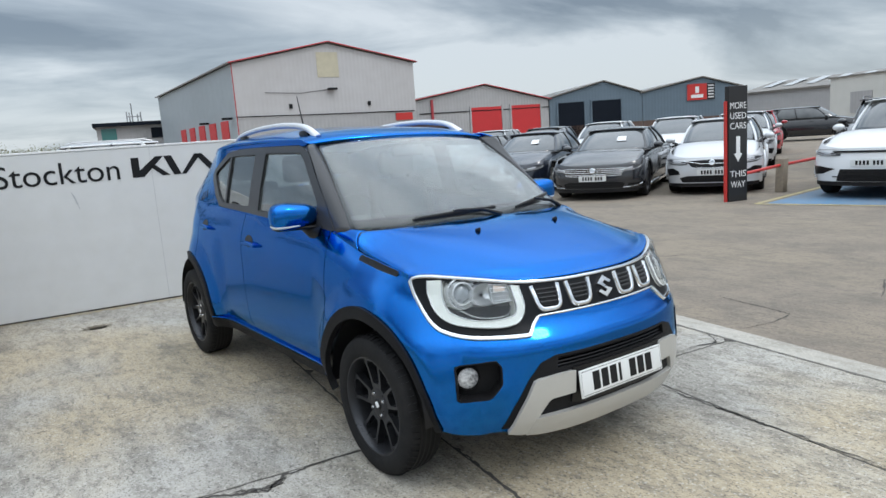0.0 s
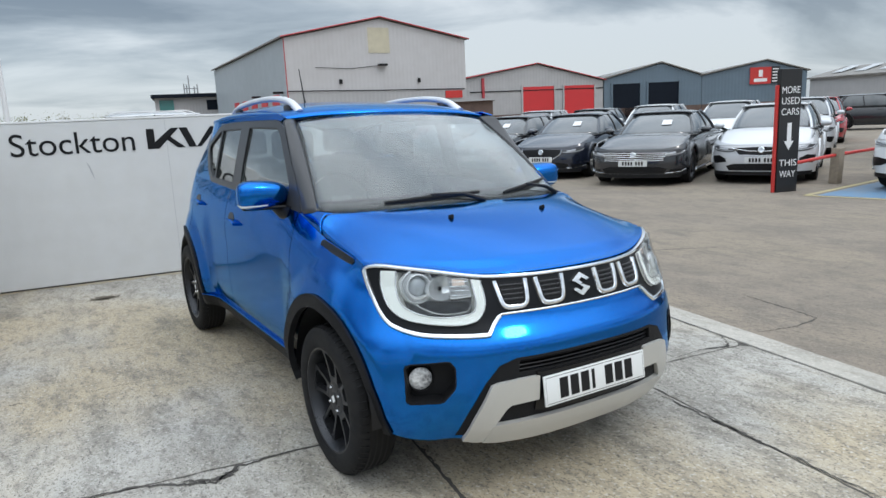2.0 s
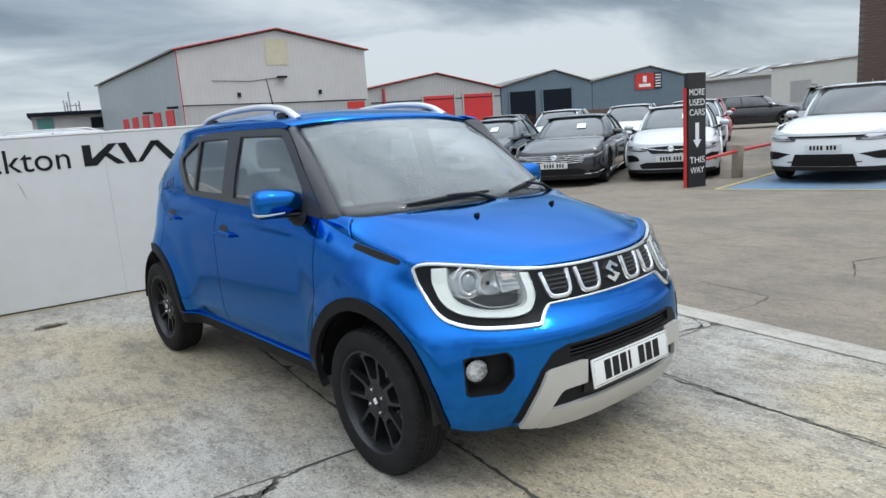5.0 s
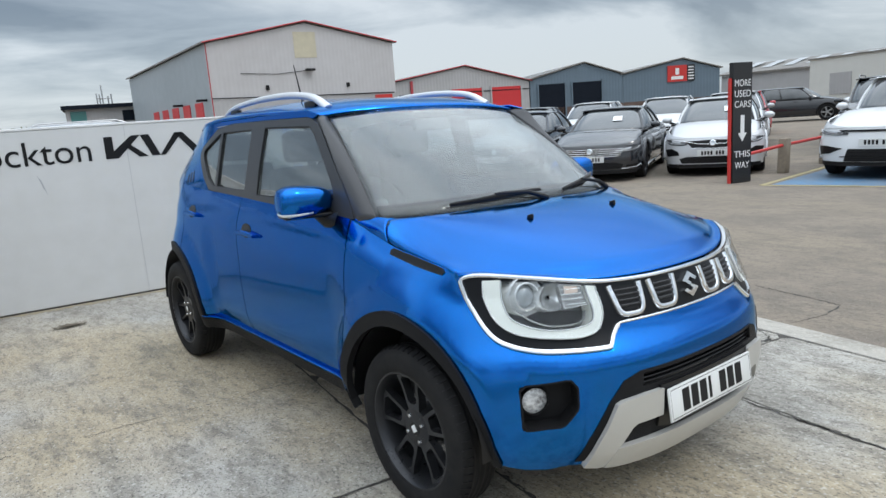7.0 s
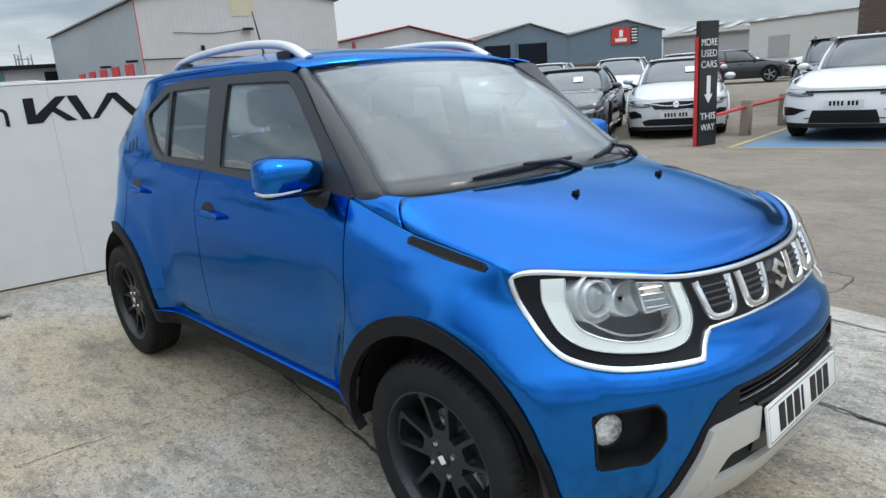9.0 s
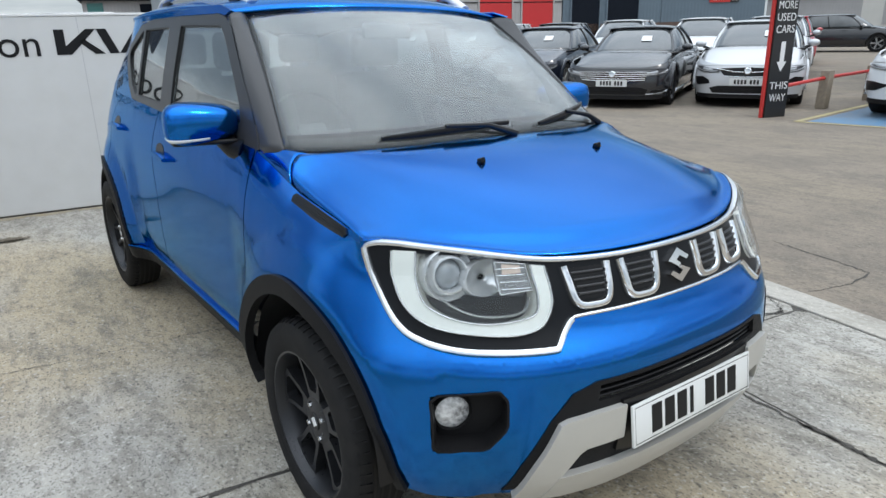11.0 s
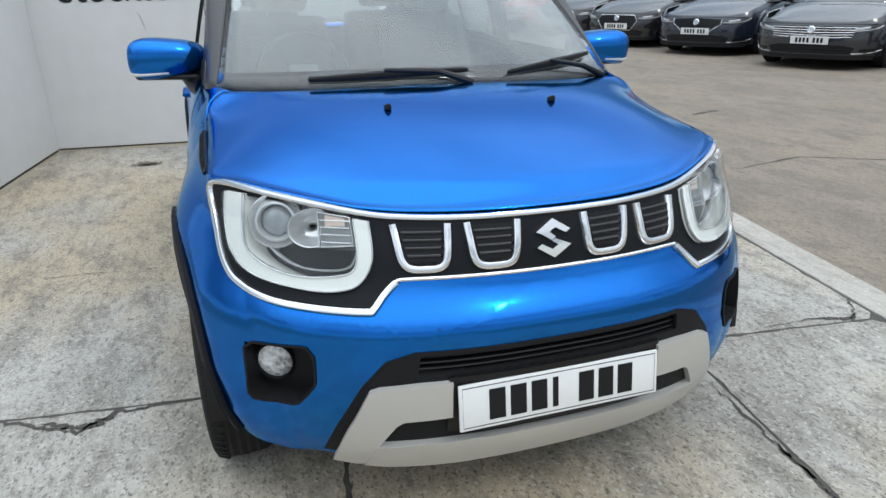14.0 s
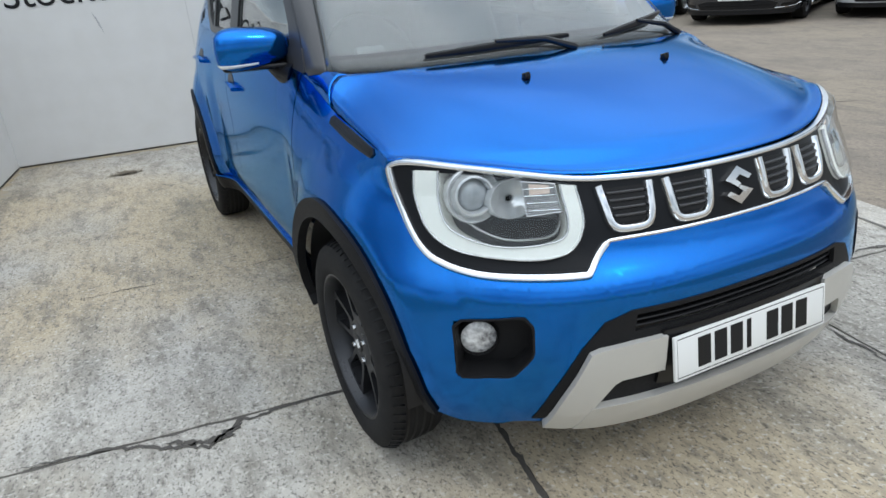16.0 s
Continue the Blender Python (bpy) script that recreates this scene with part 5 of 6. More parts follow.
for s0, s1, pv in ((0.62, -0.12, 0.02), (-0.32, -0.88, 0.015)):
    blade = [on_screen(s0 + (s1 - s0) * k / 10, 0.030 + (0.022 if s0 > 0 else 0.10) * (k / 10), 0.016) for k in range(11)]
    wiper = body("wiper", tube(blade, [0.004 + 0.006 * math.sin(math.pi * (k + 1) / 12) for k in range(11)], 8, 1.3), GLOSSBLACK)
    arm = [on_screen(s1, pv - 0.035, 0.016), on_screen(s1 + (s0 - s1) * .22, 0.03, 0.032), on_screen(s1 + (s0 - s1) * .55, 0.048 if s0 > 0 else 0.075, 0.030)]
    body("wiper_arm", tube(arm, [0.012, 0.009, 0.006], 8), GLOSSBLACK, wiper)
cowl = body("cowl", surface(lambda u, v: Vector(screen_low(2 * u - 1)) + Vector((0, -0.010 + 0.045 * v, -0.008 - 0.006 * v)), 24, 3, 0.004), CLAD)

# wheels
def wheel_parts(parent_name, at, outward):
    w = part(parent_name, lathe([(0.075, .212), (0.083, .220), (0.087, .240), (0.088, .262), (0.084, .283), (0.076, .297), (0.062, .305), (0.0, .308), (-.062, .305), (-.076, .297), (-.085, .27), (-.083, .22), (-.075, .212)], "x", 64), RUBBER, hero, "black road tyre with grooved tread")
    for h in (-.035, -.012, .012, .035):
        part("tread_groove", lathe([(h - .004, .3085), (h + .004, .3085)], "x", 64), INK, w)
    blocks = bmesh.new()  # fine sipes round the shoulder
    for k in range(64):
        a = 2 * math.pi * k / 64
        for h in (.060,):
            b = box(-.016, .016, -.0022, .0022, -.003, .003)
            b.transform(Matrix.Rotation(a, 4, "X") @ Matrix.Translation((h, 0, .3045)) @ Matrix.Rotation(radians(24), 4, "Y"))
            me = bpy.data.meshes.new("tmp")
            b.to_mesh(me)
            b.free()
            blocks.from_mesh(me)
            bpy.data.meshes.remove(me)
    tagged(part("tread_sipe", blocks, INK, w), kind="stuff")
    barrel = part("rim", lathe([(.076, .224), (.080, .222), (.080, .211), (.070, .204), (.03, .196), (-.07, .190), (-.07, .20), (.06, .214)], "x", 64), ALLOY, w, "dark gunmetal alloy rim")
    part("brake_disc", lathe([(-.02, .0), (-.02, .13), (-.035, .13), (-.035, 0)], "x", 40), NUT, w)
    part("wheel_well_back", lathe([(-.05, .0), (-.05, .192)], "x", 40), INK, w)
    for k in range(5):
        a = 2 * math.pi * k / 5 + 0.12

        def on_spoke(y, r, off, a=a):
            q = (r - 0.06) / 0.145
            return Matrix.Rotation(a, 3, "X") @ Vector((0.044 + 0.010 * q * q + off, y, r))

        frame_line = [(-.030, .055), (.030, .055), (.041, .100), (.050, .150), (.068, .196), (.030, .206), (-.030, .206), (-.068, .196), (-.050, .150), (-.041, .100)]
        pocket = [(-.017, .090), (.017, .090), (.026, .100), (.038, .158), (.043, .178), (.030, .190), (-.030, .190), (-.043, .178), (-.038, .158), (-.026, .100)]
        part("spoke", sheet(frame_line, on_spoke, 0.0, 0.032, [pocket], 0.02), ALLOY, barrel)
    part("hub", lathe([(.05, 0), (.05, .050), (.043, .072), (.02, .078), (-.02, .078)], "x", 40), ALLOY, barrel)
    part("centre_cap", lathe([(.054, 0), (.054, .024), (.049, .028)], "x", 24), GLOSSBLACK, barrel)
    cap = box(.0535, .056, -.012, .012, -.013, .013, .001)
    cap.transform(Matrix.Rotation(radians(35), 4, "X"))
    part("cap_badge", cap, SIGNWHITE, barrel)
    for k in range(4):
        a = math.pi / 2 * k + 0.5
        nut = lathe([(.056, 0), (.056, .007), (.05, .010), (.03, .010)], "x", 6)
        nut.transform(Matrix.Translation((0, .050 * math.cos(a), .050 * math.sin(a))))
        part("wheel_nut", nut, NUT, barrel)
    w.matrix_basis = at
    return w


first = wheel_parts("wheel", Matrix.Translation((-0.735, 0.004, HUBZ)) @ Matrix.Rotation(radians(180), 4, "Z"), -1)
for at in (Matrix.Translation((-0.735, BASE, HUBZ)) @ Matrix.Rotation(radians(180), 4, "Z") @ Matrix.Rotation(0.5, 4, "X"), Matrix.Translation((0.735, 0.004, HUBZ)), Matrix.Translation((0.735, BASE, HUBZ))):
    copy_thing(first, at)

# cabin
body("dashboard", box(-0.62, 0.62, 0.42, 0.72, 0.78, 0.985, 0.05, 3), DASH)
wheel_ring = lathe([(0, .178), (.012, .185), (.024, .178), (.012, .171), (0, .178)], "y", 40)
wheel_ring.transform(Matrix.Translation((-0.35, 0.80, 0.98)) @ Matrix.Rotation(radians(-24), 4, "X"))
steer = body("steering_wheel", wheel_ring, DASH)
sp = joined(box(-.17, .17, .005, .02, -.02, .02, .006), box(-.02, .02, .005, .02, -.17, 0, .006), box(-.06, .06, -.01, .03, -.05, .05, .015))
sp.transform(Matrix.Translation((-0.35, 0.80, 0.98)) @ Matrix.Rotation(radians(-24), 4, "X"))
body("steering_spokes", sp, DASH, steer)


def seat(x, y):
    back = surface(lambda u, v: (x + (2 * u - 1) * (0.23 - 0.05 * v * v), y + 0.20 + 0.16 * v + 0.04 * (2 * u - 1) ** 2 * -1, 0.62 + 0.56 * v), 10, 10, 0.09)
    s_ob = body("seat", back, SEAT)
    cush = box(x - .24, x + .24, y - .28, y + .22, .50, .64, .05, 3)
    body("seat_cushion", cush, SEAT, s_ob)
    hr = box(x - .125, x + .125, y + .32, y + .42, 1.20, 1.365, .035, 3)
    body("headrest", hr, SEAT, s_ob)
    body("headrest_post", joined(tube([(x - .06, y + .37, 1.14), (x - .06, y + .37, 1.22)], .007, 6), tube([(x + .06, y + .37, 1.14), (x + .06, y + .37, 1.22)], .007, 6)), NUT, s_ob)


for x in (-.35, .35):
    seat(x, 1.12)
    seat(x, 2.02)
body("headliner", surface(lambda u, v: tuple(Vector(roof(1 - u, 0.02 + 0.96 * v)) - Vector((0, 0, 0.035))), 12, 12, 0.004), LINING)
body("interior_mirror", box(-.11, .11, .80, .83, 1.335, 1.395, .012), DASH, windscreen)
body("dash_paper", box(-.30, -.06, .40, .55, .992, .995), PAPER, windscreen)

# ---- parked cars across the yard ----
def parked_car(label, at, colour, L, W, H, kind="hatch", face="bars", rim=None, paper=True, rails=False):
    """A parked car built nose towards -y with its front axle at y = 0, on its wheels."""
    car = thing("parked_car", label, "car", at, "parked cars across the yard")
    fr, hw = -0.88, W / 2
    tall = kind == "suv"
    clear = 0.24 if tall else 0.19
    rw = 0.36 if tall else 0.335
    base = L * 0.60
    nose_z = H * (0.50 if tall else 0.485)
    cowl_z = H * (0.655 if tall else 0.66)
    belt = H * (0.645 if tall else 0.655)
    scr0 = fr + L * (0.245 if kind != "saloon" else 0.265)
    scr1 = scr0 + (0.72 if tall else 0.88)
    roof1 = fr + L * {"saloon": 0.72, "hatch": 0.84, "suv": 0.86}[kind]
    tail_y = fr + L * {"saloon": 0.90, "hatch": 0.965, "suv": 0.965}[kind]
    rear = fr + L
    run, tail_run = 0.62, 0.5

    def rim_z(y):
        """Height of the shoulder along the car."""
        return table(y, [fr, fr + .10, fr + .45, scr0, scr0 + .5, rear - .5, rear], [nose_z, nose_z + .03, nose_z + (cowl_z - nose_z) * .55, cowl_z - .03, belt, belt * 1.04, belt * 1.02])

    def girth(c, z):
        """Plan of the lower body by a girth coordinate: 0 at the nose, +-1 at the front corners' end, +-2 at the rear corners' start, +-3 at the tail's middle."""
        a, s = abs(c), (1 if c >= 0 else -1)
        w = hw * (0.955 + 0.045 * ease((z - clear) / .22)) * (1 - 0.10 * ease((z - 0.5) / 0.7) ** 1.5)
        lean = 0.06 * ease((z - .42) / .4)
        k = 2.7
        if a <= 1:
            q = a * math.pi / 2
            r = (math.sin(q) ** k + math.cos(q) ** k) ** (-1 / k)
            x, y = w * r * math.sin(q), fr + run - (run - lean) * r * math.cos(q)
        elif a <= 2:
            x, y = w, fr + run + (L - run - tail_run) * (a - 1)
        else:
            q = (3 - a) * math.pi / 2
            r = (math.sin(q) ** k + math.cos(q) ** k) ** (-1 / k)
            x, y = w * r * math.sin(q), rear - tail_run + (tail_run - lean) * r * math.cos(q)
        return Vector((-s * x, y, z))

    def skin_at(c, z, off=0.0):
        p = girth(c, z)
        if off:
            e = .01
            n = (girth(c + e, z) - girth(c - e, z)).cross(girth(c, z + e) - girth(c, z - e)).normalized()
            if n.dot(p - Vector((0, fr + 1.2, z))) < 0:
                n = -n
            p = p + n * off
        return p

    def c_at(x, z):
        lo_, hi_ = 0.0, 1.0
        for _ in range(24):
            m_ = (lo_ + hi_) / 2
            if abs(girth(m_, z).x) < abs(x):
                lo_ = m_
            else:
                hi_ = m_
        return math.copysign(lo_, x)

    def nose_at(x, z, off=0.0):
        return skin_at(c_at(x, z), z, off)

    def wall_fn(u, v):
        c = 6 * u - 3
        y = girth(c, .6).y
        z = clear + (rim_z(y) - clear) * v
        p = girth(c, z)
        t = v ** 7 * 0.05
        return Vector((p.x * (1 - t), p.y + (fr + L / 2 - p.y) * t * .25, p.z))

    shell = surface(wall_fn, 132, 14, 0.02, (0, -1, 0))
    cut = [f for f in shell.faces if any(math.hypot(f.calc_center_median().y - hub, f.calc_center_median().z - rw) < rw + .045 for hub in (0, base)) and abs(f.calc_center_median().x) > hw * .6]
    bmesh.ops.delete(shell, geom=cut, context="FACES")
    skin = part("body", shell, colour, car)
    for s in (-1, 1):
        for hub in (0, base):
            ring = []
            for k in range(19):
                a = radians(-8 + 196 * k / 18)
                yy, zz = hub + (rw + .05) * math.cos(a), rw + (rw + .05) * math.sin(a)
                c = 1 + (yy - fr - run) / (L - run - tail_run) if yy > fr + run else None
                x = abs(girth(c, zz).x) if c else hw * (1 - (max(fr + run - yy, 0) / run) ** 2.7) ** (1 / 2.7)
                ring.append((s * (x - .008), yy, zz))
            part("arch_lip", tube(ring, .035, 6), colour if face != "hex" else GLOSSBLACK, skin)
            lin = lathe([(-.24, 0), (-.24, rw + .045), (0.0, rw + .045)], "x", 24)
            lin.transform(Matrix.Translation((s * (hw - .03), hub, rw)) @ Matrix.Rotation(0 if s > 0 else math.pi, 4, "Z"))
            bmesh.ops.delete(lin, geom=[v for v in lin.verts if v.co.z < clear], context="VERTS")
            part("arch_liner", lin, INK, skin)

    def deck_fn(u, v):
        """Bonnet: from the nose's upper edge back to the screen."""
        s = 2 * u - 1
        x = -s * hw * 0.885
        fz = nose_z + .015
        p = nose_at(x * .98, nose_z)
        y = p.y + .02 + (scr0 + .12 * s * s - p.y) * v
        z = fz + (cowl_z + .03 - fz) * (1 - (1 - v) ** 1.7) - 0.045 * abs(s) ** 3.5 * ease(v * 3) - .012 * (1 - ease(v * 8))
        return (x, y, z)

    part("bonnet", surface(deck_fn, 20, 18, .02, (0, 0, 1)), colour, car)
    part("rear_deck", surface(lambda u, v: ((1 - 2 * u) * hw * .90, roof1 - .2 + (rear - .04 - roof1 + .2) * v, belt * 1.03 - .03 * (2 * u - 1) ** 4), 8, 6, .02), colour, car)
    part("shoulder", surface(lambda u, v: ((1 - 2 * u) * hw * .93, scr0 - .05 + (roof1 - scr0) * v, belt - .025), 4, 4, .02), GLOSSBLACK, car)

    top = hw * (0.72 if tall else 0.66)
    roof_z = H - .05

    def cabin(u, v):
        """Glasshouse: from the waist (v = 0) to the roof (v = 1), round the cabin by u from the middle of the screen."""
        a = 2 * math.pi * u
        sx, cy = math.sin(a), -math.cos(a)
        k = 4.5
        r = (abs(sx) ** k + abs(cy) ** k) ** (-1 / k)
        sx, cy = sx * r, cy * r
        y0 = (scr0 + tail_y) / 2 + cy * (tail_y - scr0) / 2 + (.14 * sx * sx if cy < -.5 else 0)
        y1 = (scr1 + roof1) / 2 + cy * (roof1 - scr1) / 2 + (.05 * sx * sx if cy < -.5 else 0)
        z0 = table(y0, [scr0, scr0 + .4, rear], [cowl_z + .005, belt - .02, belt])
        b = 0.035 * math.sin(math.pi * v)
        return Vector((sx * (hw * .90 + (top - hw * .90) * v + b), y0 + (y1 - y0) * v + b * cy, z0 + (roof_z - z0) * v))

    glass = part("glasshouse", surface(lambda u, v: cabin((1.5 - u) % 1.0, v), 80, 8, .01, (0, -1, 0)), GLASSCAR, car, "dark car windows reflecting sky")

    def roof_fn(u, v):
        s, t = 2 * u - 1, 2 * v - 1
        y = (scr1 + roof1) / 2 + t * ((roof1 - scr1) / 2 + .02) + (.05 * s * s if t < 0 else 0) * abs(t)
        return (-s * (top + .012), y, roof_z + .055 * (1 - s ** 4) * (1 - .55 * abs(t) ** 3) - .004)

    part("roof", surface(roof_fn, 14, 16, .02, (0, 0, 1)), colour, car)
    for u, wide, m_ in ((.131, .032, colour), (.869, .032, colour), (.255, .02, GLOSSBLACK), (.745, .02, GLOSSBLACK), (.345, .045, colour), (.655, .045, colour)):
        part("pillar", tube([cabin(u, q / 6) for q in range(7)], wide, 6, 1.0), m_, glass)

    # lamps
    lz = nose_z - .055
    for s in (-1, 1):
        outline = [(.50, -.050), (.66, -.062), (.84, -.045), (.93, .000), (.955, .050), (.86, .045), (.68, .015), (.50, -.008)]
        if face == "ev":
            outline = [(.46, -.045), (.66, -.050), (.90, -.028), (.955, .030), (.80, .012), (.46, -.012)]
        line = [(s * c_at(x * hw, lz + z), lz + z) for x, z in outline]
        lamp_ob = part("headlamp", sheet(line, skin_at, .012, .03, (), .06), LAMPDARK, car)
        part("lamp_strip", ribbon([(s * c_at(x * hw, lz + z), lz + z) for x, z in ((.53, -.030), (.66, -.038), (.80, -.026), (.90, .002), (.935, .034))], lambda a, b, o: skin_at(a, b, o + .012), .016, .008), LAMPGREY, lamp_ob)
        part("lamp_lens", ribbon([(s * c_at(x * hw, lz + z), lz + z) for x, z in ((.62, -.012), (.70, -.006), (.80, .010))], lambda a, b, o: skin_at(a, b, o + .012), .030, .006), LENSCLEAR, lamp_ob)

    # grille and bumper
    def cz(pts):
        return [(math.copysign(c_at(abs(x), z), -x), z) for x, z in pts]

    g1, g0 = nose_z - .045, clear + .26
    gw = hw * .50
    if face == "bars":
        gl = [(-hw * .62, g1 + .005), (0, g1 + .02), (hw * .62, g1 + .005), (hw * .60, g0 + .02), (0, g0 - .01), (-hw * .60, g0 + .02)]
    elif face == "shield":
        gl = [(-gw, g1 + .01), (0, g1 + .03), (gw, g1 + .01), (gw * .98, g1 - .07), (gw * .60, g0 - .02), (0, g0 - .05), (-gw * .60, g0 - .02), (-gw * .98, g1 - .07)]
    elif face == "hex":
        gl = [(-gw * .85, g1 + .02), (gw * .85, g1 + .02), (gw * 1.02, g1 - .09), (gw * .72, g0 - .10), (-gw * .72, g0 - .10), (-gw * 1.02, g1 - .09)]
    elif face == "ev":
        gl = [(-hw * .60, g1 + .02), (hw * .60, g1 + .02), (hw * .56, g1 - .010), (-hw * .56, g1 - .010)]
    else:
        gl = [(-gw * 1.05, g1), (0, g1 + .02), (gw * 1.05, g1), (gw * .80, g1 - .115), (0, g1 - .13), (-gw * .80, g1 - .115)]
    gr = part("grille", sheet(cz(gl), skin_at, .008, .03, (), .08), GLOSSBLACK, skin)

    def across(half, z, sag=0.0, n=16):
        return cz([(-half + 2 * half * q / n, z - sag * (1 - abs(2 * q / n - 1))) for q in range(n + 1)])

    proud = lambda a, b, o: skin_at(a, b, o + .008)
    if face == "bars":
        for q in range(5):
            z = g1 - .005 - q * (g1 - g0 - .03) / 4
            part("grille_bar", ribbon(across(hw * (.64 - .012 * q), z, .02 * q / 4), proud, .013, .012), CHROME, gr)
    elif face in ("shield", "hex"):
        loop = cz(gl)
        part("grille_trim", ribbon(loop if face == "hex" else loop[2:] + loop[:1], proud, .020, .014, face == "hex"), CHROME, gr)
    elif face == "slim":
        part("grille_trim", ribbon(cz([(-gw * 1.1, g1 - .005), (-gw * .45, g1 - .055), (0, g1 - .06), (gw * .45, g1 - .055), (gw * 1.1, g1 - .005)]), proud, .016, .012), CHROME, gr)
        part("grille_trim", ribbon(across(gw * .80, g1 - .12, .012), proud, .010, .010), CHROME, gr)
    if face != "ev":
        disc = lathe([(0, 0), (.010, 0), (.012, .045), (.004, .055), (0, .055)], "z", 20)
        disc.transform(Matrix.Translation(skin_at(0, g1 - .04, .020)) @ Matrix.Rotation(radians(82), 4, "X"))
        part("badge", disc, CHROME, gr)
    low = [(-hw * .60, clear + .05), (hw * .60, clear + .05), (hw * .66, clear + .13), (hw * .50, clear + .17), (-hw * .50, clear + .17), (-hw * .66, clear + .13)]
    if face == "ev":
        low = [(-hw * .50, clear + .04), (hw * .50, clear + .04), (hw * .44, clear + .23), (-hw * .44, clear + .23)]
    intake = part("lower_intake", sheet(cz(low), skin_at, .006, .03, (), .08), GLOSSBLACK, skin)
    part("intake_bar", ribbon(across(hw * .56, clear + .11), lambda a, b, o: skin_at(a, b, o + .006), .014, .01), CLAD, intake)
    if face == "ev":
        for q in range(3):
            part("intake_bar", ribbon(across(hw * .42, clear + .08 + .05 * q), lambda a, b, o: skin_at(a, b, o + .006), .012, .01), CLAD, intake)
    for s in (-1, 1):
        vent_ = [(.52, clear + .235), (.74, clear + .155), (.93, clear + .135), (.955, clear + .27), (.80, clear + .275)] if face == "ev" else [(.66, clear + .20), (.90, clear + .17), (.95, clear + .30), (.80, clear + .315), (.68, clear + .26)] if face in ("slim", "hex") else [(.70, clear + .08), (.90, clear + .09), (.93, clear + .13), (.72, clear + .12)]
        vp = part("corner_vent", sheet([(s * c_at(x * hw, z), z) for x, z in vent_], skin_at, .006, .02, (), .08), GLOSSBLACK, skin)
        if face in ("bars", "shield"):
            part("bumper_blade", ribbon([(s * c_at(x * hw, clear + z), clear + z) for x, z in ((.62, .055), (.75, .060), (.88, .075), (.95, .105))], lambda a, b, o: skin_at(a, b, o + .006), .016, .012), CHROME, vp)
    part("chin", sheet(cz([(-hw * .88, clear - .03), (hw * .88, clear - .03), (hw * .90, clear + .035), (-hw * .90, clear + .035)]), skin_at, .010, .03, (), .08), GLOSSBLACK if face != "shield" else CLAD, skin)
    pz = clear + (.235 if face not in ("ev",) else .325)
    pb = box(-.26, .26, -.004, .008, -.0555, .0555, .003)
    pm = Matrix.Translation(skin_at(0, pz, .026))
    pb.transform(pm)
    pl_ = part("number_plate", pb, PLATE, skin, smooth=False)
    for q in range(7):
        x = -.174 + .052 * q + (.034 if q > 3 else 0)
        b = box(x - .016, x + .016, -.0065, -.004, -.034, .034)
        b.transform(pm)
        part("plate_bar", b, INK, pl_, smooth=False)
    # mirrors, handles, sills
    for s in (-1, 1):
        mb = bmesh.new()
        bmesh.ops.create_uvsphere(mb, u_segments=14, v_segments=10, radius=1)
        for v in mb.verts:
            v.co = (s * (hw + .06) + v.co.x * .10, scr0 + .48 + min(v.co.y, .5) * .075, belt + .075 + v.co.z * .062)
        mo = part("door_mirror", mb, colour, car)
        part("mirror_stalk", tube([(s * (hw + .02), scr0 + .49, belt + .03), (s * (hw - .10), scr0 + .49, belt - .02)], .026, 6), GLOSSBLACK, mo)
        for yy in (scr1 + .35, roof1 - .45):
            x = abs(girth(1.4, belt * .88).x) + .006
            part("door_handle", box(s * x - .012, s * x + .012, yy - .09, yy + .09, belt * .88 - .012, belt * .88 + .012, .006), colour, car)
        part("sill", box(s * (hw - .045) - .03, s * (hw - .045) + .03, rw + .10, base - rw - .10, clear - .03, clear + .045, .015), CHROME if face == "bars" else GLOSSBLACK, car)
        for yy in (0, base):
            t = part("tyre", lathe([(.09, rw * .68), (.10, rw * .76), (.098, rw * .92), (.08, rw * .985), (0, rw), (-.09, rw * .97), (-.09, rw * .68)], "x", 36), RUBBER, car)
            alloy = part("rim", lathe([(.088, rw * .69), (.06, rw * .63), (-.06, rw * .61)], "x", 36), rim or ALLOYGREY, t)
            part("wheel_back", lathe([(.0, 0), (.0, rw * .63)], "x", 24), INK, t)
            for q in range(5):
                sb = box(.035, .078, -.028, .028, .03, rw * .66, .006, 1)
                for v in sb.verts:
                    v.co.y *= .6 + 1.2 * v.co.z / rw
                sb.transform(Matrix.Rotation(2 * math.pi * q / 5 + .3, 4, "X"))
                part("spoke", sb, rim or ALLOYGREY, alloy)
            part("hub", lathe([(.082, 0), (.082, .03), (.05, .06)], "x", 16), rim or ALLOYGREY, alloy)
            t.matrix_basis = Matrix.Translation((s * (hw - .115), yy, rw)) @ Matrix.Rotation(0 if s > 0 else math.pi, 4, "Z")
    part("underbody", box(-hw * .78, hw * .78, fr + .35, rear - .3, clear - .03, clear + .12), INK, car, smooth=False)
    if paper:
        corners = [cabin(.030, .42), cabin(.066, .42), cabin(.066, .64), cabin(.030, .64)]
        bm = bmesh.new()
        for lift in (.016, .012):
            bm.faces.new([bm.verts.new(p + Vector((0, -lift, lift * .6))) for p in corners])
        bmesh.ops.bridge_loops(bm, edges=bm.edges[:])
        bmesh.ops.recalc_face_normals(bm, faces=bm.faces[:])
        part("price_sheet", bm, PAPER, car, "white paper sheet on the screen", smooth=False)
    if rails:
        for s in (-1, 1):
            part("roof_rail", tube([(s * top * .93, scr1 + .1, H - .03), (s * top * .93, scr1 + .25, H + .03), (s * top * .93, roof1 - .3, H + .03), (s * top * .93, roof1 - .1, H - .03)], .016, 6), ALLOYGREY, car)
    return car


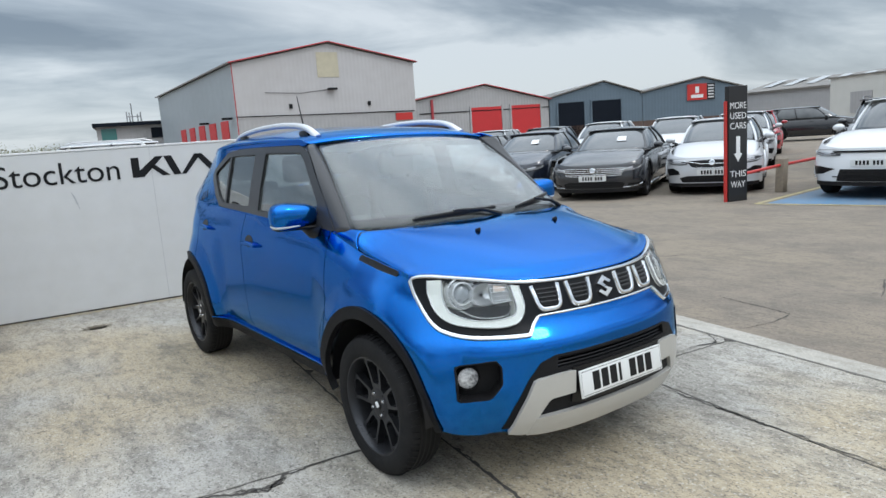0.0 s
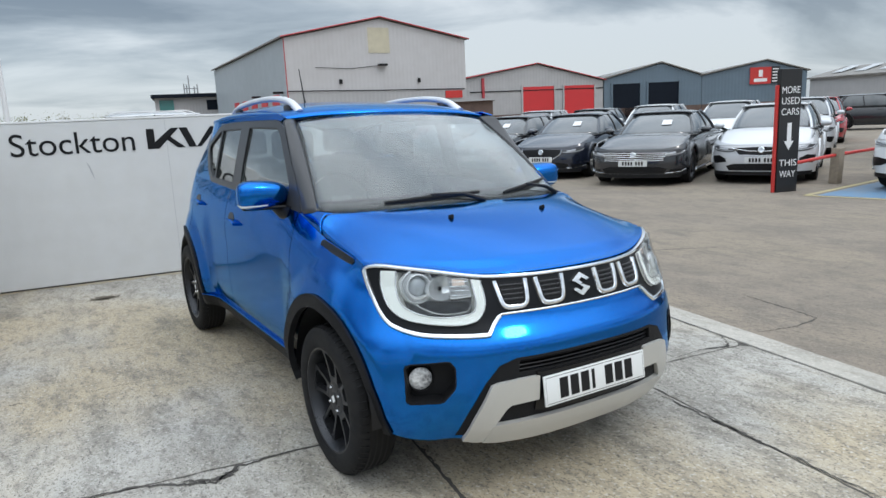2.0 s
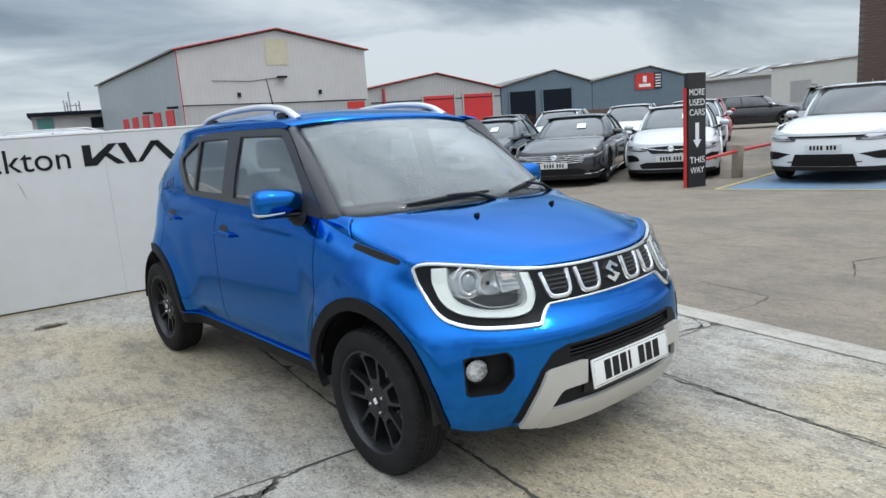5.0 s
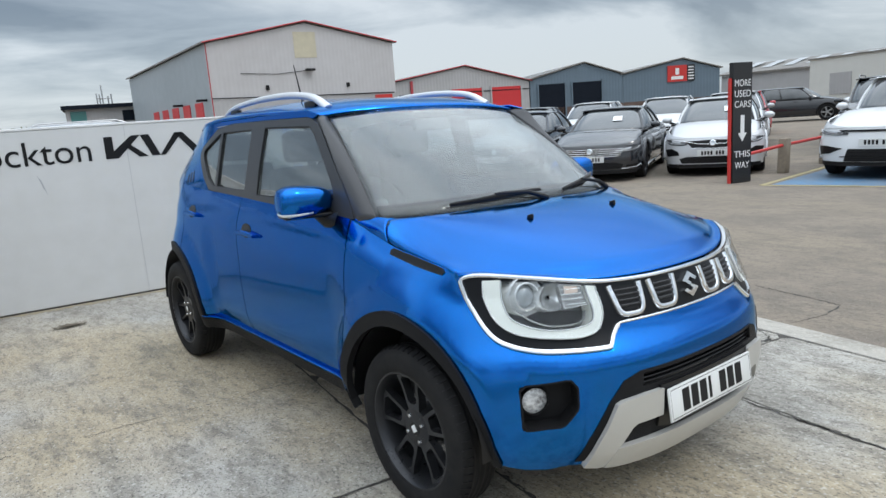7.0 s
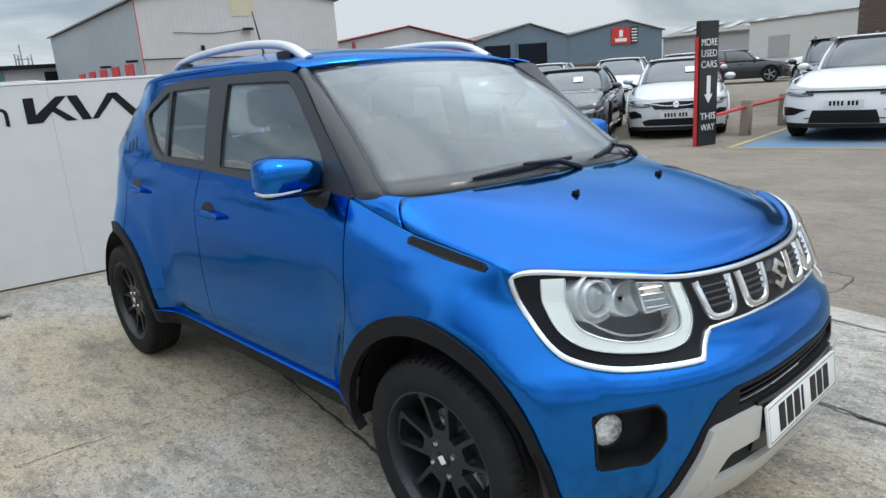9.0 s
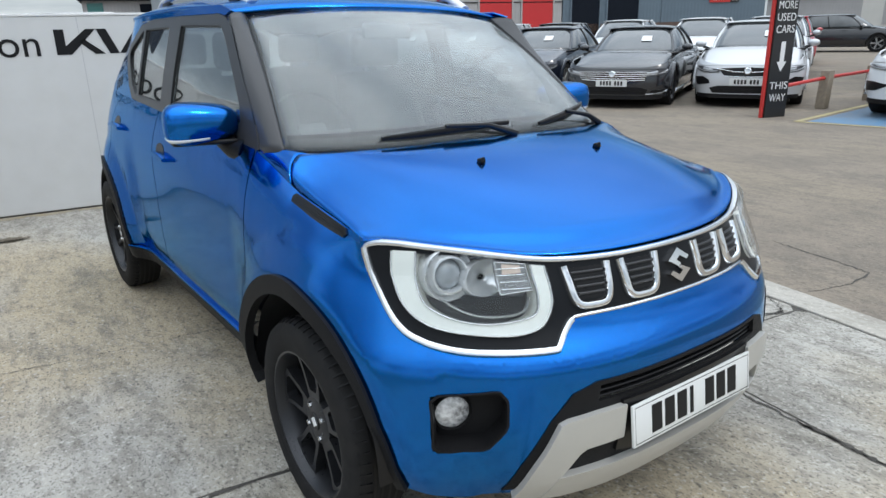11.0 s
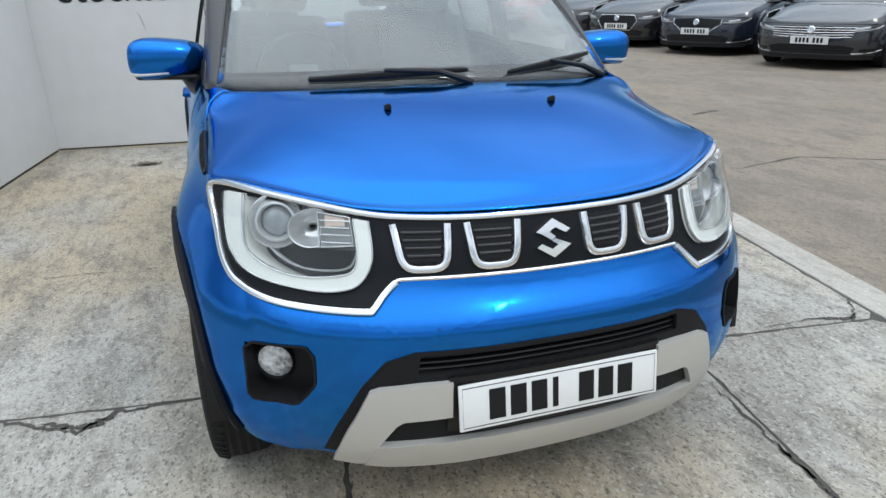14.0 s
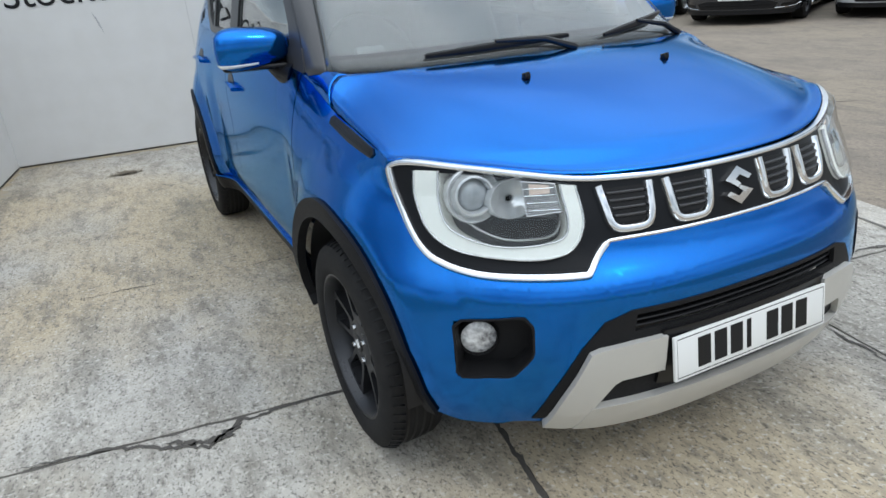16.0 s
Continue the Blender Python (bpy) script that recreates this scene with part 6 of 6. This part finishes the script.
LENSCLEAR = mat("clear_lamp_lens", (0.55, 0.57, 0.60), 0.08, 0.3)
GLASSCAR = mat("dark_car_windows", (0.030, 0.036, 0.040), 0.04, vary=0.6, scale=3, tint=(0.075, 0.082, 0.086), coat=1.0)
GLASSCAR.node_tree.nodes["Principled BSDF"].inputs["Coat IOR"].default_value = 1.6
DKGREY = paint("dark_grey_paint", (0.020, 0.022, 0.027), 0.2, 0.25, 0)
NAVY = paint("dark_navy_paint", (0.012, 0.017, 0.032), 0.2, 0.25, 0)
WHITEP = paint("white_paint", (0.72, 0.73, 0.74), 0.0, 0.3, 0)
SILVERP = paint("silver_white_paint", (0.60, 0.61, 0.63), 0.2, 0.3, 0)
REDP = paint("red_paint", (0.40, 0.02, 0.03), 0.2, 0.3, 0)
BLACKP = paint("black_paint", (0.012, 0.013, 0.017), 0.2, 0.25, 0)


def park(x, y, heading):
    """Front axle's middle at x, y; the car's tail points along heading (degrees from +x)."""
    return Matrix.Translation((x, y, -0.012)) @ Matrix.Rotation(radians(heading - 90), 4, "Z")


ROW = 27.0
parked_car("dark grey saloon with chrome grille bars on the asphalt", park(8.55, 6.57, ROW), DKGREY, 4.70, 1.79, 1.34, "saloon", "bars", ALLOY)
parked_car("silver-white hatchback with slim black grille behind the sign", park(10.02, 5.00, ROW), SILVERP, 4.25, 1.74, 1.40, "hatch", "slim")
parked_car("dark navy saloon with shield-shaped chrome grille", park(8.47, 9.04, ROW), NAVY, 4.70, 1.77, 1.36, "saloon", "shield")
parked_car("black hatchback with six-sided grille in the row", park(8.20, 11.19, ROW), BLACKP, 4.24, 1.75, 1.36, "hatch", "hex")
parked_car("dark grey hatchback at the row's end", park(8.10, 13.5, ROW), DKGREY, 4.20, 1.74, 1.37, "hatch", "hex")
parked_car("red hatchback at the far end of the row", park(8.30, 16.4, ROW), REDP, 4.05, 1.74, 1.46, "hatch", "slim")
parked_car("white electric crossover on the blue painted bay", park(10.12, 2.04, 4.0), WHITEP, 4.69, 1.89, 1.56, "suv", "ev", ALLOY, False)
parked_car("dark grey crossover behind the white crossover", park(14.3, 3.55, 16.0), DKGREY, 4.5, 1.86, 1.60, "suv", "hex", None, False, True)
# second row, seen over the first
for x, y, c, kind, h, words in ((14.6, 11.9, WHITEP, "hatch", 1.50, "white hatchback with pale bonnet in the second row"), (14.9, 9.4, WHITEP, "hatch", 1.50, "white hatchback in the second row of the yard"), (15.6, 7.7, SILVERP, "hatch", 1.50, "silver hatchback behind the sign in the second row"),
                                (14.3, 14.4, DKGREY, "hatch", 1.46, "grey hatchback in the second row of the yard"), (14.1, 17.0, SILVERP, "hatch", 1.48, "silver hatchback in the second row of the yard"), (20.5, 10.0, REDP, "hatch", 1.5, "dark red hatchback standing further back")):
    parked_car(words, park(x, y, ROW), c, 4.3, 1.8, h, kind, "slim", None, False)
parked_car("black crossover crossing the far end of the yard", park(31.2, 11.6, 112.0), BLACKP, 4.4, 1.85, 1.55, "suv", "hex", None, False)
parked_car("white hatchback far across the yard", park(34.5, 11.6, -62.0), WHITEP, 4.2, 1.8, 1.48, "hatch", "slim", None, False)
parked_car("white crossover parked behind the boundary wall", park(-0.75, 15.6, -7.0), WHITEP, 4.5, 1.85, 1.82, "suv", "slim", None, False, True)

# ---- sign post, rail, posts, painted bay ----
sign_at = Matrix.Translation((8.53, 3.735, -0.012)) @ Matrix.Rotation(radians(-17), 4, "Z")
sign = thing("sign_post", "tall black sign post with red edge and white words", "sign", sign_at)
part("panel", box(-0.185, 0.205, -0.045, 0.045, 0.0, 1.90, 0.006), SIGNBLACK, sign, smooth=False)
part("edge_post", box(-0.232, -0.187, -0.022, 0.022, 0.0, 1.66, 0.006), SIGNRED, sign, "red painted edge", smooth=False)


def sign_word(text, z, height):
    bm = lettering(text, 1.0, 0.001, "CENTER")
    xs, ys = [v.co.x for v in bm.verts], [v.co.y for v in bm.verts]
    k = 0.33 / (max(xs) - min(xs)) if text != "WAY" else 0.30 / (max(xs) - min(xs))
    for v in bm.verts:
        v.co = (0.01 + (v.co.x - (max(xs) + min(xs)) / 2) * k, -0.0475 - v.co.z, z + (v.co.y - min(ys)) / (max(ys) - min(ys)) * height)
    bmesh.ops.recalc_face_normals(bm, faces=bm.faces[:])
    part("lettering", bm, SIGNWHITE, sign, "white capital letters", smooth=False)


for text, z in (("MORE", 1.53), ("USED", 1.365), ("CARS", 1.20), ("THIS", 0.41), ("WAY", 0.235)):
    sign_word(text, z, 0.105)
arrow = bmesh.new()
shape = [(-.03, 1.08), (.05, 1.08), (.05, .80), (.10, .80), (.01, .66), (-.08, .80), (-.03, .80)]
for off in (-.0485, -.0465):
    arrow.faces.new([arrow.verts.new((x, off, z)) for x, z in shape])
bmesh.ops.bridge_loops(arrow, edges=arrow.edges[:])
bmesh.ops.recalc_face_normals(arrow, faces=arrow.faces[:])
part("arrow", arrow, SIGNWHITE, sign, "white down arrow", smooth=False)

posts = []
for k, x in enumerate((10.0, 11.66)):
    p = box(-.085, .085, -.075, .075, 0, .60, .015)
    for v in p.verts:
        v.co.x += 0.02 * math.sin(5 * v.co.z + k)
        v.co.y += 0.012 * math.cos(7 * v.co.z)
    po = part("timber_post", p, TIMBER)
    po.matrix_basis = Matrix.Translation((x, 3.70, -0.012))
    tagged(po, "short weathered timber post carrying the red rail", "post", "posts of the red rail")
rail_r = tube([(8.75, 3.69, .43), (10.0, 3.70, .475), (11.66, 3.70, .50), (14.5, 3.72, .50)], .028, 8)
tagged(part("barrier_rail", rail_r, SIGNRED), "thin red metal barrier rail between timber posts", "rail")

bay = bmesh.new()
bay.faces.new([bay.verts.new((x, y, -0.0095)) for x, y in ((8.36, 3.12), (8.95, 0.2), (14.6, 0.9), (14.0, 3.5))])
tagged(part("painted_bay", bay, BLUEBAY, smooth=False), "worn blue painted parking bay with yellow outline", "road marking", kind="structure")
for a, b in (((8.25, 3.22), (8.85, 0.2)), ((8.25, 3.22), (14.0, 3.62))):
    d = (Vector(b) - Vector(a)).normalized()
    s = Vector((-d.y, d.x)) * 0.045
    ln = bmesh.new()
    ln.faces.new([ln.verts.new((*(Vector(p) + q), -0.006)) for p, q in ((a, s), (a, -s), (b, -s), (b, s))])
    bmesh.ops.recalc_face_normals(ln, faces=ln.faces[:])
    for f in ln.faces:
        if f.normal.z < 0:
            f.normal_flip()
    tagged(part("bay_line", ln, YELLOW, smooth=False), "faded yellow painted line of the bay", "road marking", kind="structure")

# leaf litter and dirt on the slab near the wall
litter = bmesh.new()
rnd = random.Random(5)
for k in range(260):
    a, r = rnd.uniform(0, 2 * math.pi), abs(rnd.gauss(0, .5))
    x, y = -1.25 + .11 * r * math.cos(a) + .0 * k, 3.95 + .045 * r * math.sin(a) - 0.18 * (r * math.cos(a)) * .11
    s = rnd.uniform(.006, .018)
    t = rnd.uniform(0, 6.28)
    q = [Vector((s * math.cos(t + j * 1.57) * (1.6 if j % 2 else .7), s * math.sin(t + j * 1.57), 0)) for j in range(4)]
    z = 0.002 + rnd.uniform(0, .012)
    litter.faces.new([litter.verts.new(Vector((x, y, z + rnd.uniform(0, .004))) + p) for p in q])
tagged(part("leaf_litter", litter, TWIG, smooth=False), "small heap of brown dead leaves on the concrete", "leaves", kind="stuff")

# ---- sheds and far buildings ----
def shed(name, label, left, right, depth, eave, ridge, front_mat, side_mat, roof_mat, trim=None, lights=0, at_ridge=None):
    """A gabled shed: left and right foot of the gable that faces the yard, and how far it runs back."""
    a, b = Vector((*left, 0)), Vector((*right, 0))
    w = (b - a).length
    peak = at_ridge or w / 2
    e = (b - a).normalized()
    at = Matrix(((e.x, -e.y, 0, a.x), (e.y, e.x, 0, a.y), (0, 0, 1, 0), (0, 0, 0, 1)))
    s = thing(name, label, "building", at)
    bm = bmesh.new()
    pts = [(0, -0.1), (w, -0.1), (w, eave), (peak, ridge), (0, eave)]
    f = [bm.verts.new((x, 0, z)) for x, z in pts]
    k = [bm.verts.new((x, 0.25, z)) for x, z in pts]
    bm.faces.new(f), bm.faces.new(k)
    for i in range(5):
        bm.faces.new((f[i], f[(i + 1) % 5], k[(i + 1) % 5], k[i]))
    bmesh.ops.recalc_face_normals(bm, faces=bm.faces[:])
    wall = part("gable_wall", bm, front_mat, s, smooth=False)
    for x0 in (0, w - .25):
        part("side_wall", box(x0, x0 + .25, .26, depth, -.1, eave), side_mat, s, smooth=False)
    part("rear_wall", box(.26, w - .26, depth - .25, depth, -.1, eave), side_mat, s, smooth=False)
    for sgn in (0, 1):
        bm = bmesh.new()
        x0, x1 = (-.25, peak) if sgn == 0 else (w + .25, peak)
        drop = (ridge - eave) * .25 / (peak if sgn == 0 else w - peak)
        quad = [(x0, -.2, eave - drop + .06), (x1, -.2, ridge + .06), (x1, depth + .2, ridge + .06), (x0, depth + .2, eave - drop + .06)]
        lo_ = [bm.verts.new(q) for q in quad]
        hi_ = [bm.verts.new((q[0], q[1], q[2] + .10)) for q in quad]
        bm.faces.new(lo_), bm.faces.new(hi_)
        for i in range(4):
            bm.faces.new((lo_[i], lo_[(i + 1) % 4], hi_[(i + 1) % 4], hi_[i]))
        bmesh.ops.recalc_face_normals(bm, faces=bm.faces[:])
        ro = part("roof", bm, roof_mat, s, smooth=False)
        for q in range(lights):
            bm = bmesh.new()
            y0 = depth * (.08 + .9 * q / lights)
            lq = []
            for t, yy in ((.25, y0), (.8, y0), (.8, y0 + depth * .035), (.25, y0 + depth * .035)):
                lq.append(bm.verts.new((x0 + (x1 - x0) * t, yy, eave - drop + (ridge - eave + drop) * t + .185)))
            bm.faces.new(lq)
            part("rooflight", bm, ROOFLIGHT, ro, smooth=False)
        if trim:
            part("gable_trim", tube([(x0, -.24, eave - drop + .10), (x1, -.24, ridge + .12)], .045, 4), trim, s, smooth=False)
    return s, w


def on_gable(s, name, x0, x1, z0, z1, material, out=0.05, host=None, label=""):
    return part(name, box(x0, x1, -out, -.005, z0, z1), material, host or s, label, smooth=False)


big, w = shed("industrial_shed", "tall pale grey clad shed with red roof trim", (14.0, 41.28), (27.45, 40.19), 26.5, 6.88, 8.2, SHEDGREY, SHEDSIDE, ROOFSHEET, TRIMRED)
on_gable(big, "sign_patch", 5.86, 7.45, 5.94, 7.62, PATCH, .03, None, "cream patch where a sign hung")
part("corner_trim", box(-.03, .02, -.04, .02, 0, 6.9), TRIMRED, big, smooth=False)
part("cable", tube([(0, -.08, 3.5), (6.5, -.08, 3.42), (13.3, -.08, 3.38)], .035, 4), GLOSSBLACK, big, smooth=False)
part("cable", tube([(2.0, -.06, 5.0), (4.5, -.06, 4.9), (6.6, -.06, 5.1)], .02, 4), GLOSSBLACK, big, smooth=False)
part("flood_lamp", box(6.45, 7.1, -.4, -.05, 5.05, 5.2, .03), GLOSSBLACK, big)
for x in (3.6, 9.5):
    on_gable(big, "wall_vent", x, x + .2, 3.9, 4.2, GLOSSBLACK, .12)
on_gable(big, "orange_sign", 11.7, 13.1, 2.74, 3.26, SIGNRED, .10, None, "orange-red sign board")
on_gable(big, "lower_band", 0.1, w, 0.0, 3.36, SHEDPALE, .03)
for k in range(5):
    y0 = 2.2 + 3.4 * k
    part("side_door", box(-.06, .05, y0, y0 + 1.9, .2, 3.4), DOORRED, big, "red side door", smooth=False)
for y0 in (1.0, 7.5):
    part("side_lamp", box(-.7, -.02, y0, y0 + .25, 3.4, 3.55, .03), GLOSSBLACK, big)

pale, w = shed("industrial_unit", "pale grey clad unit with two red roller doors", (29.2, 47.5), (45.11, 43.64), 22, 4.0, 5.55, SHEDPALE, SHEDPALE, ROOFSHEET, TRIMRED, 0, 9.65)
for x in (8.22, 12.34):
    d_ = on_gable(pale, "roller_door", x, x + 3.08, 0, 3.64, DOORRED, .04, None, "red roller door")
    for q in (x - .16, x + 3.09):
        on_gable(pale, "door_frame", q, q + .15, 0, 3.75, SHEDPALE, .10, d_)
on_gable(pale, "ledge", 3.2, w, 3.30, 3.38, GLOSSBLACK, .06)
part("base_band", box(0, 8.0, -.10, -.045, 0, 1.3), BRICKMAT, pale, smooth=False)
part("downpipe", box(4.3, 4.5, -.2, 0, 0, 4.5), TRIMRED, pale, smooth=False)

blue1, w1 = shed("industrial_unit", "slate blue clad unit with dark roller doors", (45.18, 43.56), (53.0, 38.9), 24, 4.05, 5.3, SHEDBLUE, SHEDBLUE, ROOFSHEET, None, 6, 5.3)
for x, x2 in ((.81, 3.34), (4.12, 6.96)):
    d_ = on_gable(blue1, "roller_door", x, x2, 0, 3.6, DOORDARK, .03, None, "dark roller door")
    for q in (x - .14, x2 + .01):
        on_gable(blue1, "door_frame", q, q + .13, 0, 3.7, SHEDBLUE, .12, d_)
blue2, w2 = shed("industrial_unit", "slate blue clad unit with a red sign board", (53.03, 38.88), (60.4, 33.22), 24, 4.0, 5.05, SHEDBLUE, SHEDBLUE, ROOFSHEET, None, 6, 5.7)
sg = on_gable(blue2, "sign_board", 4.25, 6.1, 3.0, 4.5, SIGNRED, .12, None, "red sign board with white mark")
on_gable(blue2, "sign_mark", 4.6, 5.75, 3.2, 3.5, SIGNWHITE, .13, sg)
on_gable(blue2, "sign_mark", 5.0, 5.35, 3.65, 4.25, SIGNWHITE, .13, sg)
sb_ = on_gable(blue2, "side_board", 6.12, 6.85, 3.0, 4.5, SIGNBLACK, .12)
for q in range(5):
    on_gable(blue2, "board_bar", 6.22, 6.75, 3.15 + .27 * q, 3.26 + .27 * q, SIGNWHITE, .13, sb_)
for s_, ww in ((blue1, w1), (blue2, w2)):
    part("base_band", box(.01, ww - .01, -.03, -.006, 0, 1.4), BRICKMAT, s_, smooth=False)

longshed, w = shed("long_shed", "long low shed with weathered sheet roof", (72.0, 39.5), (72.4, 24.0), 16, 3.5, 3.55, SHEDPALE, SHEDPALE, ROOFSHEET, None, 0)
bm = bmesh.new()
pts = [(-.3, -.3, 3.5), (w + .3, -.3, 3.5), (w + .3, 8, 4.95), (-.3, 8, 4.75)]
f = [bm.verts.new(p) for p in pts]
k = [bm.verts.new((x, y, z + .15)) for x, y, z in pts]
bm.faces.new(f), bm.faces.new(k)
for i in range(4):
    bm.faces.new((f[i], f[(i + 1) % 4], k[(i + 1) % 4], k[i]))
bmesh.ops.recalc_face_normals(bm, faces=bm.faces[:])
slope = part("roof_slope", bm, ROOFSHEET, longshed, smooth=False)
for q in range(6):
    x = w * (.08 + .15 * q)
    bm = bmesh.new()
    bm.faces.new([bm.verts.new(p) for p in ((x, 2.0, 4.12), (x + 1.0, 2.0, 4.12), (x + 1.0, 6.2, 4.90), (x, 6.2, 4.90))])
    part("rooflight", bm, ROOFLIGHT, slope, smooth=False)

cream = thing("rendered_building", "cream rendered flat-roofed building with one shuttered window", "building", Matrix.Translation((52.9, 21.9, 0)) @ Matrix.Rotation(radians(-118.3), 4, "Z"))
part("wall", box(0.25, 22, 0, 9, -.1, 3.5), RENDER, cream, smooth=False)
part("parapet", box(.15, 22.1, -.1, 9.1, 3.5, 3.6), ROOFSHEET, cream, smooth=False)
part("shutter", box(2.4, 4.45, -.06, -.01, .9, 2.4), SHEDPALE, cream, "grey shuttered window", smooth=False)

hut = thing("brick_hut", "low dark brick hut with pale flat roof", "building", Matrix.Translation((20.6, 33.4, 0)) @ Matrix.Rotation(radians(-35), 4, "Z"))
part("wall", box(0, 3.4, 0, 3, -.1, 2.25), BRICKMAT, hut, smooth=False)
part("roof", box(-.15, 3.55, -.2, 3.2, 2.25, 2.38), SHEDPALE, hut, smooth=False)
part("door", box(2.0, 2.9, -.05, -.01, 0, 1.6), TRIMRED, hut, smooth=False)

office = thing("office_block", "small grey office with green glazed corner and roof aerials", "building", Matrix.Translation((10.9, 71.2, 0)) @ Matrix.Rotation(radians(-12), 4, "Z"))
part("wall", box(0, 14, 0, 10, -.1, 4.5), SHEDPALE, office, smooth=False)
part("roof", box(-.3, 14.3, -.6, 10.3, 4.5, 4.85), DOORDARK, office, smooth=False)
part("glazing", box(.4, 1.75, -.08, -.01, .5, 4.3), GREENGLASS, office, "green tinted glazing", smooth=False)
part("window", box(4.9, 6.2, -.06, -.01, 3.2, 4.2), DOORDARK, office, smooth=False)
for k, (x, h) in enumerate(((2.9, 1.2), (3.15, 1.1), (3.4, 2.0), (3.9, .9), (4.2, 1.1))):
    part("roof_aerial", tube([(x, 2, 4.8), (x, 2, 4.8 + h)], .07, 5), STEEL, office)
part("roof_rail", tube([(2.9, 2, 5.5), (4.2, 2, 5.5)], .06, 5), STEEL, office)

# brick building at the yard's right-hand side
def brick_block(name, at, w, d, h):
    b = thing(name, "dark brown brick building corner beside the yard", "building", at)
    part("wall_core", box(0.012, w, 0.012, d, -.1, h), MORTAR, b, smooth=False)
    me = bpy.data.meshes.new("brick")
    bb = box(-.1075, .1075, -.010, .012, -.0325, .0325, .003, 1)
    bb.to_mesh(me)
    bb.free()
    me.materials.append(BRICKMAT)
    rest = bmesh.new()
    count = 0
    for face in (0, 1):
        length = w if face == 0 else d
        for row in range(int(h / .075)):
            for col in range(int(length / .225)):
                x = .1125 + .225 * col + (.1125 if row % 2 else 0)
                if x > length - .1:
                    continue
                m = Matrix.Translation((x, 0.006, .04 + .075 * row)) if face == 0 else Matrix.Translation((0.006, x, .04 + .075 * row)) @ Matrix.Rotation(radians(90), 4, "Z")
                if col < 3 and row > int(h / .075) - 50 and count < 290:
                    ob = new("brick", me)
                    ob.parent = b
                    ob.matrix_basis = m
                    count += 1
                else:
                    n0 = len(rest.verts)
                    rest.from_mesh(me)
                    rest.verts.ensure_lookup_table()
                    for v in rest.verts[n0:]:
                        v.co = m @ v.co
    tagged(part("brickwork", rest, BRICKMAT, b, smooth=False), kind="stuff")
    return b


brick_block("brick_building", Matrix.Translation((17.6, 4.25, -0.012)) @ Matrix.Rotation(radians(-75), 4, "Z"), 5.0, 4.0, 4.6)

# flag poles behind the wall
for x, y, h in ((-1.76, 11.63, 6.0), (-2.28, 11.62, 6.0)):
    fp = thing("flag_pole", "white flag pole with a long dark navy banner", "flag pole", Matrix.Translation((x, y, -0.012)), "flag poles behind the wall")
    part("pole", tube([(0, 0, 0), (0, 0, h)], [.05, .035], 10), POLE, fp)

    def cloth(u, v):
        return (-.02 - .33 * u - .06 * math.sin(5 * v + 2 * u), .10 * math.sin(6 * v + 3 * u) * u, 2.55 + 3.2 * v + .22 * math.sin(3.2 * u + 1.5) * (1 - v))

    ban = part("banner", surface(cloth, 10, 30, .004), BANNER, fp)
    for k in range(7):
        z = 2.95 + .45 * k
        part("banner_mark", tube([(-.12, -.04 + .03 * math.sin(z * 5), z), (-.27, -.05, z + .05), (-.17, -.05, z + .14)], .022, 5), SIGNWHITE, ban)
    part("pole_arm", tube([(0, 0, 2.5), (-.18, -.02, 2.48)], .014, 5), STEEL, fp)


def shrub(x, y, height, spread, seed, leafy):
    rnd = random.Random(seed)
    t = thing("shrub", "bare spring shrub with thin twigs beyond the wall", "shrub", Matrix.Translation((x, y, 0)), "shrubs on the skyline")
    wood, leaves = bmesh.new(), bmesh.new()

    def limb(p, d, r, n):
        q = p + d
        b = tube([p, p + d * .5 + Vector((rnd.uniform(-.1, .1), rnd.uniform(-.1, .1), 0)) * d.length, q], [r, r * .8, r * .55], 4)
        me = bpy.data.meshes.new("tmp")
        b.to_mesh(me)
        b.free()
        wood.from_mesh(me)
        bpy.data.meshes.remove(me)
        if n == 0:
            for _ in range(leafy):
                c = q + Vector((rnd.gauss(0, .25), rnd.gauss(0, .25), rnd.gauss(0, .2)))
                s = rnd.uniform(.04, .10)
                leaves.faces.new([leaves.verts.new(c + Vector((rnd.uniform(-s, s), rnd.uniform(-s, s), rnd.uniform(-s, s)))) for _ in range(3)])
            return
        for _ in range(3):
            nd = Vector((d.x + rnd.uniform(-.7, .7) * d.length, d.y + rnd.uniform(-.7, .7) * d.length, d.z * rnd.uniform(.6, 1.05))) * .72
            limb(q, nd, r * .55, n - 1)

    for k in range(5):
        a = 2 * math.pi * k / 5 + rnd.uniform(-.4, .4)
        limb(Vector((0, 0, 0)), Vector((math.cos(a) * spread * .3, math.sin(a) * spread * .3, height * .42)), .07, 3)
    part("branch_tangle", wood, TWIG, t)
    if leafy:
        part("foliage", leaves, BUD, t, smooth=False)


for x, y, h, s, seed, leafy in ((-7.5, 40, 3.2, 2.4, 1, 30), (-5.2, 42, 2.6, 2.2, 2, 24), (-12.5, 41, 3.6, 2.8, 3, 26), (0.5, 62, 2.6, 2.6, 4, 10), (4.5, 66, 2.5, 2.2, 5, 10), (-1.8, 52, 2.2, 2.4, 6, 12), (8.5, 80, 2.8, 2, 7, 8)):
    shrub(x, y, h, s, seed, leafy)
